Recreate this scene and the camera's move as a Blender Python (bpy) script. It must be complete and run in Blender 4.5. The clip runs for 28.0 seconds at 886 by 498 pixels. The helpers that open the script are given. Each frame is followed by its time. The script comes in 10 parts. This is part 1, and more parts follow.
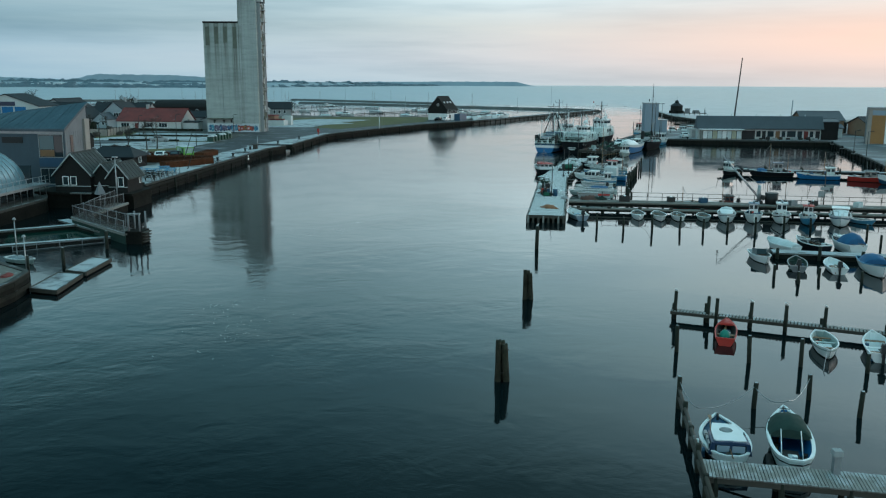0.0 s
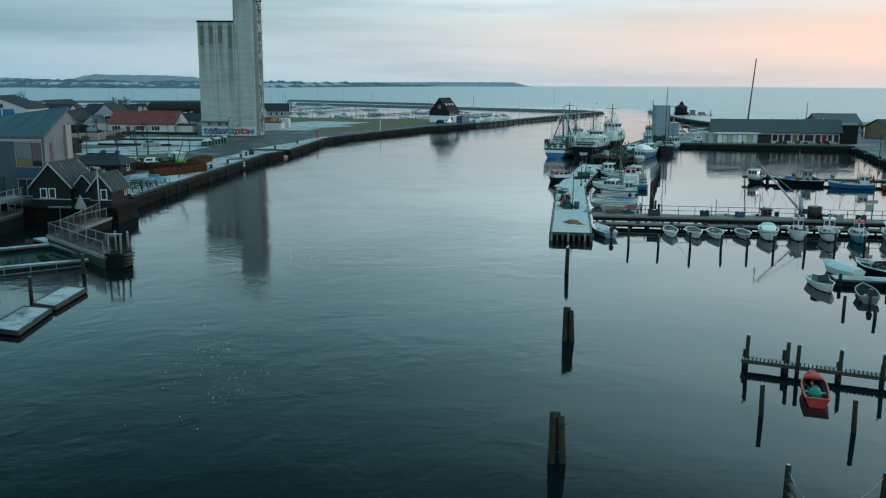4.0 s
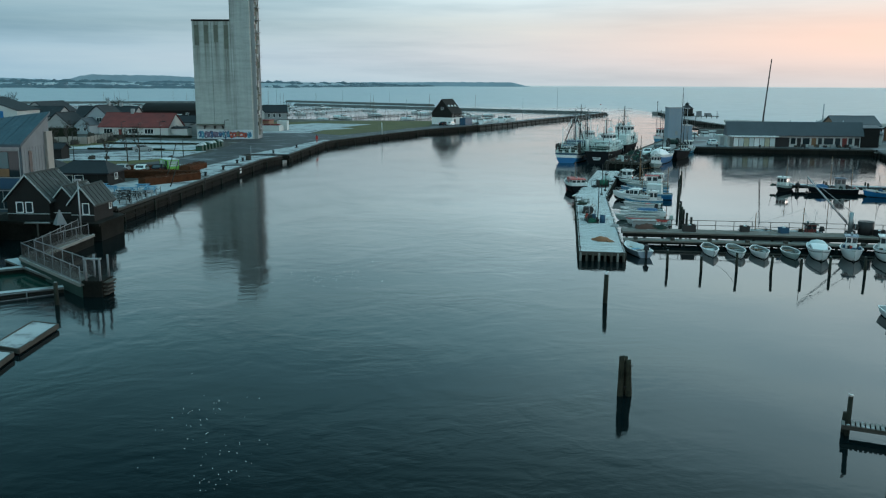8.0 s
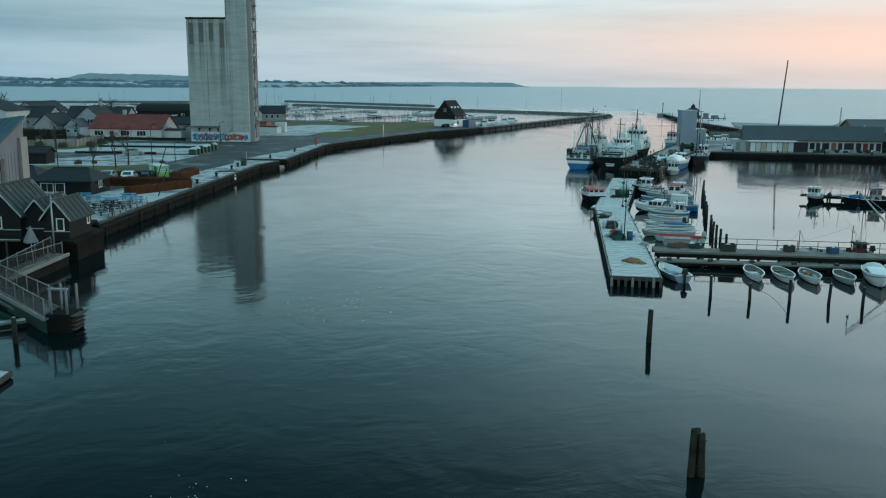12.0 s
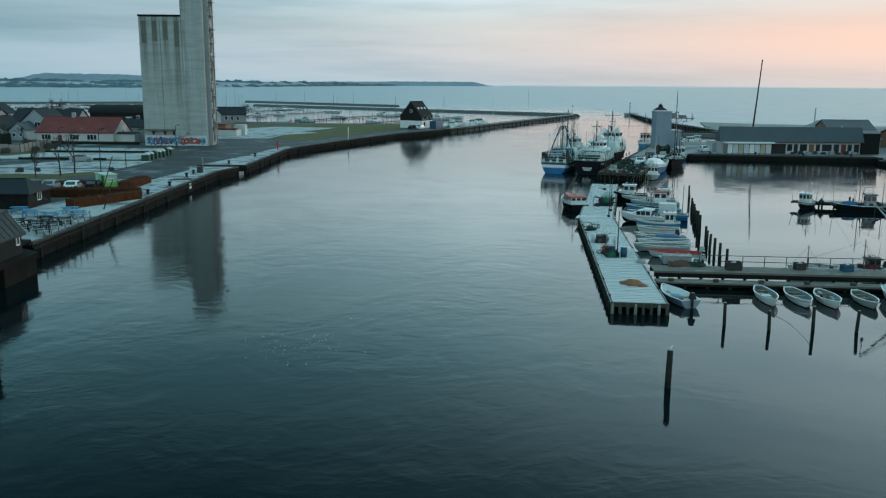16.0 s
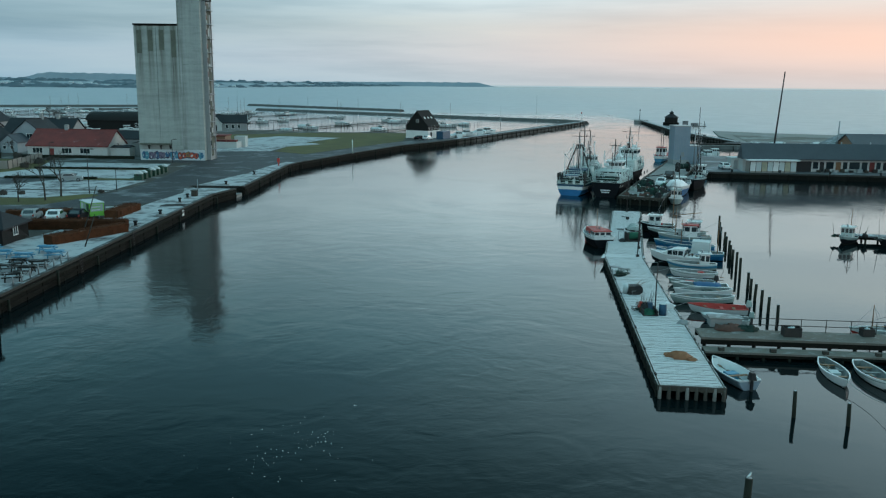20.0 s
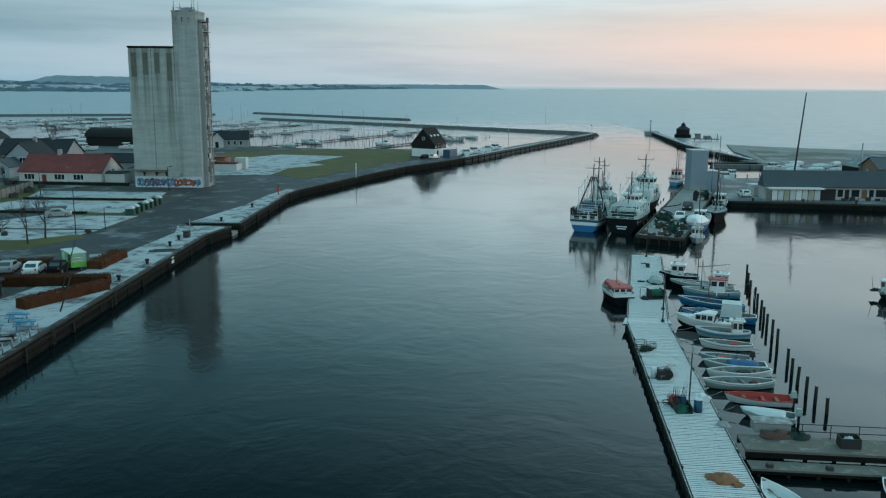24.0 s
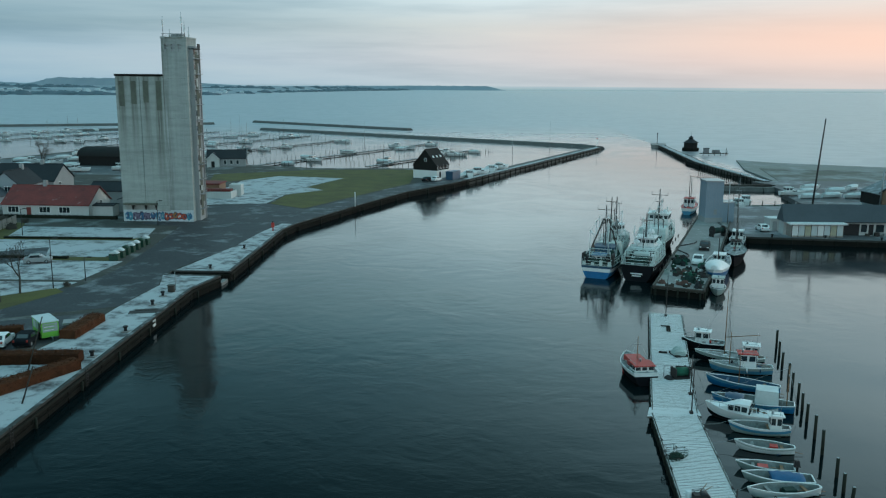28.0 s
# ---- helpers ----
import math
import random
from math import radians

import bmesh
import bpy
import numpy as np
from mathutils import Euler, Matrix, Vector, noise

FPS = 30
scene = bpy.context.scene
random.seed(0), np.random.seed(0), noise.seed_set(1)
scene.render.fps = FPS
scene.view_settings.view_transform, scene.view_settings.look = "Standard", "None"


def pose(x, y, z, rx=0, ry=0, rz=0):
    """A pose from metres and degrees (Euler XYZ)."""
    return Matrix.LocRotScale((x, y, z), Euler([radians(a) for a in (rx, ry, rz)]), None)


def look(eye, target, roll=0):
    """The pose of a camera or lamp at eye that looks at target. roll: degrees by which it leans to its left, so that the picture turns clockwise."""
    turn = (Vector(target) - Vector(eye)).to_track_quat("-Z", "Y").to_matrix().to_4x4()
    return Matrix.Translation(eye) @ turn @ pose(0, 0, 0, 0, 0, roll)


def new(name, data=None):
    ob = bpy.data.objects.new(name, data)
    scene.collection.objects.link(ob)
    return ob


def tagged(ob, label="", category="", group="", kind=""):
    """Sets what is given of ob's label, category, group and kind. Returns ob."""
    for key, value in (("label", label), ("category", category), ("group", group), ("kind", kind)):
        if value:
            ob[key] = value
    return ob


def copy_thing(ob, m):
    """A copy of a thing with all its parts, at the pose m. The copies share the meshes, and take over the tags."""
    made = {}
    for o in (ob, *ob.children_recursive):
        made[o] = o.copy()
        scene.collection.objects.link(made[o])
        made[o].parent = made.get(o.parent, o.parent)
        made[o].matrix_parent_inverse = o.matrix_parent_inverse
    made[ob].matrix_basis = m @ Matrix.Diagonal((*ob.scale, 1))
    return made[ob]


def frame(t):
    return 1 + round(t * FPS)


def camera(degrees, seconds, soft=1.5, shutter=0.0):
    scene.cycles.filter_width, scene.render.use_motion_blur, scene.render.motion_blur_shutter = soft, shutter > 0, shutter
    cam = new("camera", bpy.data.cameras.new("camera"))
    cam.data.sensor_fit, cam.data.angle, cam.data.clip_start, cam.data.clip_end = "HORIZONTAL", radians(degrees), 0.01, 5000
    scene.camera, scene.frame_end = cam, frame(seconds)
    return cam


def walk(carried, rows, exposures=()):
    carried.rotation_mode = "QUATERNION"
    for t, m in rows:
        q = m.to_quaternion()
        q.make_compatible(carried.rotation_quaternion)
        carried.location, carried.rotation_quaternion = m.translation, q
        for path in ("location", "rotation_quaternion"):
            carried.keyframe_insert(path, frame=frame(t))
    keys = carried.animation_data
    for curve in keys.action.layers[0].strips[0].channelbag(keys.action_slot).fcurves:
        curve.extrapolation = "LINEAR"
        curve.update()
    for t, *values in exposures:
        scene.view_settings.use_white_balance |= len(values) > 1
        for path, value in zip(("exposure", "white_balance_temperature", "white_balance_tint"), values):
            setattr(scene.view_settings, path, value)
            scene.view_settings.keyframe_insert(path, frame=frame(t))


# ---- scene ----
cam = camera(54.5, 28.0, soft=1.2)
PATH = [
    (0, (7.421, -34.162, 15.592), (7.321, -32.2, 15.212), 0.3),
    (1, (6.858, -31.857, 15.676), (6.762, -29.895, 15.298), 0.3),
    (2, (6.34, -29.599, 15.834), (6.245, -27.638, 15.456), 0.3),
    (3, (5.739, -27.32, 15.909), (5.646, -25.358, 15.53), 0.3),
    (3.5, (5.412, -26.176, 15.908), (5.319, -24.214, 15.529), 0.3),
    (5.5, (4.101, -21.82, 16.088), (4.011, -19.858, 15.709), 0.4),
    (6, (3.781, -20.741, 16.14), (3.692, -18.779, 15.762), 0.4),
    (7, (3.246, -18.566, 16.186), (3.157, -16.604, 15.807), 0.3),
    (8, (2.81, -16.299, 16.242), (2.723, -14.337, 15.863), 0.3),
    (9, (2.426, -14.071, 16.265), (2.34, -12.109, 15.885), 0.4),
    (10, (2.011, -11.967, 16.328), (1.926, -10.005, 15.948), 0.4),
    (11, (1.528, -9.784, 16.451), (1.444, -7.822, 16.072), 0.5),
    (12, (1.027, -7.537, 16.545), (0.944, -5.575, 16.166), 0.5),
    (12.5, (0.741, -6.505, 16.573), (0.659, -4.543, 16.193), 0.5),
    (13, (0.438, -5.526, 16.578), (0.368, -3.563, 16.199), 0.6),
    (13.5, (0.183, -4.548, 16.534), (0.151, -2.585, 16.155), 0.5),
    (15.5, (-0.321, -0.122, 16.739), (-0.321, 1.842, 16.361), 0.4),
    (16, (-0.467, 1.0, 16.815), (-0.467, 2.964, 16.435), 0.4),
    (17, (-0.694, 3.302, 17.177), (-0.696, 5.266, 16.799), 0.3),
    (18, (-0.747, 5.71, 17.952), (-0.753, 7.673, 17.572), 0.4),
    (19, (-0.974, 8.214, 18.783), (-0.982, 10.177, 18.402), 0.5),
    (20, (-1.563, 10.748, 19.69), (-1.571, 12.711, 19.31), 0.6),
    (21, (-1.741, 13.044, 20.717), (-1.755, 15.008, 20.338), 0.6),
    (21.5, (-1.784, 14.197, 21.114), (-1.8, 16.161, 20.737), 0.5),
    (23.5, (-1.73, 18.625, 23.948), (-1.753, 20.588, 23.567), 0.6),
    (24, (-1.677, 19.823, 24.471), (-1.701, 21.787, 24.094), 0.5),
    (25, (-1.589, 22.241, 25.947), (-1.614, 24.204, 25.569), 0.5),
    (26, (-1.766, 24.676, 27.382), (-1.793, 26.64, 27.004), 0.4),
    (27, (-1.933, 27.194, 28.863), (-1.962, 29.157, 28.484), 0.4),
    (28, (-2.038, 29.849, 30.346), (-2.067, 31.813, 29.969), 0.4),
]
EXPOSURES = [(0, 0.38, 6050, 3), (9, 0.37, 6050, 3), (16, 0.28, 6050, 3), (28, 0.27, 6050, 3)]
walk(cam, [(t, look(eye, aim, roll)) for t, eye, aim, roll in PATH], EXPOSURES)


# ---- light ----
world = bpy.data.worlds.new("dawn_sky")
scene.world = world
world.use_nodes = True


def node(tree, kind, **values):
    n = tree.nodes.new(kind)
    for key, value in values.items():
        if key in ("operation", "blend_type", "data_type", "sky_type", "noise_dimensions", "interpolation_type"):
            if key == "operation":
                n.operation = value
            elif key == "blend_type":
                n.blend_type = value
            elif key == "data_type":
                n.data_type = value
            elif key == "sky_type":
                n.sky_type = value
            elif key == "interpolation_type":
                n.interpolation_type = value
        else:
            n.inputs[int(key[1:]) if key[0] == "i" and key[1:].isdigit() else key.replace("_", " ")].default_value = value
    return n


def ramp(tree, stops, source):
    n = tree.nodes.new("ShaderNodeValToRGB")
    el = n.color_ramp.elements
    while len(el) < len(stops):
        el.new(0.5)
    for e, (p, c) in zip(el, stops):
        e.position, e.color = p, (*c, 1) if len(c) == 3 else c
    tree.links.new(source, n.inputs[0])
    return n.outputs[0]


def math_node(tree, op, a, b=None, c=None, clamp=False):
    n = tree.nodes.new("ShaderNodeMath")
    n.operation, n.use_clamp = op, clamp
    for k, v in enumerate((a, b, c)):
        if v is None:
            continue
        if isinstance(v, (int, float)):
            n.inputs[k].default_value = v
        else:
            tree.links.new(v, n.inputs[k])
    return n.outputs[0]


def mix_rgb(tree, fac, a, b, mode="MIX"):
    n = tree.nodes.new("ShaderNodeMixRGB")
    n.blend_type = mode
    for k, v in enumerate((fac, a, b)):
        if isinstance(v, (int, float)):
            n.inputs[k].default_value = v
        elif isinstance(v, tuple):
            n.inputs[k].default_value = (*v, 1)
        else:
            tree.links.new(v, n.inputs[k])
    return n.outputs[0]


def build_sky():
    tr = world.node_tree
    tr.nodes.clear()
    out = tr.nodes.new("ShaderNodeOutputWorld")
    bg = tr.nodes.new("ShaderNodeBackground")
    tr.links.new(bg.outputs[0], out.inputs[0])
    tc = tr.nodes.new("ShaderNodeTexCoord")
    sep = tr.nodes.new("ShaderNodeSeparateXYZ")
    tr.links.new(tc.outputs["Generated"], sep.inputs[0])
    x, y, z = sep.outputs
    az = math_node(tr, "ARCTAN2", x, y)
    up = math_node(tr, "ADD", math_node(tr, "MULTIPLY", z, 0.8), 0.2)
    base = ramp(tr, [(0.0, (0.07, 0.17, 0.21)), (0.1940, (0.268, 0.388, 0.428)), (0.1975, (0.268, 0.388, 0.428)), (0.1983, (0.44, 0.53, 0.58)), (0.222, (0.50, 0.56, 0.60)),
                     (0.25, (0.49, 0.58, 0.60)), (0.275, (0.60, 0.73, 0.77)), (0.295, (0.84, 1.04, 1.10)), (0.31, (0.97, 1.21, 1.28)), (0.36, (0.97, 1.21, 1.29)), (0.44, (0.66, 0.89, 0.98)), (0.52, (0.38, 0.56, 0.63)), (0.56, (0.17, 0.275, 0.31)), (0.64, (0.17, 0.275, 0.31)), (0.8, (0.50, 0.68, 0.75)), (1.0, (0.50, 0.68, 0.75))], up)
    # the whole sky is brighter on the side of the dawn
    turn = math_node(tr, "SUBTRACT", az, 0.75)
    dawn = math_node(tr, "POWER", 2.718, math_node(tr, "MULTIPLY", math_node(tr, "MULTIPLY", turn, turn), -1.6))
    high = math_node(tr, "MULTIPLY", math_node(tr, "MULTIPLY", math_node(tr, "SUBTRACT", z, 0.035, clamp=True), 10.0, clamp=True), math_node(tr, "SUBTRACT", 1.0, math_node(tr, "MULTIPLY", math_node(tr, "SUBTRACT", z, 0.5, clamp=True), 4.0, clamp=True)))
    gain = math_node(tr, "MAXIMUM", math_node(tr, "ADD", math_node(tr, "ADD", math_node(tr, "MULTIPLY", math_node(tr, "MINIMUM", math_node(tr, "SUBTRACT", dawn, 0.45), 0.0), math_node(tr, "MULTIPLY", high, 1.6)), math_node(tr, "MULTIPLY", math_node(tr, "SUBTRACT", dawn, 0.45, clamp=True), math_node(tr, "MULTIPLY", math_node(tr, "MULTIPLY", high, math_node(tr, "MULTIPLY", math_node(tr, "SUBTRACT", z, 0.20, clamp=True), 3.5, clamp=True)), 3.8))), 1.0), math_node(tr, "SUBTRACT", 0.66, math_node(tr, "MULTIPLY", math_node(tr, "MULTIPLY", math_node(tr, "SUBTRACT", z, 0.24, clamp=True), 5.5, clamp=True), 0.42)))
    # extra brightness added to the unseen sky behind, to lift faces turned south
    behind = math_node(tr, "MULTIPLY", math_node(tr, "SUBTRACT", -0.05, y, clamp=True), 0.62)
    gain = math_node(tr, "ADD", gain, behind)
    base = mix_rgb(tr, 1.0, base, gain, "MULTIPLY")
    teal = mix_rgb(tr, math_node(tr, "MULTIPLY", math_node(tr, "SUBTRACT", z, 0.12, clamp=True), 6.0, clamp=True), (1.0, 1.0, 1.02), (0.56, 0.99, 1.07))
    base = mix_rgb(tr, 1.0, base, mix_rgb(tr, dawn, teal, (1.13, 1.0, 0.96)), "MULTIPLY")
    base = mix_rgb(tr, math_node(tr, "MULTIPLY", math_node(tr, "SUBTRACT", 0.1, y, clamp=True), 2.0, clamp=True), base, mix_rgb(tr, 1.0, base, (1.30, 1.0, 0.95), "MULTIPLY"))
    # a dimmer, bluer sky low on the landward side
    west = math_node(tr, "MULTIPLY", math_node(tr, "SUBTRACT", -0.02, az, clamp=True), 2.0, clamp=True)
    west = math_node(tr, "MULTIPLY", math_node(tr, "MULTIPLY", west, math_node(tr, "MULTIPLY", y, 4.0, clamp=True)), math_node(tr, "SUBTRACT", 1.0, math_node(tr, "MULTIPLY", math_node(tr, "SUBTRACT", z, 0.07, clamp=True), 12.0, clamp=True)))
    base = mix_rgb(tr, west, base, mix_rgb(tr, 1.0, base, (0.64, 0.77, 0.85), "MULTIPLY"))
    inland = math_node(tr, "MULTIPLY", math_node(tr, "MULTIPLY", math_node(tr, "SUBTRACT", 0.05, az, clamp=True), 2.0, clamp=True), math_node(tr, "MULTIPLY", math_node(tr, "SUBTRACT", z, 0.30, clamp=True), 8.0, clamp=True))
    base = mix_rgb(tr, math_node(tr, "MULTIPLY", inland, math_node(tr, "MULTIPLY", y, 4.0, clamp=True)), base, mix_rgb(tr, 1.0, base, (0.62, 0.72, 0.78), "MULTIPLY"))
    # cloud streaks, drawn out along the horizon
    comb = tr.nodes.new("ShaderNodeCombineXYZ")
    tr.links.new(math_node(tr, "MULTIPLY", az, 2.2), comb.inputs[0])
    tr.links.new(math_node(tr, "MULTIPLY", z, 26.0), comb.inputs[1])
    streak = node(tr, "ShaderNodeTexNoise", Scale=1.0, Detail=6.0, Roughness=0.55)
    tr.links.new(comb.outputs[0], streak.inputs["Vector"])
    veil = ramp(tr, [(0.33, (0.74, 0.80, 0.84)), (0.5, (0.99, 0.99, 1.0)), (0.68, (1.15, 1.09, 1.05))], streak.outputs[0])
    base = mix_rgb(tr, 1.0, base, veil, "MULTIPLY")
    # the glow where the sun is about to rise
    off = math_node(tr, "SUBTRACT", az, 0.55)
    side = math_node(tr, "POWER", 2.718, math_node(tr, "MULTIPLY", math_node(tr, "MULTIPLY", off, off), -5.5))
    lift = math_node(tr, "SUBTRACT", z, 0.047)
    band = math_node(tr, "POWER", 2.718, math_node(tr, "MULTIPLY", math_node(tr, "MULTIPLY", lift, lift), -900.0))
    wide = math_node(tr, "POWER", 2.718, math_node(tr, "MULTIPLY", math_node(tr, "MULTIPLY", lift, lift), -60.0))
    above = math_node(tr, "GREATER_THAN", z, -0.0024)
    glow = math_node(tr, "MULTIPLY", math_node(tr, "MULTIPLY", side, above), math_node(tr, "ADD", math_node(tr, "MULTIPLY", band, 0.62), math_node(tr, "MULTIPLY", wide, 0.34)), clamp=True)
    base = mix_rgb(tr, glow, base, (0.98, 0.62, 0.50))
    sky = node(tr, "ShaderNodeTexSky", sky_type="NISHITA")
    sky.sun_disc, sky.sun_elevation, sky.sun_rotation, sky.air_density = False, radians(3.0), radians(62), 1.2
    faint = mix_rgb(tr, 1.0, sky.outputs[0], (0.06, 0.06, 0.06), "MULTIPLY")
    both = mix_rgb(tr, 1.0, mix_rgb(tr, 0.08, base, faint), (1.0, 1.005, 0.985), "MULTIPLY")
    tr.links.new(both, bg.inputs[0])
    bg.inputs[1].default_value = 1.0


build_sky()
sun_data = bpy.data.lights.new("low_sun", "SUN")
sun_data.energy, sun_data.angle, sun_data.color = 0.5, radians(14), (1.0, 0.82, 0.72)
sun = new("low_sun", sun_data)
sun.matrix_world = look((190, 100, 38), (0, 0, 0))

# EXPOSURES are keyed with the walk above

# ---- materials ----
def material(name, colour, rough=0.7, metal=0.0, dark=None, grain=6.0, mottle=0.6, amount=0.5, bump=0.2, frost=0.0, frost_scale=0.7, streaks=0.0, spec=0.4, island=0.0, snow=(0.74, 0.77, 0.80)):
    """A surface with variation at two scales; frost: how far snow and rime lie on what faces up."""
    m = bpy.data.materials.new(name)
    m.use_nodes = True
    t = m.node_tree
    p = t.nodes["Principled BSDF"]
    dark = dark or tuple(c * 0.55 for c in colour)
    where = t.nodes.new("ShaderNodeNewGeometry")
    big = node(t, "ShaderNodeTexNoise", Scale=mottle, Detail=5.0, Roughness=0.6)
    fine = node(t, "ShaderNodeTexNoise", Scale=grain, Detail=8.0, Roughness=0.65)
    for n in (big, fine):
        t.links.new(where.outputs["Position"], n.inputs["Vector"])
    f1 = math_node(t, "MULTIPLY", math_node(t, "SUBTRACT", big.outputs[0], 0.36, clamp=True), 2.2 * amount, clamp=True)
    f2 = math_node(t, "MULTIPLY", math_node(t, "SUBTRACT", fine.outputs[0], 0.42, clamp=True), 1.6 * amount, clamp=True)
    col = mix_rgb(t, math_node(t, "ADD", f1, f2, clamp=True), colour, dark)
    if streaks:
        squash = t.nodes.new("ShaderNodeVectorMath")
        squash.operation = "MULTIPLY"
        squash.inputs[1].default_value = (1.4, 1.4, 0.06)
        t.links.new(where.outputs["Position"], squash.inputs[0])
        run = node(t, "ShaderNodeTexNoise", Scale=1.0, Detail=5.0, Roughness=0.6)
        t.links.new(squash.outputs[0], run.inputs["Vector"])
        f3 = math_node(t, "MULTIPLY", math_node(t, "SUBTRACT", run.outputs[0], 0.48, clamp=True), 4.0 * streaks, clamp=True)
        col = mix_rgb(t, f3, col, tuple(c * 0.35 for c in colour))
    if island:
        info = t.nodes.new("ShaderNodeObjectInfo")
        rnd = math_node(t, "ADD", math_node(t, "MULTIPLY", math_node(t, "ADD", info.outputs["Random"], where.outputs["Random Per Island"]), island), 1 - island)
        col = mix_rgb(t, 1.0, col, rnd, "MULTIPLY")
    rg = math_node(t, "ADD", math_node(t, "MULTIPLY", fine.outputs[0], 0.2), rough - 0.1, clamp=True)
    if frost:
        sep = t.nodes.new("ShaderNodeSeparateXYZ")
        t.links.new(where.outputs["Normal"], sep.inputs[0])
        face = math_node(t, "MULTIPLY", math_node(t, "SUBTRACT", sep.outputs[2], 0.45, clamp=True), 3.0, clamp=True)
        drift = node(t, "ShaderNodeTexNoise", Scale=frost_scale, Detail=9.0, Roughness=0.68)
        t.links.new(where.outputs["Position"], drift.inputs["Vector"])
        cover = math_node(t, "MULTIPLY", math_node(t, "SUBTRACT", drift.outputs[0], 0.66 - 0.36 * frost, clamp=True), 6.0, clamp=True)
        cover = math_node(t, "MULTIPLY", math_node(t, "MULTIPLY", cover, face), min(1.0, 0.35 + 0.6 * frost))
        col = mix_rgb(t, cover, col, snow)
    t.links.new(col, p.inputs["Base Color"])
    t.links.new(rg, p.inputs["Roughness"])
    p.inputs["Metallic"].default_value = metal
    p.inputs["Specular IOR Level"].default_value = spec
    if bump:
        b = node(t, "ShaderNodeBump", Strength=bump, Distance=0.03)
        t.links.new(fine.outputs[0], b.inputs["Height"])
        t.links.new(b.outputs[0], p.inputs["Normal"])
    return m


def glass(name, colour=(0.02, 0.03, 0.035), rough=0.06):
    m = bpy.data.materials.new(name)
    m.use_nodes = True
    p = m.node_tree.nodes["Principled BSDF"]
    p.inputs["Base Color"].default_value = (*colour, 1)
    p.inputs["Roughness"].default_value = rough
    p.inputs["Specular IOR Level"].default_value = 0.7
    return m


def water_material():
    m = bpy.data.materials.new("harbour_water")
    m.use_nodes = True
    t = m.node_tree
    p = t.nodes["Principled BSDF"]
    p.inputs["IOR"].default_value = 1.333
    p.inputs["Specular IOR Level"].default_value = 0.33
    where = t.nodes.new("ShaderNodeNewGeometry")
    sep = t.nodes.new("ShaderNodeSeparateXYZ")
    t.links.new(where.outputs["Position"], sep.inputs[0])
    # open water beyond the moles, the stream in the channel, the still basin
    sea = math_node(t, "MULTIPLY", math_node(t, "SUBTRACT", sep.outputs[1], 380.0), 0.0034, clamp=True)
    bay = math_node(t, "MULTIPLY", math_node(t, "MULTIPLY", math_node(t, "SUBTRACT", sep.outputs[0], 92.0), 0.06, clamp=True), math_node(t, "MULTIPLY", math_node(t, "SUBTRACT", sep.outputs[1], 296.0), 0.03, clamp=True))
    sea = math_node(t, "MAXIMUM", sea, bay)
    lee = math_node(t, "MULTIPLY", math_node(t, "SUBTRACT", math_node(t, "SUBTRACT", sep.outputs[0], math_node(t, "MULTIPLY", sep.outputs[1], 0.09)), 2.0), 0.07, clamp=True)
    lee = math_node(t, "MULTIPLY", lee, math_node(t, "SUBTRACT", 1.0, sea))
    lee = math_node(t, "MULTIPLY", lee, math_node(t, "SUBTRACT", 1.0, math_node(t, "MULTIPLY", math_node(t, "SUBTRACT", sep.outputs[1], 118.0), 0.03, clamp=True)))
    stream = math_node(t, "SUBTRACT", 1.0, lee)
    # heights in metres: long slow undulation, wind ripples in wandering patches, fine wrinkles
    long = node(t, "ShaderNodeTexNoise", Scale=0.15, Detail=2.0, Roughness=0.5, Distortion=1.4)
    ripple = node(t, "ShaderNodeTexNoise", Scale=0.52, Detail=3.0, Roughness=0.55, Distortion=0.9)
    fine = node(t, "ShaderNodeTexNoise", Scale=2.1, Detail=2.0, Roughness=0.5, Distortion=0.4)
    calm = node(t, "ShaderNodeTexNoise", Scale=0.028, Detail=5.0, Roughness=0.62, Distortion=2.6)
    for n in (long, ripple, fine, calm):
        t.links.new(where.outputs["Position"], n.inputs["Vector"])
    patch = math_node(t, "MULTIPLY", math_node(t, "SUBTRACT", calm.outputs[0], 0.44, clamp=True), 6.0, clamp=True)
    stir = math_node(t, "MULTIPLY", patch, math_node(t, "ADD", math_node(t, "MULTIPLY", stream, 0.9), 0.1))
    height = math_node(t, "ADD", math_node(t, "MULTIPLY", long.outputs[0], math_node(t, "ADD", math_node(t, "MULTIPLY", stream, 0.022), 0.008)),
                       math_node(t, "MULTIPLY", ripple.outputs[0], math_node(t, "ADD", math_node(t, "ADD", math_node(t, "MULTIPLY", stir, 0.013), math_node(t, "MULTIPLY", stream, 0.006)), 0.0035)))
    height = math_node(t, "ADD", height, math_node(t, "MULTIPLY", fine.outputs[0], math_node(t, "ADD", math_node(t, "MULTIPLY", stir, 0.003), 0.0028)))
    b = node(t, "ShaderNodeBump", Distance=1.0)
    t.links.new(height, b.inputs["Height"])
    t.links.new(math_node(t, "SUBTRACT", 1.0, math_node(t, "MULTIPLY", sea, 0.997)), b.inputs["Strength"])
    t.links.new(b.outputs[0], p.inputs["Normal"])
    t.links.new(math_node(t, "ADD", math_node(t, "ADD", math_node(t, "MULTIPLY", sea, 0.28), 0.03), math_node(t, "ADD", math_node(t, "MULTIPLY", stir, 0.06), math_node(t, "MULTIPLY", stream, 0.05))), p.inputs["Roughness"])
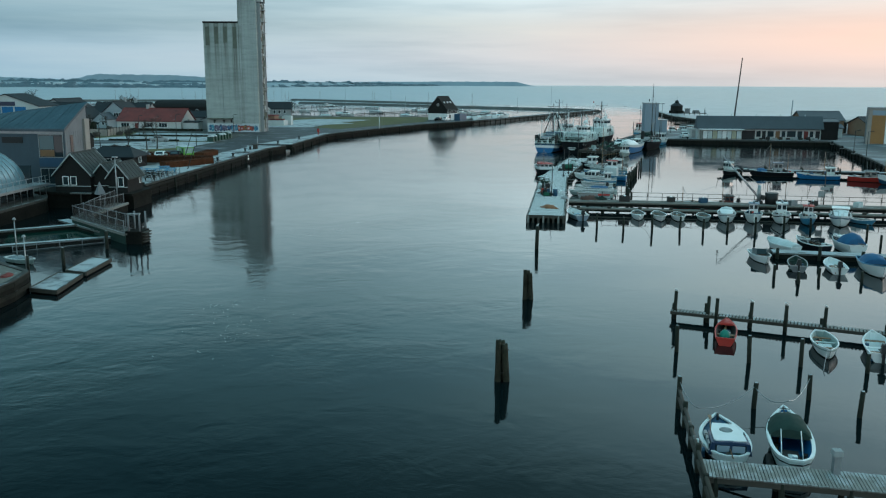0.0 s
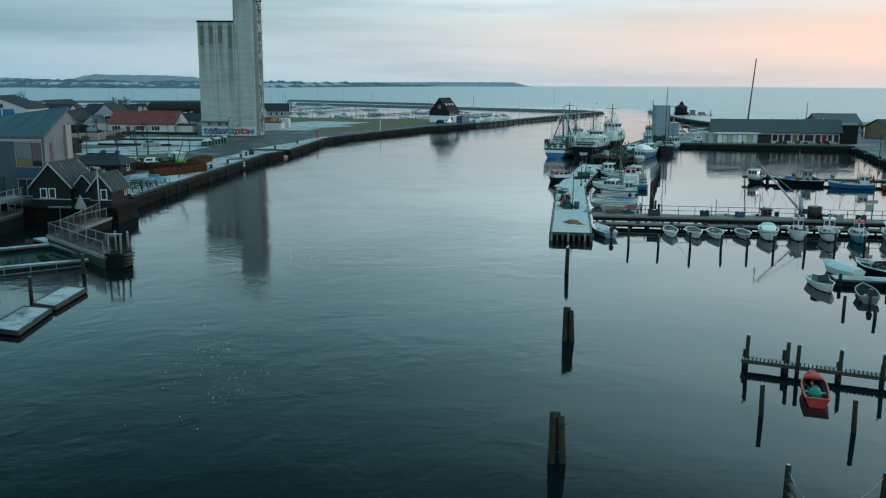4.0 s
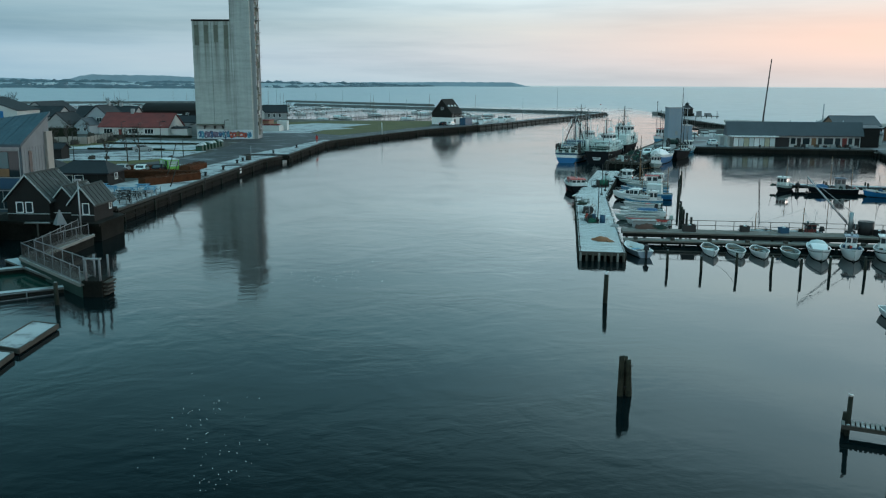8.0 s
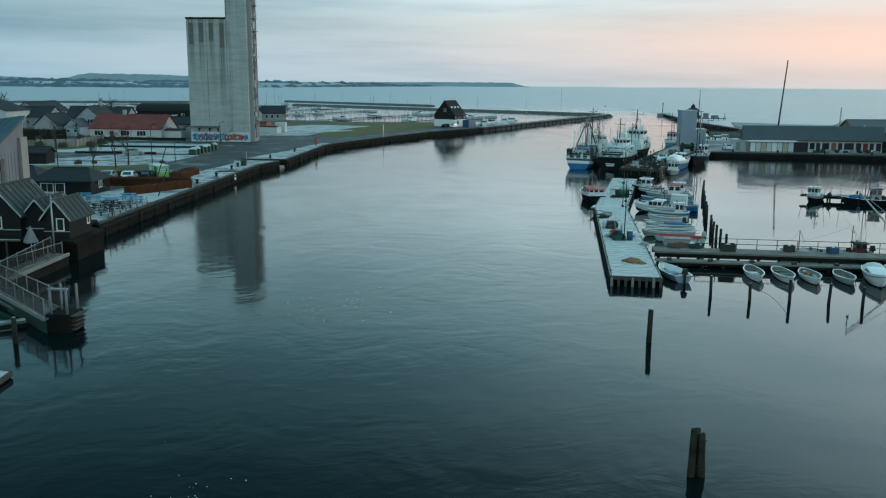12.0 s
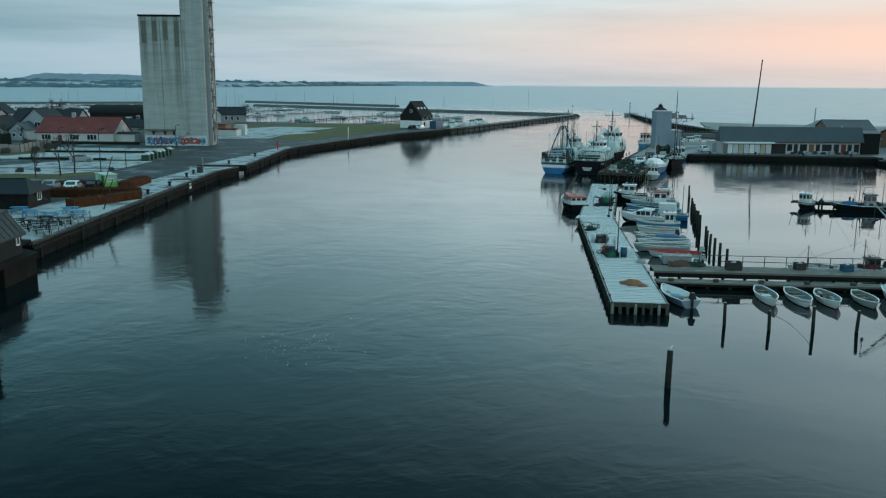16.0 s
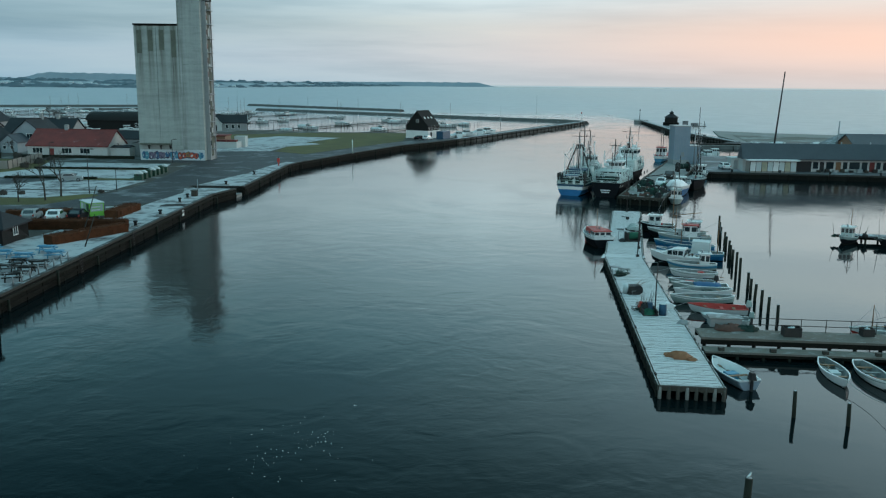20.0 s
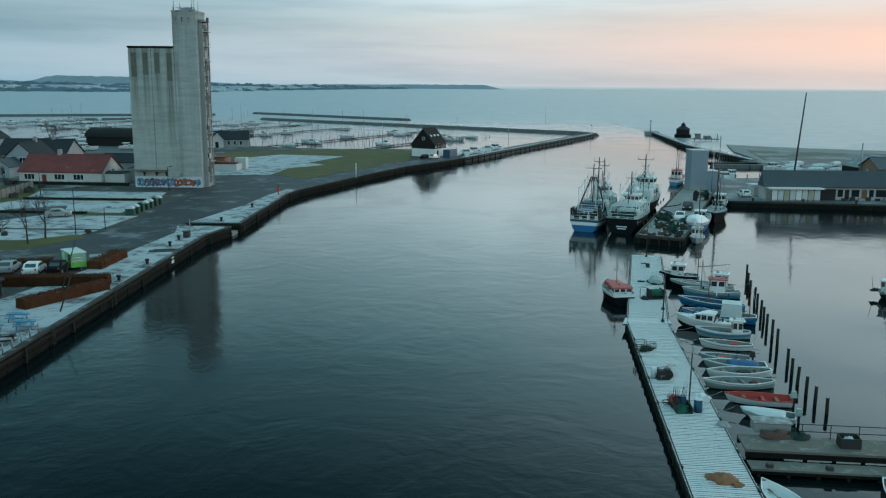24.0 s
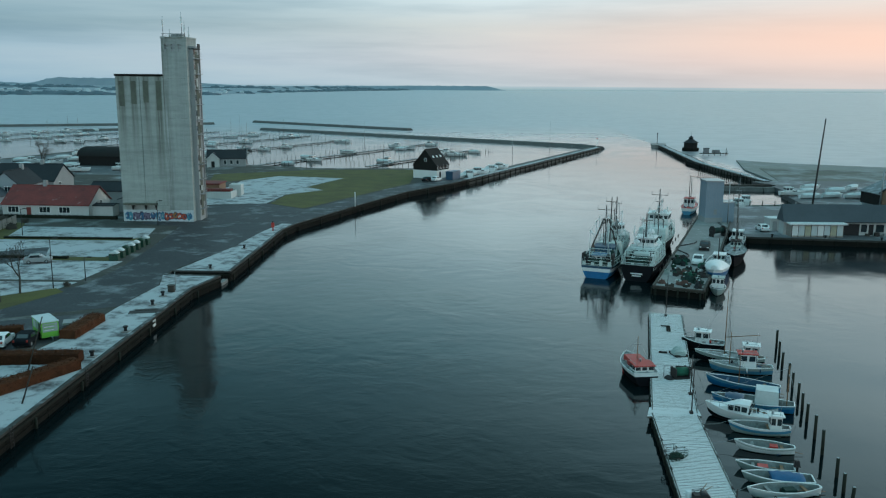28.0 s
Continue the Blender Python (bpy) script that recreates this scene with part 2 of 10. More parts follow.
    # reflected sky is painted into the open sea's colour, pinker and greyer eastward
    dawn_tint = math_node(t, "ADD", math_node(t, "MULTIPLY", sep.outputs[0], 0.0025), 0.3, clamp=True)
    t.links.new(mix_rgb(t, sea, (0.003, 0.0075, 0.0085), mix_rgb(t, dawn_tint, (0.265, 0.315, 0.350), (0.36, 0.335, 0.335))), p.inputs["Base Color"])
    return m


M_WATER = water_material()
M_CONC = material("quay_concrete", (0.26, 0.26, 0.25), 0.85, grain=3, mottle=0.25, amount=0.6, frost=0.25)
M_QUAYWALL = material("wet_quay_timber", (0.017, 0.0165, 0.0135), 0.85, dark=(0.006, 0.0065, 0.006), grain=4, mottle=0.5, amount=0.9, streaks=0.4, spec=0.08)
M_APRON = material("snowy_apron", (0.10, 0.10, 0.105), 0.85, grain=2.5, mottle=0.2, amount=0.8, frost=0.82, frost_scale=0.42, snow=(0.46, 0.485, 0.50))
M_SNOW = material("thin_snow_field", (0.13, 0.13, 0.12), 0.9, grain=2.5, mottle=0.15, amount=0.8, frost=0.90, frost_scale=0.34, snow=(0.43, 0.455, 0.475))
M_ASPHALT = material("damp_asphalt", (0.050, 0.053, 0.058), 0.65, dark=(0.026, 0.028, 0.031), grain=3, mottle=0.14, amount=0.9, spec=0.25, frost=0.38, frost_scale=0.22, snow=(0.31, 0.335, 0.355))
M_YARD = material("slushy_yard", (0.10, 0.105, 0.11), 0.7, grain=2.5, mottle=0.1, amount=0.8, frost=0.45, frost_scale=0.09, snow=(0.42, 0.45, 0.48))
M_GRASS = material("winter_grass", (0.100, 0.095, 0.022), 0.95, dark=(0.046, 0.044, 0.016), grain=5, mottle=0.2, amount=0.9, bump=0.6, frost=0.04, frost_scale=0.5, snow=(0.30, 0.32, 0.30))
M_EARTH = material("town_ground", (0.060, 0.060, 0.052), 0.95, grain=2, mottle=0.08, amount=0.9, frost=0.40, frost_scale=0.10, snow=(0.36, 0.385, 0.40))
SILO_EDGE = -71.8


def silo_concrete(name, colour, runs, slots):
    """Slip-formed concrete: lift bands, rain streaks, dark runs under the slots of the parapet."""
    m = material(name, colour, 0.88, dark=tuple(c * 0.72 for c in colour), grain=1.6, mottle=0.16, amount=0.6, streaks=runs, bump=0.15)
    t = m.node_tree
    p = t.nodes["Principled BSDF"]
    col = p.inputs["Base Color"].links[0].from_socket
    where = t.nodes.new("ShaderNodeNewGeometry")
    sep = t.nodes.new("ShaderNodeSeparateXYZ")
    t.links.new(where.outputs["Position"], sep.inputs[0])
    x, y, z = sep.outputs
    lift = t.nodes.new("ShaderNodeCombineXYZ")
    t.links.new(math_node(t, "MULTIPLY", x, 0.12), lift.inputs[0])
    t.links.new(math_node(t, "MULTIPLY", z, 0.85), lift.inputs[2])
    band = node(t, "ShaderNodeTexNoise", Scale=1.0, Detail=3.0, Roughness=0.7)
    t.links.new(lift.outputs[0], band.inputs["Vector"])
    col = mix_rgb(t, 1.0, col, ramp(t, [(0.3, (0.80, 0.82, 0.80)), (0.5, (0.97, 0.98, 0.97)), (0.72, (1.10, 1.10, 1.08))], band.outputs[0]), "MULTIPLY")
    thin = t.nodes.new("ShaderNodeCombineXYZ")
    t.links.new(math_node(t, "MULTIPLY", x, 2.6), thin.inputs[0])
    t.links.new(math_node(t, "MULTIPLY", y, 2.6), thin.inputs[1])
    t.links.new(math_node(t, "MULTIPLY", z, 0.10), thin.inputs[2])
    run = node(t, "ShaderNodeTexNoise", Scale=1.0, Detail=5.0, Roughness=0.65)
    t.links.new(thin.outputs[0], run.inputs["Vector"])
    wet = math_node(t, "MULTIPLY", math_node(t, "SUBTRACT", run.outputs[0], 0.40, clamp=True), 4.0, clamp=True)
    if slots:
        off = math_node(t, "ABSOLUTE", math_node(t, "SUBTRACT", math_node(t, "FRACT", math_node(t, "ADD", math_node(t, "MULTIPLY", math_node(t, "SUBTRACT", x, SILO_EDGE + 1.1), 1 / 2.55), 0.5)), 0.5))
        column = math_node(t, "MULTIPLY", math_node(t, "SUBTRACT", 0.33, off, clamp=True), 7.0, clamp=True)
        fall = math_node(t, "MULTIPLY", math_node(t, "SUBTRACT", z, 14.0), 0.075, clamp=True)
        last = math_node(t, "MULTIPLY", math_node(t, "GREATER_THAN", x, SILO_EDGE + 7.9), math_node(t, "MULTIPLY", math_node(t, "SUBTRACT", z, 8.0), 0.08, clamp=True))
        soot = math_node(t, "MULTIPLY", math_node(t, "MULTIPLY", math_node(t, "ADD", math_node(t, "MULTIPLY", wet, 0.7), 0.3), math_node(t, "MAXIMUM", math_node(t, "MULTIPLY", column, fall), math_node(t, "MULTIPLY", last, column))), 0.78)
    else:
        soot = math_node(t, "MULTIPLY", wet, math_node(t, "ADD", math_node(t, "MULTIPLY", math_node(t, "SUBTRACT", SILO_EDGE + 11.4, x), 0.45, clamp=True), 0.10))
    col = mix_rgb(t, soot, col, (0.085, 0.085, 0.065))
    t.links.new(col, p.inputs["Base Color"])
    return m


M_SILO = silo_concrete("stained_silo_concrete", (0.37, 0.395, 0.375), 0.35, True)
M_SILO_LIGHT = silo_concrete("pale_silo_concrete", (0.39, 0.415, 0.40), 0.22, False)
M_BLACKWOOD = material("tarred_boards", (0.022, 0.021, 0.020), 0.8, dark=(0.011, 0.011, 0.011), grain=9, mottle=1.0, spec=0.15)
M_WHITE = material("white_paint", (0.74, 0.75, 0.74), 0.55, dark=(0.5, 0.5, 0.48), grain=3, mottle=0.5, amount=0.25, bump=0.05)
M_WHITEWALL = material("white_render", (0.54, 0.55, 0.535), 0.85, dark=(0.36, 0.37, 0.355), grain=3, mottle=0.3, amount=0.4)
M_GREYWALL = material("grey_render", (0.32, 0.33, 0.33), 0.85, grain=3, mottle=0.3, amount=0.4)
M_REDTILE = material("red_roof_tiles", (0.19, 0.036, 0.030), 0.75, dark=(0.085, 0.024, 0.022), grain=4, mottle=0.4, amount=0.8, frost=0.10)
M_SLATE = material("dark_slate_roof", (0.026, 0.029, 0.033), 0.7, spec=0.2, grain=4, mottle=0.3, amount=0.6, frost=0.04)
M_FELT = material("blue_grey_roofing", (0.062, 0.076, 0.090), 0.55, grain=3, mottle=0.3, amount=0.45, frost=0.10)
M_PLANK = material("frosted_deck_boards", (0.17, 0.155, 0.13), 0.85, grain=7, mottle=0.9, frost=1.15, frost_scale=2.2, island=0.3, snow=(0.57, 0.575, 0.575))
M_PIERDECK = material("brown_pier_boards", (0.15, 0.135, 0.115), 0.85, grain=7, mottle=0.9, frost=0.4, frost_scale=1.4, island=0.25, snow=(0.36, 0.37, 0.38))
M_TIMBER = material("weathered_timber", (0.055, 0.050, 0.041), 0.85, grain=8, mottle=1.0, island=0.2, frost=0.25)
M_PLANKG = material("grey_worn_boards", (0.20, 0.195, 0.18), 0.85, grain=7, mottle=0.9, frost=0.55, frost_scale=0.9, island=0.25, snow=(0.5, 0.53, 0.55))
M_PILE = material("algae_dark_piles", (0.026, 0.028, 0.021), 0.8, dark=(0.010, 0.012, 0.009), grain=6, mottle=1.2, amount=0.8, spec=0.15)
M_DOLPHIN = material("weathered_mossy_pile", (0.050, 0.048, 0.033), 0.85, dark=(0.012, 0.013, 0.009), grain=5, mottle=1.6, amount=1.0, bump=0.6, spec=0.15, streaks=0.5)
M_STONE = material("breakwater_stone", (0.11, 0.11, 0.105), 0.9, grain=1.5, mottle=0.4, amount=0.8, bump=0.6, frost=0.2)
M_SAND = material("winter_sand", (0.22, 0.225, 0.21), 0.95, grain=2, mottle=0.1, frost=0.4, frost_scale=0.1, snow=(0.36, 0.38, 0.39))
M_DUNE = material("frosted_dune_grass", (0.13, 0.135, 0.115), 0.95, grain=3, mottle=0.06, amount=0.8, frost=0.55, frost_scale=0.08, snow=(0.30, 0.325, 0.335))
M_ROOFSNOW = material("snow_dusted_sheet_roof", (0.16, 0.18, 0.19), 0.7, grain=3, mottle=0.3, amount=0.5, frost=0.5, frost_scale=0.6, snow=(0.42, 0.45, 0.47))
M_STEEL = material("galvanised_steel", (0.33, 0.35, 0.36), 0.45, metal=0.7, grain=8, mottle=1)
M_RUST = material("rusty_dark_steel", (0.045, 0.040, 0.038), 0.7, metal=0.3, grain=8, mottle=1.5)
M_GLASS = glass("dark_window_glass")
M_HULLW = material("white_gelcoat", (0.72, 0.74, 0.74), 0.4, dark=(0.52, 0.53, 0.5), grain=2, mottle=1.0, amount=0.3, bump=0.03, frost=0.3)
M_HULLG = material("grey_green_boat_paint", (0.33, 0.40, 0.38), 0.5, grain=4, mottle=1.0, amount=0.4, bump=0.05, frost=0.35)
M_HULLB = material("bright_blue_hull_paint", (0.018, 0.165, 0.39), 0.5, dark=(0.012, 0.085, 0.19), grain=3, mottle=0.9, amount=0.6, bump=0.05, streaks=0.15)
M_TEALW = material("pale_teal_ship_paint", (0.60, 0.68, 0.66), 0.5, dark=(0.40, 0.47, 0.45), grain=3, mottle=0.9, amount=0.45, bump=0.05, frost=0.3, streaks=0.25)
M_HULLLB = material("light_blue_hull_paint", (0.065, 0.255, 0.40), 0.5, dark=(0.05, 0.15, 0.23), grain=3, mottle=0.9, amount=0.5, bump=0.05, frost=0.2)
M_HULLDB = material("dark_blue_hull_paint", (0.018, 0.07, 0.13), 0.5, grain=3, mottle=0.9, amount=0.4, bump=0.05, frost=0.15)
M_HULLK = material("black_hull_paint", (0.010, 0.0115, 0.0145), 0.7, spec=0.08, grain=3, mottle=0.9, amount=0.4, bump=0.05, frost=0.1)
M_RED = material("red_paint", (0.42, 0.035, 0.025), 0.5, grain=3, mottle=0.9, amount=0.35, bump=0.05, frost=0.1)
M_INNER = material("boat_inside_paint", (0.24, 0.265, 0.26), 0.65, dark=(0.08, 0.085, 0.08), grain=5, mottle=1.6, amount=0.9, frost=0.40, frost_scale=1.4)
M_DECKBOAT = material("frosty_boat_deck", (0.20, 0.235, 0.235), 0.7, dark=(0.07, 0.08, 0.08), grain=5, mottle=1.6, amount=0.9, frost=0.45, frost_scale=1.3)
M_WOODTRIM = material("varnished_wood_trim", (0.20, 0.11, 0.05), 0.5, grain=9, mottle=1.5)
M_TARP = material("pale_tarpaulin", (0.55, 0.60, 0.60), 0.6, grain=3, mottle=0.8, amount=0.35, bump=0.2, frost=0.3)
M_TARPD = material("dark_green_canvas", (0.026, 0.050, 0.042), 0.85, grain=5, mottle=1.2, frost=0.06, spec=0.2)
M_TARPB = material("blue_canvas", (0.02, 0.10, 0.22), 0.7, grain=5, mottle=1.2)
M_BLACK = material("black_rubber", (0.015, 0.015, 0.016), 0.6, grain=8, mottle=2)
M_ORANGE = material("orange_panel", (0.30, 0.15, 0.05), 0.6, grain=3, mottle=0.5, amount=0.3)
M_LIME = material("lime_green_paint", (0.20, 0.50, 0.06), 0.45, grain=3, mottle=0.8, amount=0.2, bump=0.02)
M_GREEN = material("dark_green_plastic", (0.014, 0.055, 0.034), 0.5, grain=4, mottle=1)
M_NETG = material("green_fishing_net", (0.025, 0.12, 0.075), 0.95, grain=14, mottle=2.5, amount=0.9, bump=1.0)
M_BUOY = material("sea_green_plastic", (0.015, 0.20, 0.14), 0.5, grain=4, mottle=1.0, amount=0.3, bump=0.03)
M_NETO = material("orange_brown_net", (0.30, 0.14, 0.07), 0.95, grain=16, mottle=2.5, amount=0.8, bump=1.0)
M_NETB = material("faded_brown_net", (0.13, 0.075, 0.06), 0.95, grain=16, mottle=2.5, amount=0.8, bump=1.0)
M_HEDGE = material("rusty_beech_leaves", (0.105, 0.040, 0.019), 0.95, dark=(0.040, 0.019, 0.011), frost=0.08, frost_scale=0.9, grain=10, mottle=1.2, amount=0.8, island=0.4, spec=0.1)
M_BARK = material("dark_bark", (0.055, 0.048, 0.04), 0.95, grain=10, mottle=1.5)
M_BLUEPAINT = material("light_blue_bench_paint", (0.09, 0.27, 0.42), 0.6, grain=5, mottle=1, frost=0.35)
M_BENCH = material("brown_table_wood", (0.022, 0.021, 0.019), 0.8, spec=0.15, grain=8, mottle=1.2, frost=0.42, frost_scale=1.2)
M_METALBLUE = material("blue_grey_cladding", (0.040, 0.074, 0.098), 0.45, grain=2, mottle=0.3, amount=0.4, bump=0.05, streaks=0.2)
M_METALROOF = material("seamed_zinc_roof", (0.055, 0.086, 0.108), 0.45, metal=0.2, grain=2, mottle=0.4, amount=0.6, frost=0.14)
M_PALEWOOD = material("pale_board_cladding", (0.33, 0.295, 0.265), 0.8, grain=7, mottle=0.6, amount=0.4, streaks=0.2)
M_GREYBOARD = material("grey_board_cladding", (0.20, 0.205, 0.215), 0.8, grain=7, mottle=0.6, amount=0.4, streaks=0.2)
M_LIGHTBLUE = material("pale_blue_cladding", (0.25, 0.31, 0.37), 0.55, grain=2, mottle=0.3, amount=0.3, bump=0.03, streaks=0.15)
M_BRICK = material("yellow_brown_brick", (0.28, 0.17, 0.11), 0.85, grain=6, mottle=0.7, amount=0.5)
# distance haze is painted into these four far colours, paler and bluer
M_FARFIELD = material("far_snowy_fields_hazed", (0.29, 0.345, 0.38), 0.95, dark=(0.19, 0.24, 0.275), grain=0.015, mottle=0.006, amount=1.0, bump=0)
M_FARHOUSE = material("far_pale_walls_hazed", (0.44, 0.49, 0.52), 0.9, dark=(0.33, 0.37, 0.39), grain=0.02, mottle=0.01, bump=0)
M_FARHILL = material("far_wooded_hills_hazed", (0.27, 0.325, 0.365), 0.95, dark=(0.20, 0.25, 0.29), grain=0.02, mottle=0.006, amount=0.7, bump=0)
M_FARHILL2 = material("far_shore_trees_hazed", (0.125, 0.170, 0.200), 0.95, dark=(0.085, 0.125, 0.150), grain=0.03, mottle=0.01, amount=0.7, bump=0)
M_GRAFFITI = material("graffiti_white_ground", (0.55, 0.60, 0.62), 0.7, grain=2, mottle=0.6, amount=0.5)
M_GRBLUE = material("graffiti_blue", (0.05, 0.13, 0.25), 0.6, grain=2, mottle=1.2)
M_GRRED = material("graffiti_red", (0.42, 0.08, 0.04), 0.6, grain=2, mottle=1.2)
M_GRDARK = material("graffiti_dark", (0.05, 0.05, 0.09), 0.6, grain=2, mottle=1.2)
M_GULL = material("white_feathered_paint", (0.7, 0.7, 0.68), 0.8, grain=6, mottle=4)

# ---- helpers for building ----
class Shape:
    """A mesh under construction."""

    def __init__(self):
        self.v, self.f, self.smooth = [], [], []

    def add(self, verts, faces, smooth=False):
        n = len(self.v)
        self.v += [tuple(p) for p in verts]
        self.f += [tuple(n + k for k in f) for f in faces]
        self.smooth += [smooth] * len(faces)
        return self

    def box(self, x0, y0, z0, x1, y1, z1, m=None, taper=0.0):
        tx, ty = taper * (x1 - x0) / 2, taper * (y1 - y0) / 2
        vs = [(x0, y0, z0), (x1, y0, z0), (x1, y1, z0), (x0, y1, z0), (x0 + tx, y0 + ty, z1), (x1 - tx, y0 + ty, z1), (x1 - tx, y1 - ty, z1), (x0 + tx, y1 - ty, z1)]
        if m is not None:
            vs = [m @ Vector(p) for p in vs]
        return self.add(vs, [(0, 3, 2, 1), (4, 5, 6, 7), (0, 1, 5, 4), (1, 2, 6, 5), (2, 3, 7, 6), (3, 0, 4, 7)])

    def cyl(self, a, b, r0, r1=None, n=8, caps=True, smooth=True):
        a, b = Vector(a), Vector(b)
        r1 = r0 if r1 is None else r1
        q = (b - a).to_track_quat("Z", "Y").to_matrix()
        ring = [(math.cos(2 * math.pi * k / n), math.sin(2 * math.pi * k / n)) for k in range(n)]
        vs = [a + q @ Vector((c * r0, s * r0, 0)) for c, s in ring] + [b + q @ Vector((c * r1, s * r1, 0)) for c, s in ring]
        self.add(vs, [(k, (k + 1) % n, n + (k + 1) % n, n + k) for k in range(n)], smooth)
        if caps:
            self.add(vs, [tuple(range(n - 1, -1, -1)), tuple(range(n, 2 * n))])
        return self

    def prism(self, poly, z0, z1, top=None):
        n = len(poly)
        area = sum(poly[k][0] * poly[(k + 1) % n][1] - poly[(k + 1) % n][0] * poly[k][1] for k in range(n))
        if area < 0:
            poly = poly[::-1]
        vs = [(x, y, z0) for x, y in poly] + [(x, y, z1) for x, y in poly]
        return self.add(vs, [tuple(range(n - 1, -1, -1)), tuple(range(n, 2 * n))] + [(k, (k + 1) % n, n + (k + 1) % n, n + k) for k in range(n)])

    def loft(self, rings, closed=False, smooth=True, cap0=False, cap1=False):
        n, vs, fs = len(rings[0]), [p for r in rings for p in r], []
        for i in range(len(rings) - 1):
            for k in range(n if closed else n - 1):
                j = (k + 1) % n
                fs.append((i * n + k, i * n + j, (i + 1) * n + j, (i + 1) * n + k))
        self.add(vs, fs, smooth)
        if cap0:
            self.add(rings[0], [tuple(range(n - 1, -1, -1))])
        if cap1:
            self.add(rings[-1], [tuple(range(n))])
        return self

    def lump(self, x, y, z, rx, ry, rz, seed=0, n=10, rough=0.25):
        rings = []
        for i in range(6):
            a = i / 5 * math.pi / 2
            ring = []
            for k in range(n):
                w = 2 * math.pi * k / n
                s = 1 + rough * noise.noise(Vector((math.cos(w) * 2 + seed * 7.3, math.sin(w) * 2, i * 0.9)))
                ring.append((x + rx * s * math.cos(a) * math.cos(w), y + ry * s * math.cos(a) * math.sin(w), z + rz * s * math.sin(a)))
            rings.append(ring)
        return self.loft(rings, closed=True, cap1=True)

    def mesh(self, name, mat):
        me = bpy.data.meshes.new(name)
        me.from_pydata(self.v, [], self.f)
        bm = bmesh.new()
        bm.from_mesh(me)
        bmesh.ops.remove_doubles(bm, verts=bm.verts, dist=0.0004)
        bmesh.ops.recalc_face_normals(bm, faces=bm.faces)
        bm.to_mesh(me)
        bm.free()
        if any(self.smooth):
            if len(me.polygons) == len(self.smooth):
                me.polygons.foreach_set("use_smooth", self.smooth)
        me.materials.append(mat)
        return me


def part(name, shape, mat, parent=None, label="", m=None):
    ob = new(name, shape.mesh(name, mat) if isinstance(shape, Shape) else shape)
    if parent is not None:
        ob.parent = parent
    if m is not None:
        ob.matrix_local = m
    if label:
        tagged(ob, label)
    return ob


def thing(name, label, category, m=None, group="", kind=""):
    ob = new(name)
    ob.empty_display_size = 0.2
    tagged(ob, label, category, group, kind)
    if m is not None:
        ob.matrix_world = m
    return ob


def solid(name, shape, mat, label="", category="", kind="structure", group=""):
    return tagged(part(name, shape, mat), label, category, group, kind)


def along(a, b, s, off=0.0):
    """A place s metres from a towards b, off metres to the right of that way."""
    d = (Vector(b) - Vector(a)).normalized()
    return (a[0] + d.x * s + d.y * off, a[1] + d.y * s - d.x * off)


def strip(a, b, left, right, ext0=0.0, ext1=0.0):
    length = (Vector(b) - Vector(a)).length
    return [along(a, b, -ext0, -left), along(a, b, length + ext1, -left), along(a, b, length + ext1, right), along(a, b, -ext0, right)]

# ---- ground, water and quays ----
ZW, ZE = 1.6, 1.2
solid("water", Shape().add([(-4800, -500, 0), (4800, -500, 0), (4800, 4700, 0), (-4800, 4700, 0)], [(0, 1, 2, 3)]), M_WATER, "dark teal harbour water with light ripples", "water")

ARM0, ARM1 = (1.9, 293.7), (66.0, 438.0)
WEST_EDGE = [(-39.5, 81.0), (-39.5, 148.0), (-37.6, 156.2), (-46.0, 156.8), (-46.0, 159.4), (-37.0, 159.4), (-36.6, 198.5), (-35.4, 205.5), (-25.2, 235.5), (-15.6, 261.0), (-3.6, 282.0), (1.9, 293.7)]
WEST = WEST_EDGE + [(7.5, 306.0), (-6.0, 318.0), (-16.0, 327.0), (-50.0, 325.0), (-84.0, 338.0), (-110.0, 378.0), (-160.0, 400.0), (-175.0, 345.0), (-330.0, 350.0), (-600.0, 420.0), (-600.0, 34.0), (-60.0, 34.0), (-46.5, 34.0), (-45.3, 50.0), (-45.6, 66.0), (-48.5, 72.0), (-49.0, 81.0)]
solid("ground", Shape().prism(WEST, -3, ZW), M_EARTH, "frosty town ground behind the old quay", "ground")
solid("ground_slip", Shape().prism([(-46.2, 156.6), (-37.4, 156.3), (-37.2, 159.5), (-46.2, 159.5)], -3, 0.5), M_CONC, "dark sunken boat slip in the quay", "slipway")


def slab(name, poly, mat, label, category, lift, z=ZW, group=""):
    return solid(name, Shape().prism(poly, z - 0.3, z + lift), mat, label, category, group=group)


slab("pavement_quay_south", [(-39.56, 81.5), (-39.56, 148.0), (-37.75, 156.0), (-46.3, 156.4), (-44.6, 150.0), (-45.8, 137.5), (-46.2, 126.0), (-50.5, 104.0), (-51, 82)], M_APRON, "quay apron with thin trodden snow", "pavement", 0.012)
slab("pavement_quay_north", [(-45.6, 159.6), (-37.08, 159.6), (-36.68, 198.5), (-35.5, 205.5), (-38.2, 206.0), (-40.0, 196.0), (-41.5, 180.0)], M_APRON, "snowy quay apron beside the road", "pavement", 0.012)
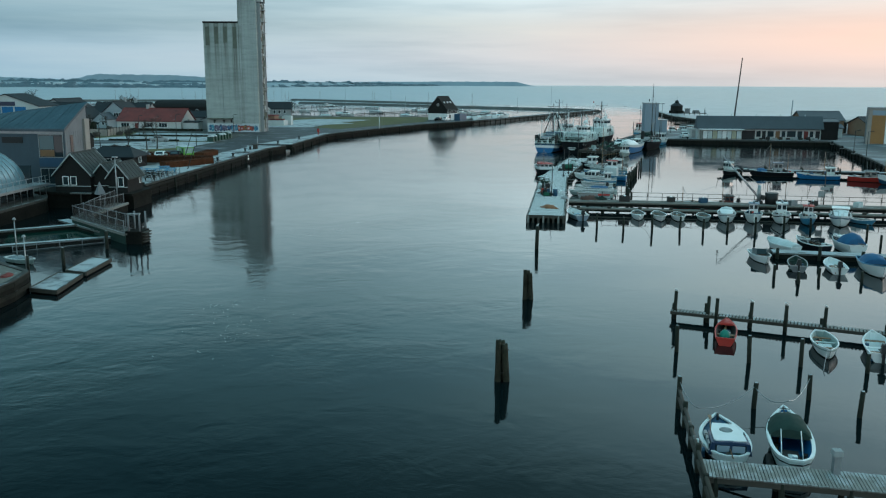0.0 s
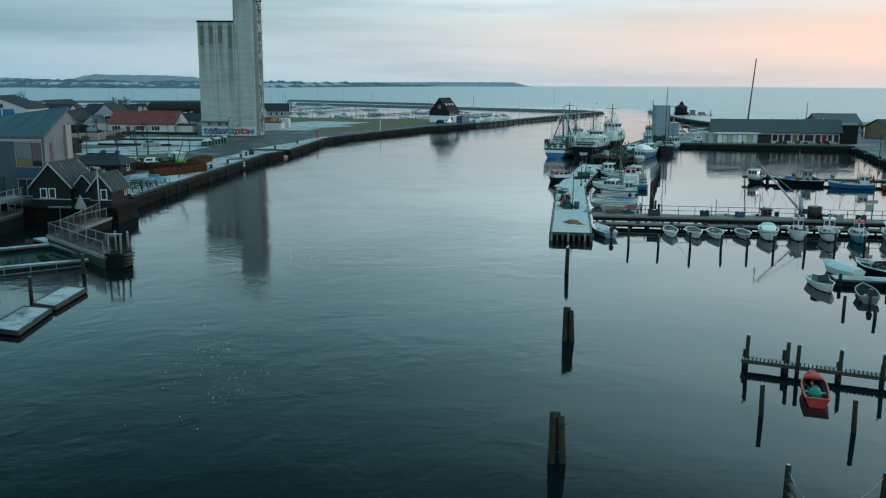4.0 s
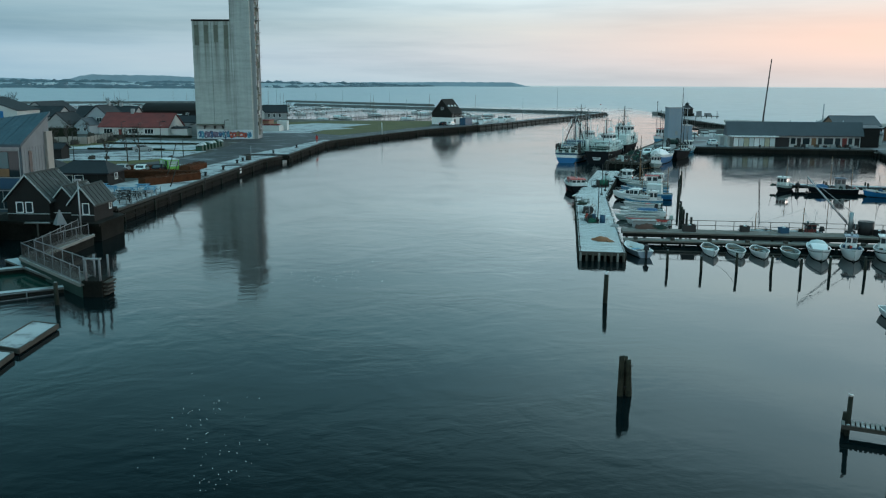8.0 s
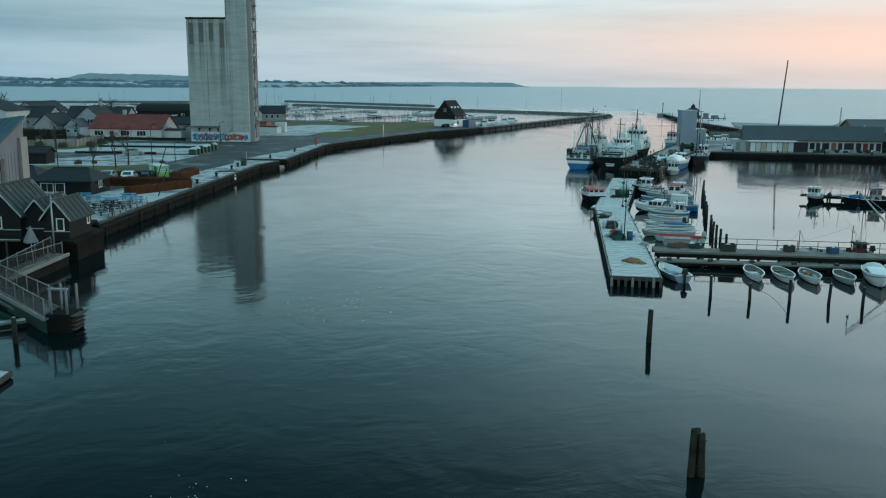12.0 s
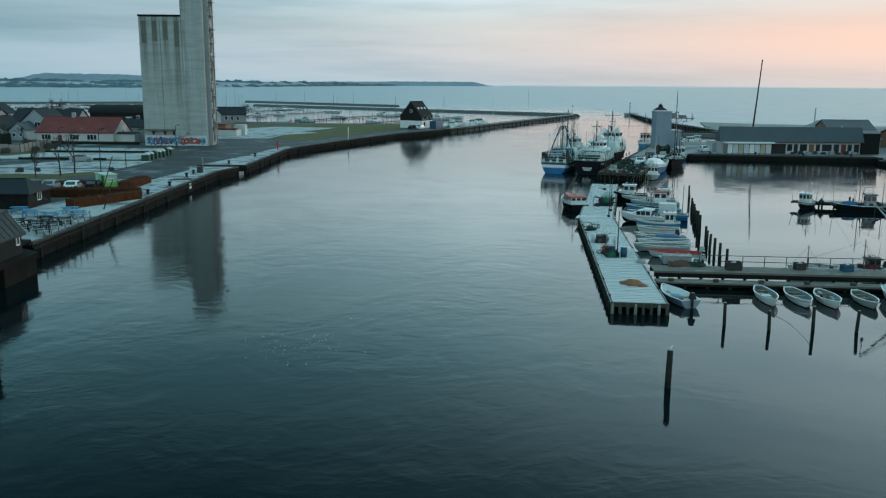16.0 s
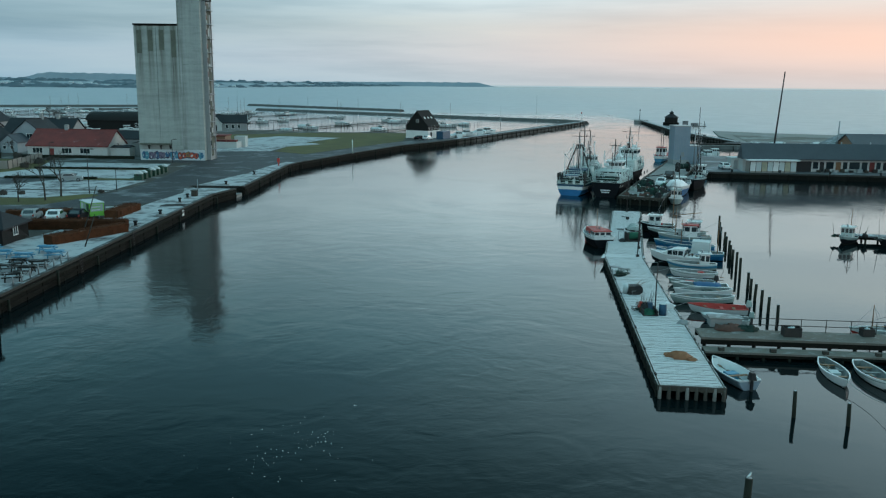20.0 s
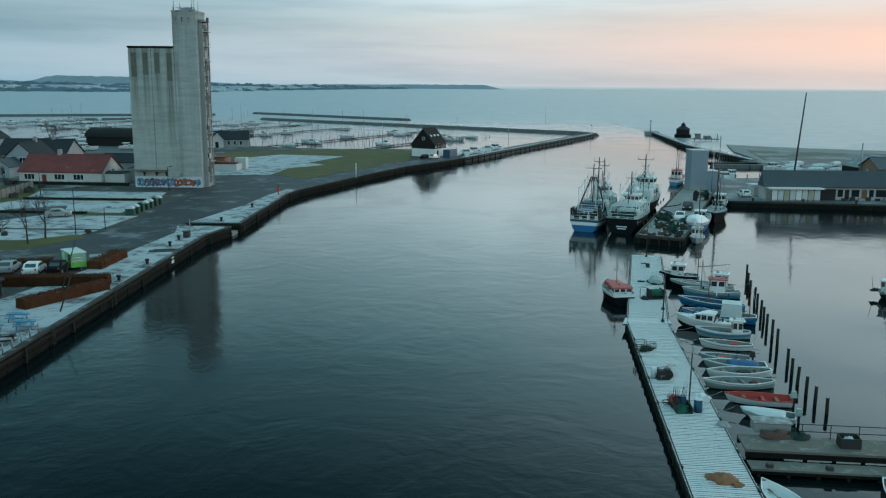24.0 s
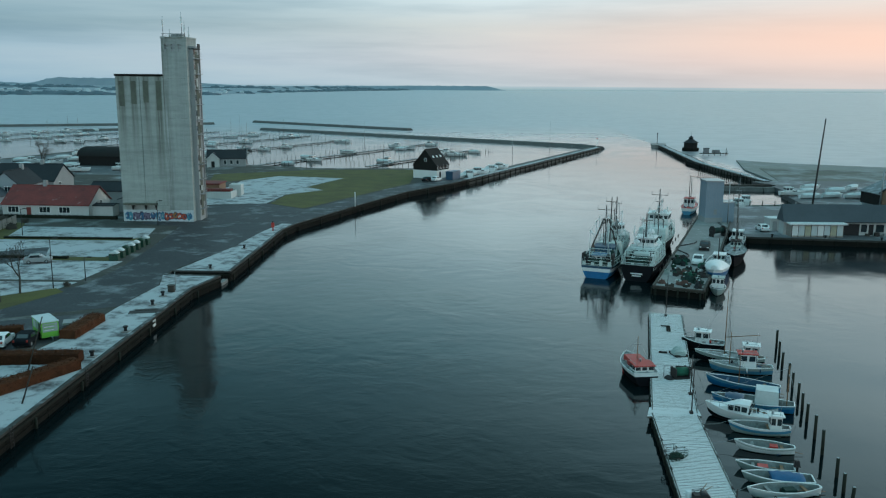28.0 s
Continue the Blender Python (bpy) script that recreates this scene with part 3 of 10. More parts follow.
slab("road", [(-130, 118), (-62, 128.5), (-57, 132), (-46, 137.7), (-44.8, 150.0), (-46.4, 156.6), (-46.2, 159.6), (-41.7, 180.0), (-40.2, 196.0), (-38.4, 206.0), (-36.0, 206.0), (-25.8, 235.7), (-16.2, 261.2), (-4.2, 282.2), (1.2, 293.5), (-5, 299), (-12, 287), (-37.0, 226.3), (-47.5, 235.5), (-62, 231), (-67.0, 204.0), (-58.0, 201.0), (-55.8, 178.0), (-54.6, 160.0), (-55.6, 149.5), (-62, 139), (-130, 130)], M_ASPHALT, "damp dark asphalt road with traces of snow", "road", 0.008)
slab("pavement_lot_one", [(-120, 187.2), (-62.2, 186.8), (-60.2, 188.5), (-62.0, 198.4), (-120, 200.5)], M_SNOW, "snow-covered parking field", "pavement", 0.010)
slab("pavement_lot_two", [(-120, 170.0), (-60.5, 169.6), (-60.4, 184.6), (-120, 185.2)], M_SNOW, "snow-covered parking field by the bins", "pavement", 0.010)
slab("pavement_lot_three", [(-120, 152.5), (-57.2, 152.5), (-56.2, 166.2), (-120, 167.2)], M_APRON, "parking ground with wheel tracks in snow", "pavement", 0.010)
slab("pavement_lot_four", [(-120, 141), (-64, 142.5), (-58.2, 146.5), (-57, 151.2), (-120, 151.3)], M_APRON, "snowy parking ground beside the grass verge", "pavement", 0.010)
slab("grass_verge", [(-75, 133.2), (-60.5, 134.8), (-56.4, 145.2), (-58.5, 147.4), (-64.5, 142.0), (-75, 141.2)], M_GRASS, "flattened winter grass verge", "grass", 0.016)
slab("grass_strip_one", [(-120, 185.3), (-60.5, 184.9), (-58.6, 187.0), (-120, 187.1)], M_GRASS, "narrow grass strip between parking rows", "grass", 0.016)
slab("grass_strip_two", [(-120, 167.4), (-57.8, 166.5), (-58.0, 169.4), (-120, 169.9)], M_GRASS, "narrow grass strip between parking rows", "grass", 0.016)
slab("grass_field", [(-47.0, 235.8), (-37.6, 228.0), (-15.6, 281.6), (-15.4, 322.0), (-49.6, 319.0), (-79.0, 302.0), (-74.0, 277.0), (-66.0, 285.5), (-57.5, 298.4), (-36.6, 293.5), (-44.0, 270.0), (-38.2, 263.6), (-46.2, 253)], M_GRASS, "olive winter lawn on the quay", "grass", 0.014)
slab("pavement_snow_square", [(-58.2, 254.5), (-46.4, 253.2), (-38.4, 263.6), (-44.2, 270.0), (-36.8, 293.3), (-57.6, 298.2), (-65.8, 285.0), (-66, 258)], M_SNOW, "snow-covered gravel square in the lawn", "pavement", 0.010)
slab("pavement_car_park", [(-75, 116.5), (-53, 116.6), (-47.2, 121.5), (-47.6, 134.5), (-57, 130.4), (-75, 125.4)], M_ASPHALT, "wet dark parking ground beside the hedges", "pavement", 0.004)
slab("pavement_marina_yard", [(-176, 298), (-104, 298), (-98, 322), (-110, 370), (-156, 392), (-172, 342)], M_YARD, "slushy marina yard with laid-up boats", "pavement", 0.010)
slab("pavement_forecourt", [(-67, 231.5), (-48, 236), (-46.6, 252.8), (-58.4, 254.1), (-66.4, 257.5), (-72, 240)], M_APRON, "forecourt with patchy snow", "pavement", 0.010)

slab("road_parking_lane", [(-96, 158), (-90.0, 163.7), (-81.4, 172.5), (-73.7, 178.0), (-70.5, 169.5), (-76.1, 161.2), (-83.4, 151.6), (-90, 146)], M_ASPHALT, "slushy lane through the parking field", "road", 0.024)
slab("grass_garden_bed", [(-100, 176.5), (-89.1, 176.5), (-85.8, 185.6), (-89.0, 199.1), (-91.0, 204), (-124, 210), (-124, 182)], M_GRASS, "dull winter lawn round the villa garden", "grass", 0.028)

# coping, fender piles and wales of the western quay
M_COPING = material("worn_dark_coping", (0.045, 0.045, 0.040), 0.85, grain=3, mottle=0.5, amount=0.8, frost=0.45, frost_scale=0.5, snow=(0.4, 0.43, 0.45))
M_WALE = material("weathered_quay_wale", (0.026, 0.026, 0.021), 0.85, spec=0.1, dark=(0.011, 0.012, 0.010), grain=5, mottle=0.6, amount=0.9, frost=0.25, frost_scale=0.8, snow=(0.3, 0.32, 0.33))
WALL_PILES = [Shape().cyl((0, 0, -0.8), (0.02, 0, top), 0.10, 0.09, 6).mesh("wall_pile", mat) for top, mat in ((1.38, M_QUAYWALL), (1.2, M_PILE), (1.40, M_QUAYWALL))]
quay = thing("quay_edge_west", "old timber-faced quay edge with concrete coping", "quay", kind="structure")
for a, b in zip(WEST_EDGE, WEST_EDGE[1:]):
    n = (Vector(b) - Vector(a)).length
    part("coping", Shape().prism(strip(a, b, 0.30, 0.19), ZW - 0.16, ZW + 0.08), M_COPING, quay)
    part("wale", Shape().prism(strip(a, b, 0.0, 0.30), 0.98, 1.24), M_WALE, quay)
    part("lower_wale", Shape().prism(strip(a, b, 0.0, 0.24), 0.34, 0.56), M_QUAYWALL, quay)
    part("wall_face", Shape().prism(strip(a, b, 0.0, 0.12), -1.0, ZW - 0.16), M_QUAYWALL, quay)
    k = 0.5
    while k < n:
        x, y = along(a, b, k, 0.11)
        ob = new("wall_pile", WALL_PILES[int(k * 7) % 3])
        ob.parent = quay
        ob.matrix_local = pose(x, y, 0, 0, 0, k * 40)
        k += 2.4 + 2.2 * abs(math.sin(k * 3.7))
    k = 1.2
    while k < n:
        x, y = along(a, b, k, 0.36)
        part("fender_pile", Shape().cyl((x, y, -0.6), (x, y, 1.0 + 0.25 * (int(k * 10) % 3)), 0.14, 0.13, 7), M_PILE, quay)
        k += 9.6

quay = thing("quay_edge_pool", "dark quay wall round the pool basin", "quay", kind="structure")
for a, b in (((-46.5, 34.0), (-45.3, 50.0)), ((-45.3, 50.0), (-45.6, 66.0)), ((-45.6, 66.0), (-48.5, 72.0)), ((-48.5, 72.0), (-49.0, 81.0)), ((-49.0, 81.0), (-39.5, 81.0))):
    part("coping", Shape().prism(strip(a, b, 0.3, 0.14), ZW - 0.2, ZW + 0.1), M_COPING, quay)
    part("wall_face", Shape().prism(strip(a, b, 0.0, 0.12), -1.0, ZW - 0.2), M_QUAYWALL, quay)

# eastern land
EAST_EDGE = [(58.5, 240.0), (55.4, 225.5), (53.6, 197.3), (95.0, 191.5), (78.8, 123.5), (55.0, 25.0)]
EAST = EAST_EDGE + [(600, 25), (600, 300), (140, 300), (100, 301), (90, 298), (92, 292), (91, 272), (88, 268), (85, 243), (60, 240.4)]
solid("ground_east", Shape().prism(EAST, -3, ZE), M_YARD, "wide harbour yard with slush and snow", "ground")
quay = thing("quay_edge_east", "dark concrete quay edge round the inner basin", "quay", kind="structure")
for a, b in zip(EAST_EDGE[1:], EAST_EDGE[2:]):
    n = (Vector(b) - Vector(a)).length
    part("coping", Shape().prism(strip(a, b, 0.4, 0.12), ZE - 0.25, ZE + 0.12), M_COPING, quay)
    part("wall_face", Shape().prism(strip(a, b, 0.0, 0.1), -1.0, ZE - 0.25), M_QUAYWALL, quay)
    k = 2.0
    while k < n:
        x, y = along(a, b, k, 0.24)
        part("fender_pile", Shape().cyl((x, y, -0.6), (x, y, ZE - 0.1), 0.13, 0.12, 7), M_QUAYWALL, quay)
        k += 4.0
solid("ground_beach", Shape().prism([(99, 300), (103, 345), (112.5, 384), (126, 372), (160, 357), (330, 322), (700, 290), (700, 280), (140, 280)], -2, 0.55), M_SAND, "pale winter beach behind the eastern mole", "beach")
solid("grass_dunes", Shape().prism([(101, 306), (110, 350), (125, 345), (170, 335), (400, 300), (400, 262), (140, 290)], -1, 0.64), M_DUNE, "frosty dune grass above the beach", "grass", "stuff")


def breakwater(name, pts, half, z, label, seed):
    s = Shape()
    for a, b in zip(pts, pts[1:]):
        n = int((Vector(b) - Vector(a)).length / 3.0) + 1
        rings = []
        for k in range(n + 1):
            p = along(a, b, (Vector(b) - Vector(a)).length * k / n)
            d = (Vector(b) - Vector(a)).normalized()
            j = noise.noise(Vector((k * 0.9, seed, 0))) * 0.5
            rings.append([(p[0] + d.y * o, p[1] - d.x * o, zz + (j * 0.4 if zz > 0 else 0)) for o, zz in ((-half * 1.7 - j, -0.8), (-half * 0.8, z * 0.85), (0, z), (half * 0.8 + j, z * 0.9), (half * 1.7 + j, -0.8))])
        s.loft(rings, smooth=False, cap0=True, cap1=True)
    return solid(name, s, M_STONE, label, "breakwater")


breakwater("breakwater_north", [(-128, 593), (60, 459), (66.5, 446)], 2.6, 1.6, "long dark stone breakwater with rime", 1)
breakwater("breakwater_outer", [(-158, 701), (-33, 601)], 2.6, 1.6, "detached dark stone breakwater", 2)
breakwater("breakwater_west", [(-480, 540), (-309, 609), (-180, 664)], 2.6, 1.6, "far stone breakwater of the marina", 3)
breakwater("breakwater_mid", [(-240, 560), (-175, 608)], 2.2, 1.3, "short dark stone breakwater", 4)

# the long western arm with its timber front
arm = thing("mole_west", "long narrow mole with timber front and snowy walk", "mole", kind="structure")
part("core", Shape().prism(strip(ARM0, ARM1, 5.5, 0.0), -1.5, 1.35), M_STONE, arm)
part("walkway", Shape().prism(strip(ARM0, ARM1, 2.2, -0.2), 1.2, 1.62), M_APRON, arm)
part("wale", Shape().prism(strip(ARM0, ARM1, 0.0, 0.25), 0.7, 1.0), M_QUAYWALL, arm)
for k in range(1, 31):
    x, y = along(ARM0, ARM1, k * 5.1, 0.3)
    part("mole_pile", Shape().cyl((x, y, -0.6), (x, y, 1.5), 0.16, 0.14, 6), M_PILE, arm)
head = thing("mole_light_west", "slim white beacon post on the mole head", "beacon")
hx, hy = along(ARM0, ARM1, 156, -1.5)
part("post", Shape().cyl((hx, hy, 1.6), (hx, hy, 5.4), 0.12, 0.1), M_WHITE, head)
part("lantern", Shape().cyl((hx, hy, 5.4), (hx, hy, 6.1), 0.25, 0.2), M_RED, head)

# eastern mole with walkway on piles
em = thing("mole_east", "low eastern mole with snowy walkway on dark piles", "mole", kind="structure")
EM = [(93.0, 297.5), (90.0, 362.0), (97.5, 459.0)]
for a, b in zip(EM, EM[1:]):
    part("walkway", Shape().prism(strip(a, b, 0.0, 2.4), 1.15, 1.5), M_APRON, em)
    part("core", Shape().prism(strip(a, b, -1.0, 4.4), -1.5, 0.95), M_STONE, em)
    part("walk_edge", Shape().prism(strip(a, b, 0.14, 0.06), 1.3, 1.62), M_PLANKG, em)
    n = (Vector(b) - Vector(a)).length
    for k in range(1, int(n / 3)):
        x, y = along(a, b, k * 3.0, -0.15)
        part("mole_pile", Shape().cyl((x, y, -0.6), (x, y, 1.3), 0.17, 0.15, 6), M_PILE, em)
part("head", Shape().prism([(94.5, 458), (101, 456), (104, 470), (97, 472)], -1.5, 1.5), M_CONC, em)
part("timber_screen", Shape().box(88.6, 352, -0.5, 89.0, 372, 1.1), M_QUAYWALL, em)
be = thing("mole_beacon_east", "dark slim beacon on the eastern mole head", "beacon")
part("post", Shape().cyl((98.5, 465, 1.5), (98.5, 465, 6.2), 0.16, 0.12), M_RUST, be)
part("lantern", Shape().cyl((98.5, 465, 6.2), (98.5, 465, 7.1), 0.3, 0.22), M_RUST, be)
part("platform", Shape().cyl((98.5, 465, 5.0), (98.5, 465, 5.1), 0.5, 0.5), M_RUST, be)
cw = thing("causeway", "dark timber causeway to the eastern mole", "pier", kind="structure")
part("deck", Shape().prism([(76, 284.5), (93, 286.5), (92.5, 290.5), (75.5, 288.5)], 0.8, 1.35), M_QUAYWALL, cw)
for k in range(24):
    x, y = 82.6 + k * 0.38, 331.5 - k * 1.05
    part("pile", Shape().cyl((x, y, -0.6), (x, y, 1.5 + 0.2 * (k % 3)), 0.10, 0.09, 6), M_PILE, cw)
part("screen_wale", Shape().cyl((81.0, 336.0, 1.2), (91.4, 307.2, 1.2), 0.12, 0.12, 6), M_QUAYWALL, cw)
breakwater("breakwater_root", [(77, 284.5), (88, 283.8), (97, 285.0)], 1.5, 1.2, "dark stone bank at the root of the eastern mole", 6)

# far shore and hills across the bay
def hills(name, mat, y, x0, x1, prof, label):
    s, rows = Shape(), [[], []]
    n = 220
    for k in range(n + 1):
        u = k / n
        x = x0 + (x1 - x0) * u
        h = prof(u) * (1 + 0.10 * noise.noise(Vector((u * 90, y, 0)))) + 2.2 * noise.noise(Vector((u * 260, 3.1, y)))
        rows[0].append((x, y, -2))
        rows[1].append((x, y + 30, max(0.3, h)))
    s.loft(rows, smooth=False)
    s.loft([rows[1], [(x, y2 + 250, -2) for x, y2, z in rows[1]]], smooth=False)
    return solid(name, s, mat, label, "hills", "structure")


def smoothstep(a, b, u):
    u = min(1.0, max(0.0, (u - a) / (b - a)))
    return u * u * (3 - 2 * u)


hills("backdrop_hills", M_FARHILL, 4300, -2700, 235, lambda u: 0.78 * (18 + 26 * math.exp(-((u - 0.03) / 0.16) ** 2) + 42 * smoothstep(0.19, 0.25, u) * (1 - smoothstep(0.34, 0.60, u)) + 6 * smoothstep(0.62, 0.75, u) + 3 * smoothstep(0.80, 0.84, u) - 24 * smoothstep(0.965, 1.0, u)), "distant wooded hills across the bay, haze painted in")


# the nearer shore: snowy fields rising from the water, belts of trees, a village
SHORE = [(-2600, 1880), (-1350, 1900), (-1004, 1950), (-615, 2050), (-575, 2700), (-396, 3600), (-200, 4150)]


def shore_y(x):
    for (x0, y0), (x1, y1) in zip(SHORE, SHORE[1:]):
        if x <= x1:
            return y0 + (y1 - y0) * (x - x0) / (x1 - x0)
    return SHORE[-1][1]


def shore_z(x, d):
    """How high the land stands d metres behind the water's edge."""
    return 1.2 + (15 * smoothstep(100, 1100, d) + 3 * noise.noise(Vector((x * 0.004, d * 0.003, 2.0))) * smoothstep(0, 300, d)) * (1 - smoothstep(-700, -250, x))


land = Shape()
land.loft([[(x, shore_y(x) + d, shore_z(x, d) if d >= 0 else -2) for d in (-6, 0, 60, 160, 320, 500, 700, 950, 1300)] for x in range(-2600, -190, 40)], smooth=False)
solid("backdrop_shore", land, M_FARFIELD, "snowy fields on the shore across the bay, haze painted in", "shore")
rnd = random.Random(61)
trees = Shape()
for d0, dens, tall in ((14, 1.2, 8), (40, 0.9, 7), (300, 0.4, 6), (520, 0.5, 7), (800, 0.6, 7)):
    x = -2600.0
    while x < -230:
        w = rnd.uniform(9, 30)
        if noise.noise(Vector((x * 0.006, d0 * 0.7, 5.0))) < dens * 1.6 - 0.8:
            d = d0 + rnd.uniform(-12, 30)
            h = tall * rnd.uniform(0.45, 1.0)
            trees.lump(x, shore_y(x) + d, shore_z(x, d) - 2.5, w * 1.1, 10, h + 2.5, int(x), 7, 0.5)
        x += w * 0.8
solid("far_trees", trees, M_FARHILL2, "belts of trees on the far shore, haze painted in", "trees", "stuff")
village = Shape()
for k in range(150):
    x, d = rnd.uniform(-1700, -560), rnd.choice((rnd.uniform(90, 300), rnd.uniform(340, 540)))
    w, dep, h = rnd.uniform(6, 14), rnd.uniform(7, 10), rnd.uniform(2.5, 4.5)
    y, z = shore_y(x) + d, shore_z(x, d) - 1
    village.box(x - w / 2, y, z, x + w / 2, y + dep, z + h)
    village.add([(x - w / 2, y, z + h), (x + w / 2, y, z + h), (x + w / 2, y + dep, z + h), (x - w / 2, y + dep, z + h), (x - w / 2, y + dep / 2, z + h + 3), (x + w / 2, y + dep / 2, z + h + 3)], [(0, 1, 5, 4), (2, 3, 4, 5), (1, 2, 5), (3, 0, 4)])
solid("far_village", village, M_FARHOUSE, "pale far houses, hazed in colour, scattered over the snowy shore", "village", "stuff")

# foam drifting in the channel
rnd = random.Random(12)
fo = Shape()
for k in range(170):
    a, d = rnd.uniform(0, 6.283), abs(rnd.gauss(0, 1))
    cx, cy, wx, wy = ((-10.6, 23.0, 1.6, 4.5), (-8.2, 17.0, 1.8, 3.0), (-11.0, 54.0, 1.9, 2.6), (-8.5, 55.5, 1.2, 3.0))[k % 4]
    x, y = cx + math.cos(a) * d * wx + 0.3 * math.sin(k), cy + math.sin(a) * d * wy
    r = rnd.uniform(0.012, 0.032)
    ring = [(x + r * math.cos(t) * rnd.uniform(0.6, 1.3), y + r * math.sin(t) * rnd.uniform(0.6, 1.3)) for t in (0, 1.2, 2.5, 3.8, 5.0)]
    fo.add([(p, q, 0.012) for p, q in ring] + [(p, q, -0.01) for p, q in ring], [tuple(range(5)), tuple(range(9, 4, -1))] + [(j, 5 + j, 5 + (j + 1) % 5, (j + 1) % 5) for j in range(5)])
solid("foam_flecks", fo, M_WHITE, "white foam flecks drifting on the dark water", "foam", "stuff")

# ---- buildings ----
def pane(s, o, u, n, x, z, w, h, out):
    """A flat box on a wall: o corner, u along, n outward."""
    pts = []
    for d in (-0.03, out):
        for a, b in ((x, z), (x + w, z), (x + w, z + h), (x, z + h)):
            pts.append(o + u * a + n * d + Vector((0, 0, b)))
    s.add(pts, [(0, 3, 2, 1), (4, 5, 6, 7), (0, 1, 5, 4), (1, 2, 6, 5), (2, 3, 7, 6), (3, 0, 4, 7)])
    return s


def window(parent, o, u, n, x, z, w, h, frame_mat=M_WHITE, bars=1, glass_mat=M_GLASS, name="window"):
    f = 0.09
    s = Shape()
    pane(s, o, u, n, x, z, w, f, 0.06)
    pane(s, o, u, n, x, z + h - f, w, f, 0.06)
    pane(s, o, u, n, x, z + f, f, h - 2 * f, 0.06)
    pane(s, o, u, n, x + w - f, z + f, f, h - 2 * f, 0.06)
    for k in range(bars):
        c = x + w * (k + 1) / (bars + 1)
        pane(s, o, u, n, c - 0.03, z + f, 0.06, h - 2 * f, 0.05)
    fr = part(name, s, frame_mat, parent)
    part("pane", pane(Shape(), o, u, n, x + f, z + f, w - 2 * f, h - 2 * f, 0.02), glass_mat, fr)
    return fr


def gabled(name, label, category, m, L, W, h, rise, wall, roof, windows=(), doors=(), over=0.35, chimney=None, base=None, door_mat=M_BLACKWOOD, casing=M_WHITE, hip=0.0, verge=None):
    """A house with its ridge along its own x. windows: (face, place along it, sill, width, height, bars); faces f, b, l, r."""
    ob = thing(name, label, category, m)
    a, b = L / 2, W / 2
    s = Shape()
    s.add([(-a, -b, 0), (a, -b, 0), (a, b, 0), (-a, b, 0), (-a, -b, h), (a, -b, h), (a, b, h), (-a, b, h), (-a + max(0, hip - over), 0, h + rise), (a - max(0, hip - over), 0, h + rise)],
          [(0, 1, 5, 4), (2, 3, 7, 6), (1, 2, 6, 9, 5), (3, 0, 4, 8, 7), (4, 5, 9, 8), (6, 7, 8, 9), (0, 3, 2, 1)])
    part("wall", s, wall, ob)
    k = rise / b
    for sg in (-1, 1):
        r = Shape()
        y0, z0 = sg * (b + over), h - over * k
        xe, xr = a + over, a + over - hip
        lo = [(-xe, y0, z0), (xe, y0, z0), (xr, 0, h + rise), (-xr, 0, h + rise)]
        r.add([(x, y, z + 0.06) for x, y, z in lo] + [(x, y, z + 0.24) for x, y, z in lo], [(0, 3, 2, 1), (4, 5, 6, 7), (0, 1, 5, 4), (1, 2, 6, 5), (2, 3, 7, 6), (3, 0, 4, 7)])
        part("roof", r, roof, ob)
        if verge:
            for e in (-1, 1):
                q = Shape()
                q.add([(e * (xe + 0.01), y0, z0 + 0.08), (e * (xe + 0.01), 0, h + rise + 0.08), (e * (xe + 0.01), 0, h + rise + 0.27), (e * (xe + 0.01), y0, z0 + 0.27),
                       (e * (xe + 0.06), y0, z0 + 0.08), (e * (xe + 0.06), 0, h + rise + 0.08), (e * (xe + 0.06), 0, h + rise + 0.27), (e * (xe + 0.06), y0, z0 + 0.27)],
                      [(0, 1, 2, 3), (7, 6, 5, 4), (0, 4, 5, 1), (1, 5, 6, 2), (2, 6, 7, 3), (3, 7, 4, 0)])
                part("verge_board", q, verge, ob)
    if hip:
        for e in (-1, 1):
            y0, z0, xe, xr = b + over, h - over * k, a + over, a + over - hip
            lo = [(e * xe, -y0, z0), (e * xe, y0, z0), (e * xr, 0, h + rise)]
            part("hip_end", Shape().add([(x, y, z + 0.07) for x, y, z in lo] + [(x, y, z + 0.25) for x, y, z in lo], [(0, 2, 1), (3, 4, 5), (0, 1, 4, 3), (1, 2, 5, 4), (2, 0, 3, 5)]), roof, ob)
    part("ridge", Shape().box(-a - over + hip, -0.12, h + rise + 0.12, a + over - hip, 0.12, h + rise + 0.3), roof, ob)
    side = {"f": (Vector((-a, -b, 0)), Vector((1, 0, 0)), Vector((0, -1, 0))), "b": (Vector((a, b, 0)), Vector((-1, 0, 0)), Vector((0, 1, 0))),
            "r": (Vector((a, -b, 0)), Vector((0, 1, 0)), Vector((1, 0, 0))), "l": (Vector((-a, b, 0)), Vector((0, -1, 0)), Vector((-1, 0, 0)))}
    for face, x, z, w, hh, bars in windows:
        window(ob, *side[face], x, z, w, hh, casing, bars)
    for face, x, w, hh in doors:
        part("door", pane(Shape(), *side[face], x, 0.02, w, hh, 0.06), door_mat, ob)
    if chimney is not None:
        part("chimney", Shape().box(chimney - 0.4, -0.4, h + rise - 0.6, chimney + 0.4, 0.4, h + rise + 1.3), M_GREYWALL, ob)
    if base is not None:
        part("plinth", Shape().box(-a - 0.05, -b - 0.05, -0.3, a + 0.05, b + 0.05, base), M_GREYWALL, ob)
    return ob


# the grain silo
M_MOSS = material("mossy_concrete", (0.14, 0.15, 0.12), 0.9, grain=3, mottle=0.6, amount=0.8)
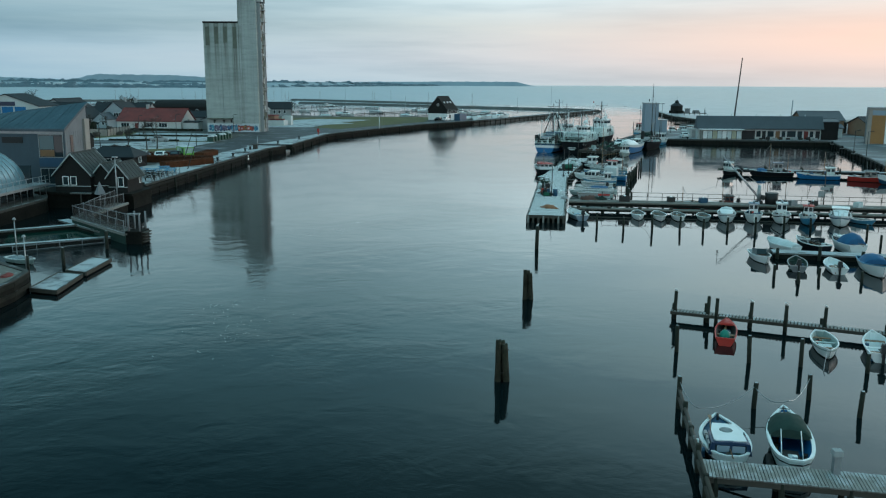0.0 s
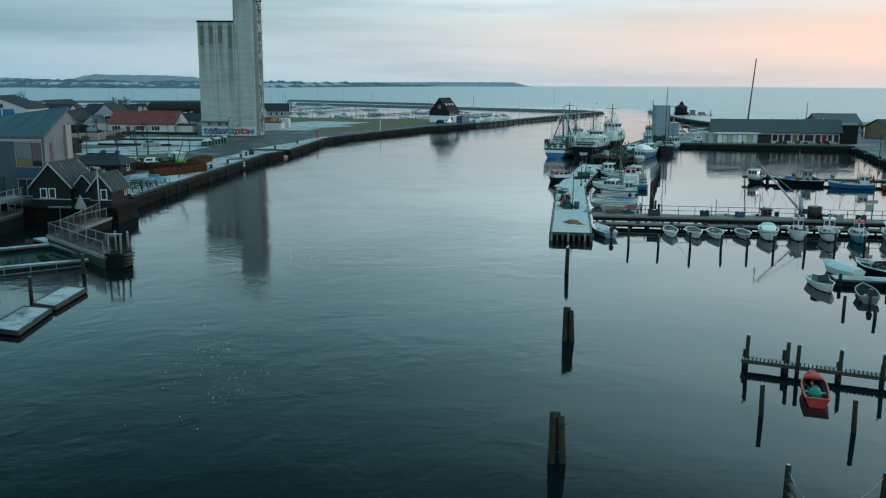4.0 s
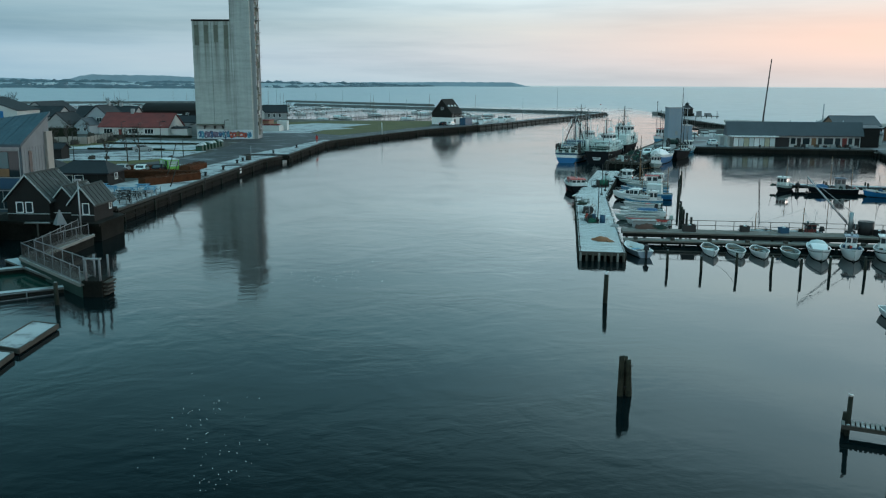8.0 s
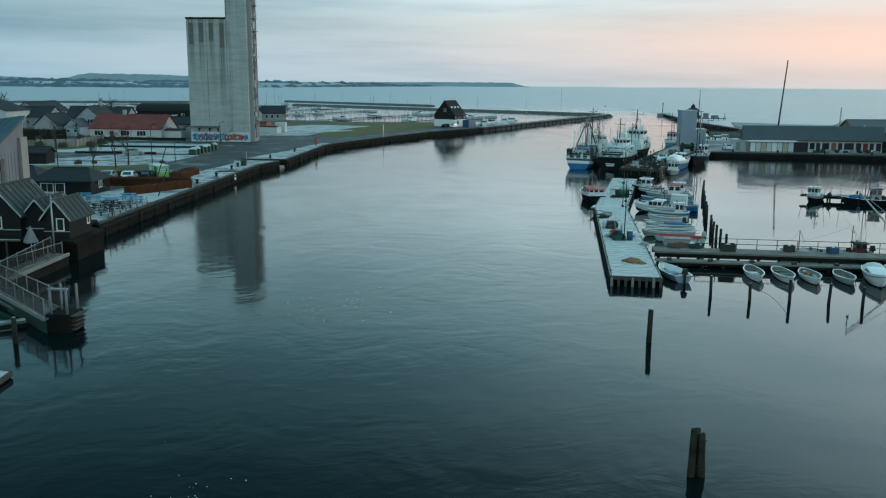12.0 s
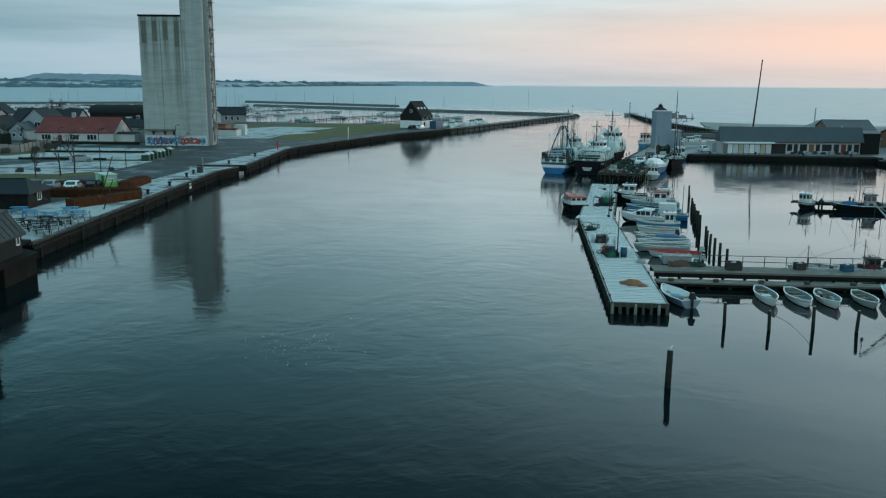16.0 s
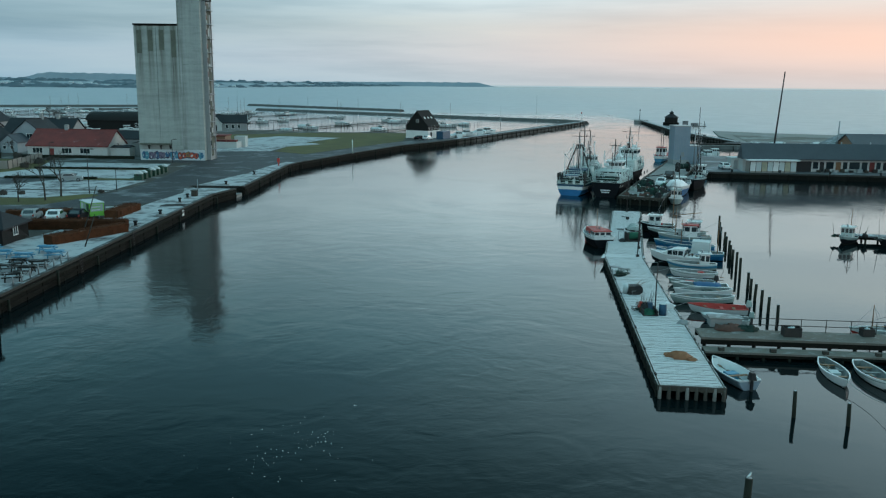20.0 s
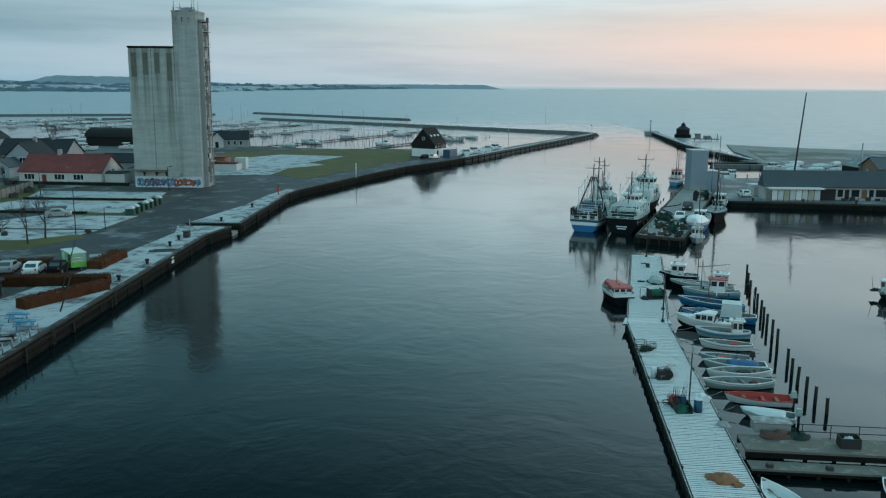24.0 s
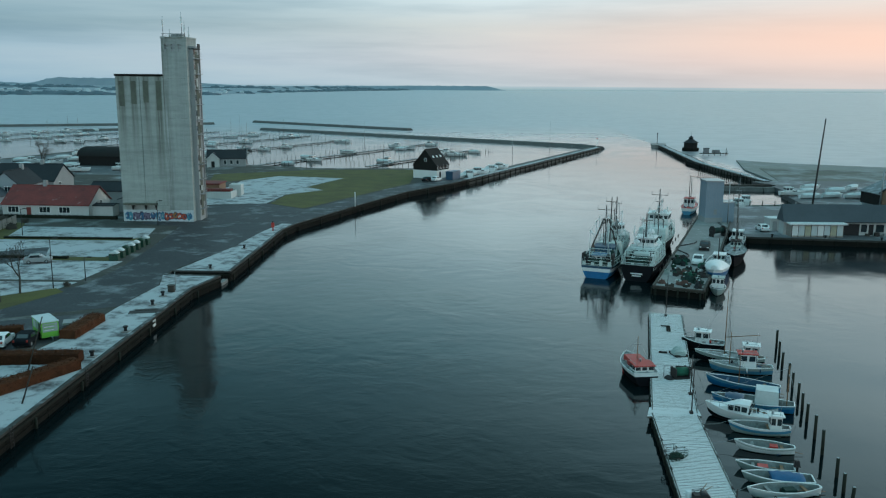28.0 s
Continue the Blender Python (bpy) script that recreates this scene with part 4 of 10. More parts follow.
silo = thing("grain_silo", "tall stained concrete grain silo with graffiti along its foot", "silo")
SX0, SX1, SX2, SY = -71.8, -62.0, -56.9, 208.0
part("bin_block", Shape().box(SX0, SY, 1.4, SX1 + 0.1, SY + 13, 31.5), M_SILO, silo)
for x, z in ((0.62, 25.4), (3.1, 25.9), (5.6, 26.2), (8.25, 24.6)):
    part("bin_top_slot", Shape().box(SX0 + x, SY - 0.47, z, SX0 + x + 1.08, SY - 0.40, 30.5), M_MOSS, silo, "dark weathered slot under the parapet")
    part("slot_lintel", Shape().box(SX0 + x - 0.1, SY - 0.52, 30.5, SX0 + x + 1.18, SY - 0.40, 30.62), M_SILO, silo)
part("front_skin", Shape().box(SX0, SY - 0.45, 5.2, SX0 + 4.85, SY + 0.1, 31.4).box(SX0 + 4.93, SY - 0.45, 5.2, SX1 + 0.05, SY + 0.1, 31.4), M_SILO, silo)
part("foot_skin", Shape().box(SX0, SY - 0.45, 1.4, SX1 + 0.05, SY + 0.1, 5.19), M_SILO, silo)
part("parapet", Shape().box(SX0 - 0.15, SY - 0.55, 31.5, SX1 + 0.1, SY + 13.2, 31.9), M_QUAYWALL, silo)
part("stair_tower", Shape().box(SX1, SY - 0.55, 1.4, SX2, SY + 6.2, 39.0), M_SILO_LIGHT, silo)
part("tower_cap", Shape().box(SX1 - 0.1, SY - 0.65, 39.0, SX2 + 0.1, SY + 6.3, 39.35), M_SILO, silo)
for k in range(4):
    part("tower_joint", Shape().box(SX1 + 0.05, SY - 0.565, 7 + k * 8.0, SX2 - 0.05, SY - 0.5, 7.06 + k * 8.0), M_SILO, silo)
part("stair_shaft", Shape().box(SX2 - 0.1, SY + 1.0, 1.4, SX2 + 0.9, SY + 4.8, 37.6), M_GREYWALL, silo)
part("dark_strip", Shape().box(SX2 + 0.88, SY + 2.0, 2.5, SX2 + 0.98, SY + 3.4, 36.5), M_MOSS, silo)
for k in range(14):
    part("wall_patch", Shape().box(SX2 + 0.86, SY + (1.1, 3.5, 2.2)[k % 3], 3.0 + k * 2.4, SX2 + 0.99, SY + (1.9, 4.6, 3.2)[k % 3], 4.1 + k * 2.4 + 0.6 * (k % 2)), (M_SILO_LIGHT, M_MOSS, M_WHITEWALL)[k % 3], silo)
for k in range(11):
    z = 4.0 + k * 3.1
    land = part("landing", Shape().box(SX2 + 0.9, SY + 1.2, z, SX2 + 1.7, SY + 4.6, z + 0.12), M_STEEL, silo)
    part("railing", Shape().box(SX2 + 1.66, SY + 1.2, z + 0.55, SX2 + 1.7, SY + 4.6, z + 0.6).box(SX2 + 1.66, SY + 1.2, z + 1.05, SX2 + 1.7, SY + 4.6, z + 1.1), M_STEEL, land)
    part("vent_window", Shape().box(SX2 + 0.85, SY + 1.25, z + 0.9, SX2 + 0.97, SY + 1.75, z + 2.0), M_GLASS, silo)
part("cable_duct", Shape().box(SX2 + 0.7, SY + 5.2, 1.5, SX2 + 1.0, SY + 5.6, 38.0), M_STEEL, silo)
part("roof_gallery", Shape().box(SX2 - 0.3, SY + 1.0, 36.9, SX2 + 1.9, SY + 2.6, 37.1).box(SX2 + 1.8, SY + 1.0, 37.1, SX2 + 1.9, SY + 2.6, 38.0), M_RUST, silo)
part("roof_hut", Shape().box(SX1 + 1.4, SY + 1.5, 39.35, SX1 + 3.6, SY + 4, 40.0), M_GREYWALL, silo)
for x, y, h in ((-61.7, 208.2, 43.5), (-60.8, 209.5, 41.0), (-58.0, 208.6, 44.2), (-57.3, 208.2, 42.4), (-57.6, 212, 41.6)):
    ant = part("antenna", Shape().cyl((x, y, 39.2), (x, y, h), 0.07, 0.04, 6), M_STEEL, silo)
    part("antenna_panel", Shape().box(x - 0.14, y - 0.2, h - 2.2, x + 0.14, y - 0.06, h - 0.9), M_WHITE, ant)
for k, h in enumerate((39.95, 40.05, 39.9, 40.1)):
    part("roof_rail_post", Shape().box(SX1 + 0.3 + k * 1.5, SY - 0.4, 39.3, SX1 + 0.36 + k * 1.5, SY - 0.34, h), M_RUST, silo)
part("roof_rail", Shape().box(SX1 + 0.2, SY - 0.42, 39.9, SX2 - 0.2, SY - 0.36, 39.96).box(SX1 + 0.2, SY - 0.42, 39.6, SX2 - 0.2, SY - 0.36, 39.64), M_RUST, silo)
for k, (x, w, cut) in enumerate(((-61.3, 0.9, 0), (-60.0, 1.0, 1), (-58.6, 0.8, 0))):
    part("faded_sign_mark", Shape().box(x, SY - 0.60, 36.4, x + w * 0.32, SY - 0.5, 37.9).box(x, SY - 0.60, 37.55, x + w, SY - 0.5, 37.9).box(x, SY - 0.60, 36.95, x + w * 0.85, SY - 0.5, 37.25), M_GREYWALL, silo)
part("canopy", Shape().box(SX0 + 0.4, SY - 1.5, 5.15, SX0 + 7.4, SY + 0.1, 5.45), M_MOSS, silo, "mossy concrete canopy over the loading side")
part("canopy_edge", Shape().box(SX1 - 2.3, SY - 1.3, 3.9, SX1 + 0.4, SY - 1.1, 5.0), M_SILO, silo)
for x in (-69.5, -66.8, -64.6):
    part("chute", Shape().cyl((x, SY - 1.0, 4.1), (x, SY - 1.0, 5.0), 0.1, 0.35, 7), M_RUST, silo)
gr = part("graffiti_wall", Shape().box(SX0 + 0.1, SY - 0.62, 1.5, SX2 - 0.05, SY - 0.46, 4.0), M_GRAFFITI, silo, "white painted foot with blue and red graffiti")
rnd = random.Random(5)


def blob(cx, cz, w, h, depth, seed, corners=9):
    """A swollen painted letter shape standing a hair proud of the wall."""
    r = random.Random(seed)
    ring = []
    for j in range(corners):
        a = 6.283 * j / corners
        k = 0.78 + 0.34 * r.random()
        ring.append((cx + w * k * math.cos(a), min(3.92, max(1.58, cz + h * k * math.sin(a)))))
    y = SY - 0.622 - depth
    return Shape().add([(x, y, z) for x, z in ring] + [(x, SY - 0.55, z) for x, z in ring], [tuple(range(corners)), tuple(range(2 * corners - 1, corners - 1, -1))] + [(j, corners + j, corners + (j + 1) % corners, (j + 1) % corners) for j in range(corners)])


M_GRPURPLE = material("graffiti_purple_grey", (0.17, 0.145, 0.21), 0.6, grain=2, mottle=1.2)
M_GRTEAL = material("graffiti_teal", (0.08, 0.27, 0.36), 0.6, grain=2, mottle=1.2)
for x0, x1, count, fills, back in ((-71.2, -69.9, 2, (M_GRBLUE, M_GRTEAL), M_GRTEAL), (-69.7, -65.2, 6, (M_GRPURPLE, M_GRPURPLE, M_GRBLUE), M_GRDARK), (-64.9, -63.2, 3, (M_GRTEAL, M_LIGHTBLUE), M_GRBLUE), (-63.0, -58.6, 5, (M_GRRED, M_GRRED, M_ORANGE), M_GRDARK), (-58.3, -57.4, 2, (M_GRTEAL, M_GRBLUE), M_GRTEAL)):
    for k in range(count):
        cx = x0 + (k + 0.5) * (x1 - x0) / count
        cz = 2.72 + rnd.uniform(-0.15, 0.18)
        w, h = 0.82 * (x1 - x0) / count, rnd.uniform(0.75, 1.1)
        letter = part("painted_letter", blob(cx, cz, w, h, 0.004 + 0.001 * k, rnd.randint(0, 999)), back, gr)
        part("letter_fill", blob(cx, cz + 0.05, w * 0.78, h * 0.78, 0.012 + 0.001 * k, rnd.randint(0, 999)), fills[k % len(fills)], letter)
        for j in range(2):
            part("letter_stroke", blob(cx + rnd.uniform(-0.4, 0.4) * w, cz + rnd.uniform(-0.5, 0.5) * h, w * 0.22, h * 0.30, 0.022 + 0.001 * j, rnd.randint(0, 999), 6), rnd.choice((M_GRAFFITI, back, M_GRDARK)), letter)

# houses round the parking field
gabled("red_roofed_house", "long white rendered house with a red tiled roof", "house", pose(-90.2, 217.4, ZW, 0, 0, -3), 19.2, 10.6, 2.6, 3.4, M_WHITEWALL, M_REDTILE,
       [("f", 1.2, 0.85, 2.5, 1.35, 2), ("f", 8.2, 0.85, 2.5, 1.35, 2), ("f", 12.6, 0.85, 2.5, 1.35, 2), ("r", 1.4, 1.7, 0.9, 0.8, 0), ("r", 3.4, 2.0, 0.9, 0.9, 0), ("r", 5.4, 2.2, 0.9, 0.9, 0)],
       [("f", 5.4, 1.0, 2.0)], chimney=-2.4, door_mat=M_REDTILE, hip=0.0, over=0.3)
gabled("annex", "low white flat annex beside the house", "annex", pose(-78.6, 214.9, ZW), 4.6, 3.4, 2.2, 0.25, M_WHITEWALL, M_SLATE, [], [], over=0.15)
gabled("grey_gable_house", "grey gabled house behind bare bushes", "house", pose(-115.4, 225.6, ZW, 0, 0, 90), 11, 6.4, 2.9, 2.9, M_GREYWALL, M_SLATE, [], over=0.3)
M_VILLA = material("pale_blue_grey_render", (0.33, 0.375, 0.40), 0.85, dark=(0.22, 0.25, 0.27), grain=3, mottle=0.3, amount=0.4)
gabled("white_villa", "white two-storey villa with slate roof", "house", pose(-108.4, 235.6, ZW, 0, 0, 90), 11, 7.2, 4.4, 3.2, M_VILLA, M_SLATE,
       [("l", 0.8, 2.8, 1.2, 1.6, 1), ("l", 3.4, 3.0, 2.4, 1.3, 2), ("l", 3.6, 0.7, 2.0, 1.4, 1), ("l", 1.2, 0.8, 1.0, 1.2, 0), ("b", 3, 2.8, 1.1, 1.2, 0), ("b", 7, 2.8, 1.1, 1.2, 0)], chimney=3.0)
gabled("villa_wing", "low blue-grey slate wing of the villa", "house", pose(-109.6, 226.2, ZW, 0, 0, 90), 7, 4.4, 2.4, 1.8, M_VILLA, M_FELT, [("l", 0.8, 0.9, 0.9, 0.9, 0), ("l", 2.6, 0.9, 0.9, 0.9, 0)], over=0.2)
gabled("slate_house", "white house under a wide dark slate roof", "house", pose(-118.0, 261.0, ZW, 0, 0, 0), 19, 12, 2.8, 3.8, M_GREYWALL, M_SLATE, [("f", 2, 1.2, 1.2, 1.3, 1), ("f", 6, 1.2, 1.2, 1.3, 1), ("r", 3, 1, 1.2, 1.3, 1)], chimney=4)
gabled("store_shed", "grey shed with a felt roof beside the silo", "shed", pose(-83, 238, ZW, 0, 0, 0), 15, 8, 2.8, 1.8, M_GREYWALL, M_SLATE, [], [], over=0.2)
gabled("grey_lean_shed", "dark grey low shed against the silo", "shed", pose(-75.0, 224, ZW, 0, 0, 90), 9, 5, 2.8, 0.8, M_GREYWALL, M_FELT, [], [], over=0.2)
bhs = gabled("black_boathouse", "long black boathouse with a rounded dark roof", "boathouse", pose(-118, 333, ZW, 0, 0, -4), 30, 13, 3.4, 1.8, M_BLACKWOOD, M_BLACKWOOD, [("f", 18, 1.0, 1.2, 1.4, 1), ("f", 24, 1, 1.2, 1.4, 1)], [("f", 21, 2, 2.6)], hip=0.0, over=0.1)
rings = [[(x, 7.0 * math.cos(math.pi * j / 10), 3.2 + 3.0 * math.sin(math.pi * j / 10)) for j in range(11)] for x in (-15.4, -5, 5, 15.4)]
part("barrel_roof", Shape().loft(rings, cap0=True, cap1=True), M_BLACKWOOD, bhs)
gabled("club_house", "small grey clubhouse with white porch gable", "house", pose(-82.5, 331, ZW, 0, 0, 12), 13, 7, 2.8, 2.6, M_GREYWALL, M_SLATE, [("f", 5.5, 0.8, 1.0, 1.5, 0), ("f", 7.6, 0.8, 1.0, 1.5, 0), ("f", 9.7, 0.8, 1.0, 1.5, 0)], verge=M_WHITE)
gabled("club_porch", "white porch gable of the clubhouse", "porch", pose(-86.0, 326.2, ZW, 0, 0, 102), 3.4, 4.2, 2.7, 2.0, M_WHITEWALL, M_SLATE, [], [("l", 1.5, 1.1, 2.0)], verge=M_WHITE)
gabled("dark_shop", "black boarded shop with hipped slate roof and white windows", "shop", pose(-54.0, 106.0, ZW, 0, 0, 2), 7.6, 6.4, 1.8, 1.3, M_BLACKWOOD, M_SLATE, [("r", 2.6, 0.7, 1.1, 1.0, 1), ("f", 1.0, 0.35, 1.7, 1.25, 1), ("f", 2.9, 0.35, 1.3, 1.25, 0)], [("f", 5.2, 1.0, 1.65)], hip=1.8)
gabled("dark_shop_wing", "dark wing with hipped slate roof", "shop", pose(-63.2, 107.4, ZW, 0, 0, 8), 9.4, 7, 1.8, 1.35, M_BLACKWOOD, M_SLATE, [("f", 5.6, 0.5, 1.6, 1.2, 1)], hip=2.0)
gabled("tarred_hut", "small tarred hut with a dark roof", "hut", pose(-78.8, 145.8, ZW, 0, 0, 0), 3.6, 3.2, 2.0, 0.8, M_BLACKWOOD, M_SLATE)
hall = gabled("harbour_hall", "white hall with blue doors and low gable", "hall", pose(-154.2, 257.0, ZW, 0, 0, 90), 14, 23, 5.4, 3.9, M_WHITEWALL, M_SLATE, [], [])
for k in range(3):
    part("blue_door", Shape().box(-7.12, -7.0 + k * 4.4, 0.1, -6.98, -3.2 + k * 4.4, 5.3), M_HULLB, hall)
part("sign_board", Shape().box(-7.14, -3.4, 5.6, -6.98, 4.2, 7.0), M_GRDARK, hall)
for x, y, L, W, h, r, wl, rf, rz in ((-150, 268, 26, 14, 3.2, 3.0, M_GREYWALL, M_SLATE, 5), (-170, 225, 30, 16, 5, 4, M_WHITEWALL, M_SLATE, 0), (-185, 290, 18, 9, 3.5, 4, M_BRICK, M_REDTILE, 12), (-215, 250, 20, 10, 4, 4, M_WHITEWALL, M_FELT, -8), (-160, 305, 22, 10, 3.5, 3.5, M_GREYWALL, M_SLATE, 90), (-208, 310, 26, 12, 4, 4, M_BLACKWOOD, M_SLATE, 3), (-245, 300, 16, 9, 4, 4, M_WHITEWALL, M_REDTILE, 20)):
    gabled("town_house", "plain house among the marina yards", "house", pose(x, y, ZW, 0, 0, rz), L, W, h, r, wl, rf, [("f", L * 0.2, 1.0, 1.2, 1.3, 1), ("f", L * 0.5, 1.0, 1.2, 1.3, 1), ("f", L * 0.75, 1.0, 1.2, 1.3, 1)])

# low storage yard by the silo
yard = thing("walled_yard", "low white-walled yard with red containers", "yard")
part("front_wall", Shape().box(-67.2, 244.0, ZW, -58.6, 244.3, ZW + 1.7, m=None), M_WHITEWALL, yard)
part("side_wall", Shape().box(-58.9, 244.3, ZW, -58.6, 254, ZW + 1.7), M_WHITEWALL, yard)
part("end_box", Shape().box(-60.6, 250, ZW, -57.6, 253.0, ZW + 2.9), M_WHITEWALL, yard)
for k in range(3):
    part("red_bin", Shape().box(-67 + k * 2.7, 246.0, ZW, -64.6 + k * 2.7, 248.2, ZW + 2.1), M_REDTILE, yard)
part("shed_roof", Shape().box(-72, 250, ZW + 2.8, -63, 257, ZW + 3.1), M_REDTILE, yard)
part("shed_wall", Shape().box(-71.7, 250.3, ZW, -63.3, 256.7, ZW + 2.8), M_BRICK, yard)

# black house with whitewashed ground floor
bh = gabled("black_gabled_house", "black gabled house with whitewashed ground floor", "house", pose(-9.9, 299.2, ZW, 0, 0, 63), 7.9, 8.2, 3.9, 4.8, M_BLACKWOOD, M_BLACKWOOD,
            [("f", 0.5 + k * 1.9, 2.9, 0.9, 1.2, 0) for k in range(4)] + [("l", 3.8, 5.2, 0.9, 1.0, 0), ("f", 4.2, 0.8, 1.0, 1.1, 0), ("f", 6.2, 0.8, 1.0, 1.1, 0)], [("f", 1.6, 1.1, 2.0)], over=0.25)
part("white_base", Shape().box(-3.99, -4.14, 0.0, 3.99, 4.14, 2.5), M_WHITE, bh)
for k in range(3):
    part("roof_window", Shape().box(-2.8 + k * 2.3, -0.35, -0.06, -2.1 + k * 2.3, 0.35, 0.12, pose(0, -2.05, 6.6, 49.5, 0, 0)), M_WHITE, bh)
shop = thing("blue_container", "dark blue container beside the black house", "container")
part("box", Shape().box(-2.6, -1.2, 0, 2.6, 1.2, 2.4), M_HULLDB, shop)
part("lid", Shape().box(-2.65, -1.25, 2.4, 2.65, 1.25, 2.5), M_HULLDB, shop)
shop.matrix_world = pose(-3.0, 294.0, ZW, 0, 0, 63)

# eastern shed, tower block and orange front
# cream of the porch panes, standing in for the light inside
M_CREAM = material("cream_lit_pane", (0.46, 0.42, 0.28), 0.7, dark=(0.25, 0.27, 0.24), grain=5, mottle=1.4, amount=0.8)
shed = thing("quay_shed", "long low harbour shed with blue-grey roof", "shed")
part("wall", Shape().box(63.4, 200.4, ZE, 95.6, 203.0, 4.2), M_WHITEWALL, shed)
r = Shape()
r.add([(63.0, 199.4, 3.9), (96.0, 199.4, 3.9), (96.0, 201.2, 7.3), (63.0, 201.2, 7.3), (96.0, 203.4, 3.9), (63.0, 203.4, 3.9), (63.0, 201.4, 4.0), (96.0, 201.4, 4.0)], [(0, 1, 2, 3), (3, 2, 4, 5), (0, 3, 5, 6), (1, 7, 4, 2), (0, 6, 7, 1), (6, 5, 4, 7)])
part("roof", r, M_FELT, shed)
porch = part("glazed_porch", Shape().box(64.0, 197.9, ZE, 74.2, 200.4, 3.7), M_PALEWOOD, shed, "glazed sales front with pale boarding")
part("porch_roof", Shape().box(63.5, 197.3, 3.7, 74.8, 200.5, 3.95), M_WHITE, porch)
random.seed(8)
# pale pane colours paint in the lit interior behind the glass
for k in range(8):
    part("pane", Shape().box(64.2 + k * 1.25, 197.82, 1.5, 65.35 + k * 1.25, 197.92, 3.45), (M_WHITE, M_TARP, M_CREAM, M_TARP)[k % 4], porch)
    part("mullion", Shape().box(64.08 + k * 1.25, 197.80, ZE, 64.18 + k * 1.25, 197.93, 3.6), M_BLACKWOOD, porch)
part("dark_doorway", Shape().box(75.0, 200.28, ZE, 78.4, 200.45, 3.5), M_BLACK, shed)
for x, w, z0, z1, m in ((78.8, 1.1, 1.9, 3.4, M_GLASS), (80.3, 0.9, 1.3, 3.4, M_BLACK), (81.7, 1.6, 1.9, 3.4, M_GLASS), (83.8, 1.1, 1.3, 3.4, M_WOODTRIM), (85.4, 0.9, 1.9, 3.4, M_GLASS), (86.8, 2.2, 1.9, 3.4, M_GLASS), (89.5, 1.2, 1.3, 3.4, M_GLASS), (91.2, 1.1, 1.3, 3.4, M_REDTILE), (92.7, 0.9, 1.9, 3.4, M_GLASS), (94.2, 1.1, 1.3, 3.4, M_BLACK)):
    part("shed_door" if z0 < 1.5 else "shed_window", Shape().box(x, 200.3, z0, x + w, 200.44, z1), m, shed)
part("gutter", Shape().cyl((74.9, 199.36, 3.92), (96.0, 199.36, 3.92), 0.08, 0.08, 6), M_RUST, shed)
for k in range(9):
    part("apron_gear", Shape().box(79.4 + k * 1.75, 199.2, ZE, 80.1 + k * 1.75 + 0.2 * (k % 3), 199.8, ZE + 0.5 + 0.25 * (k % 2)), (M_TIMBER, M_RUST, M_GREYWALL)[k % 3], shed)
for k in range(5):
    part("vent_pipe", Shape().cyl((66 + k * 6.4, 201.8, 5.8), (66 + k * 6.4, 201.8, 7.7), 0.12, 0.12, 6), M_STEEL, shed)
rear = gabled("rear_shed", "grey shed behind the harbour shed", "shed", pose(122, 222, ZE, 0, 0, 0), 16, 14, 3.2, 2.0, M_BRICK, M_SLATE)
gabled("rear_gable_hall", "pale gabled boat hall with snow on its roof", "hall", pose(109, 243, ZE, 0, 0, 96), 20, 11, 2.9, 2.4, M_BLACKWOOD, M_ROOFSNOW, over=0.4)
gabled("open_bay", "dark open bay beside the shed", "shed", pose(98.0, 203.5, ZE, 0, 0, 0), 4.2, 6, 4.6, 0.6, M_BLACKWOOD, M_FELT, over=0.2)
box2 = thing("white_kiosk", "small white flat-roofed kiosk on the quay", "kiosk")
part("wall", Shape().box(62.3, 205, ZE, 65.3, 208, 3.6), M_WHITEWALL, box2)
part("roof", Shape().box(62.1, 204.8, 3.6, 65.5, 208.2, 3.8), M_TARP, box2)
part("door", Shape().box(62.9, 204.9, ZE + 0.02, 63.8, 205.05, 3.2), M_GREYWALL, box2)
tw = thing("ice_tower", "pale blue-grey sheet-metal ice tower on the mole", "tower")
part("body", Shape().box(51.9, 215, ZE, 55.6, 220, 10.0), M_LIGHTBLUE, tw)
part("roof", Shape().box(51.75, 214.85, 10.0, 55.75, 220.15, 10.3), M_STEEL, tw)
for k in range(9):
    part("cladding_seam", Shape().box(52.2 + k * 0.38, 214.96, ZE + 1.4, 52.23 + k * 0.38, 215.02, 10.0), M_STEEL, tw)
part("plinth", Shape().box(51.85, 214.9, ZE, 55.65, 220.05, ZE + 1.1), M_GREYWALL, tw)
part("hatch", Shape().box(53.7, 214.93, 3.0, 54.4, 215.02, 4.1), M_GREYWALL, tw)
part("side_annex", Shape().box(55.6, 215.6, ZE, 58.3, 220.0, 5.4), M_LIGHTBLUE, tw, "lower grey annex with open doors")
part("annex_roof", Shape().box(55.3, 215.4, 5.4, 58.5, 220.2, 5.6), M_STEEL, tw)
org = thing("orange_fronted_store", "tall store with orange board front and pale corners", "building", pose(101.2, 186.0, 0, 0, 0, -22) @ Matrix.Translation((-102.6, -186.0, 0)))
part("body", Shape().box(102.6, 186, ZE, 125, 200, 9.9), M_PALEWOOD, org)
part("orange_front", Shape().box(103.6, 185.88, ZE + 0.1, 106.6, 186.02, 8.2), M_ORANGE, org)
part("sign", Shape().box(103.6, 185.88, 8.3, 106.6, 186.02, 9.4), M_LIGHTBLUE, org)
part("pale_panel", Shape().box(106.7, 185.86, ZE + 0.1, 108.0, 186.02, 9.4), M_WHITE, org)
part("side_cladding", Shape().box(102.5, 186.2, ZE, 102.62, 199.8, 9.6), M_GREYBOARD, org)
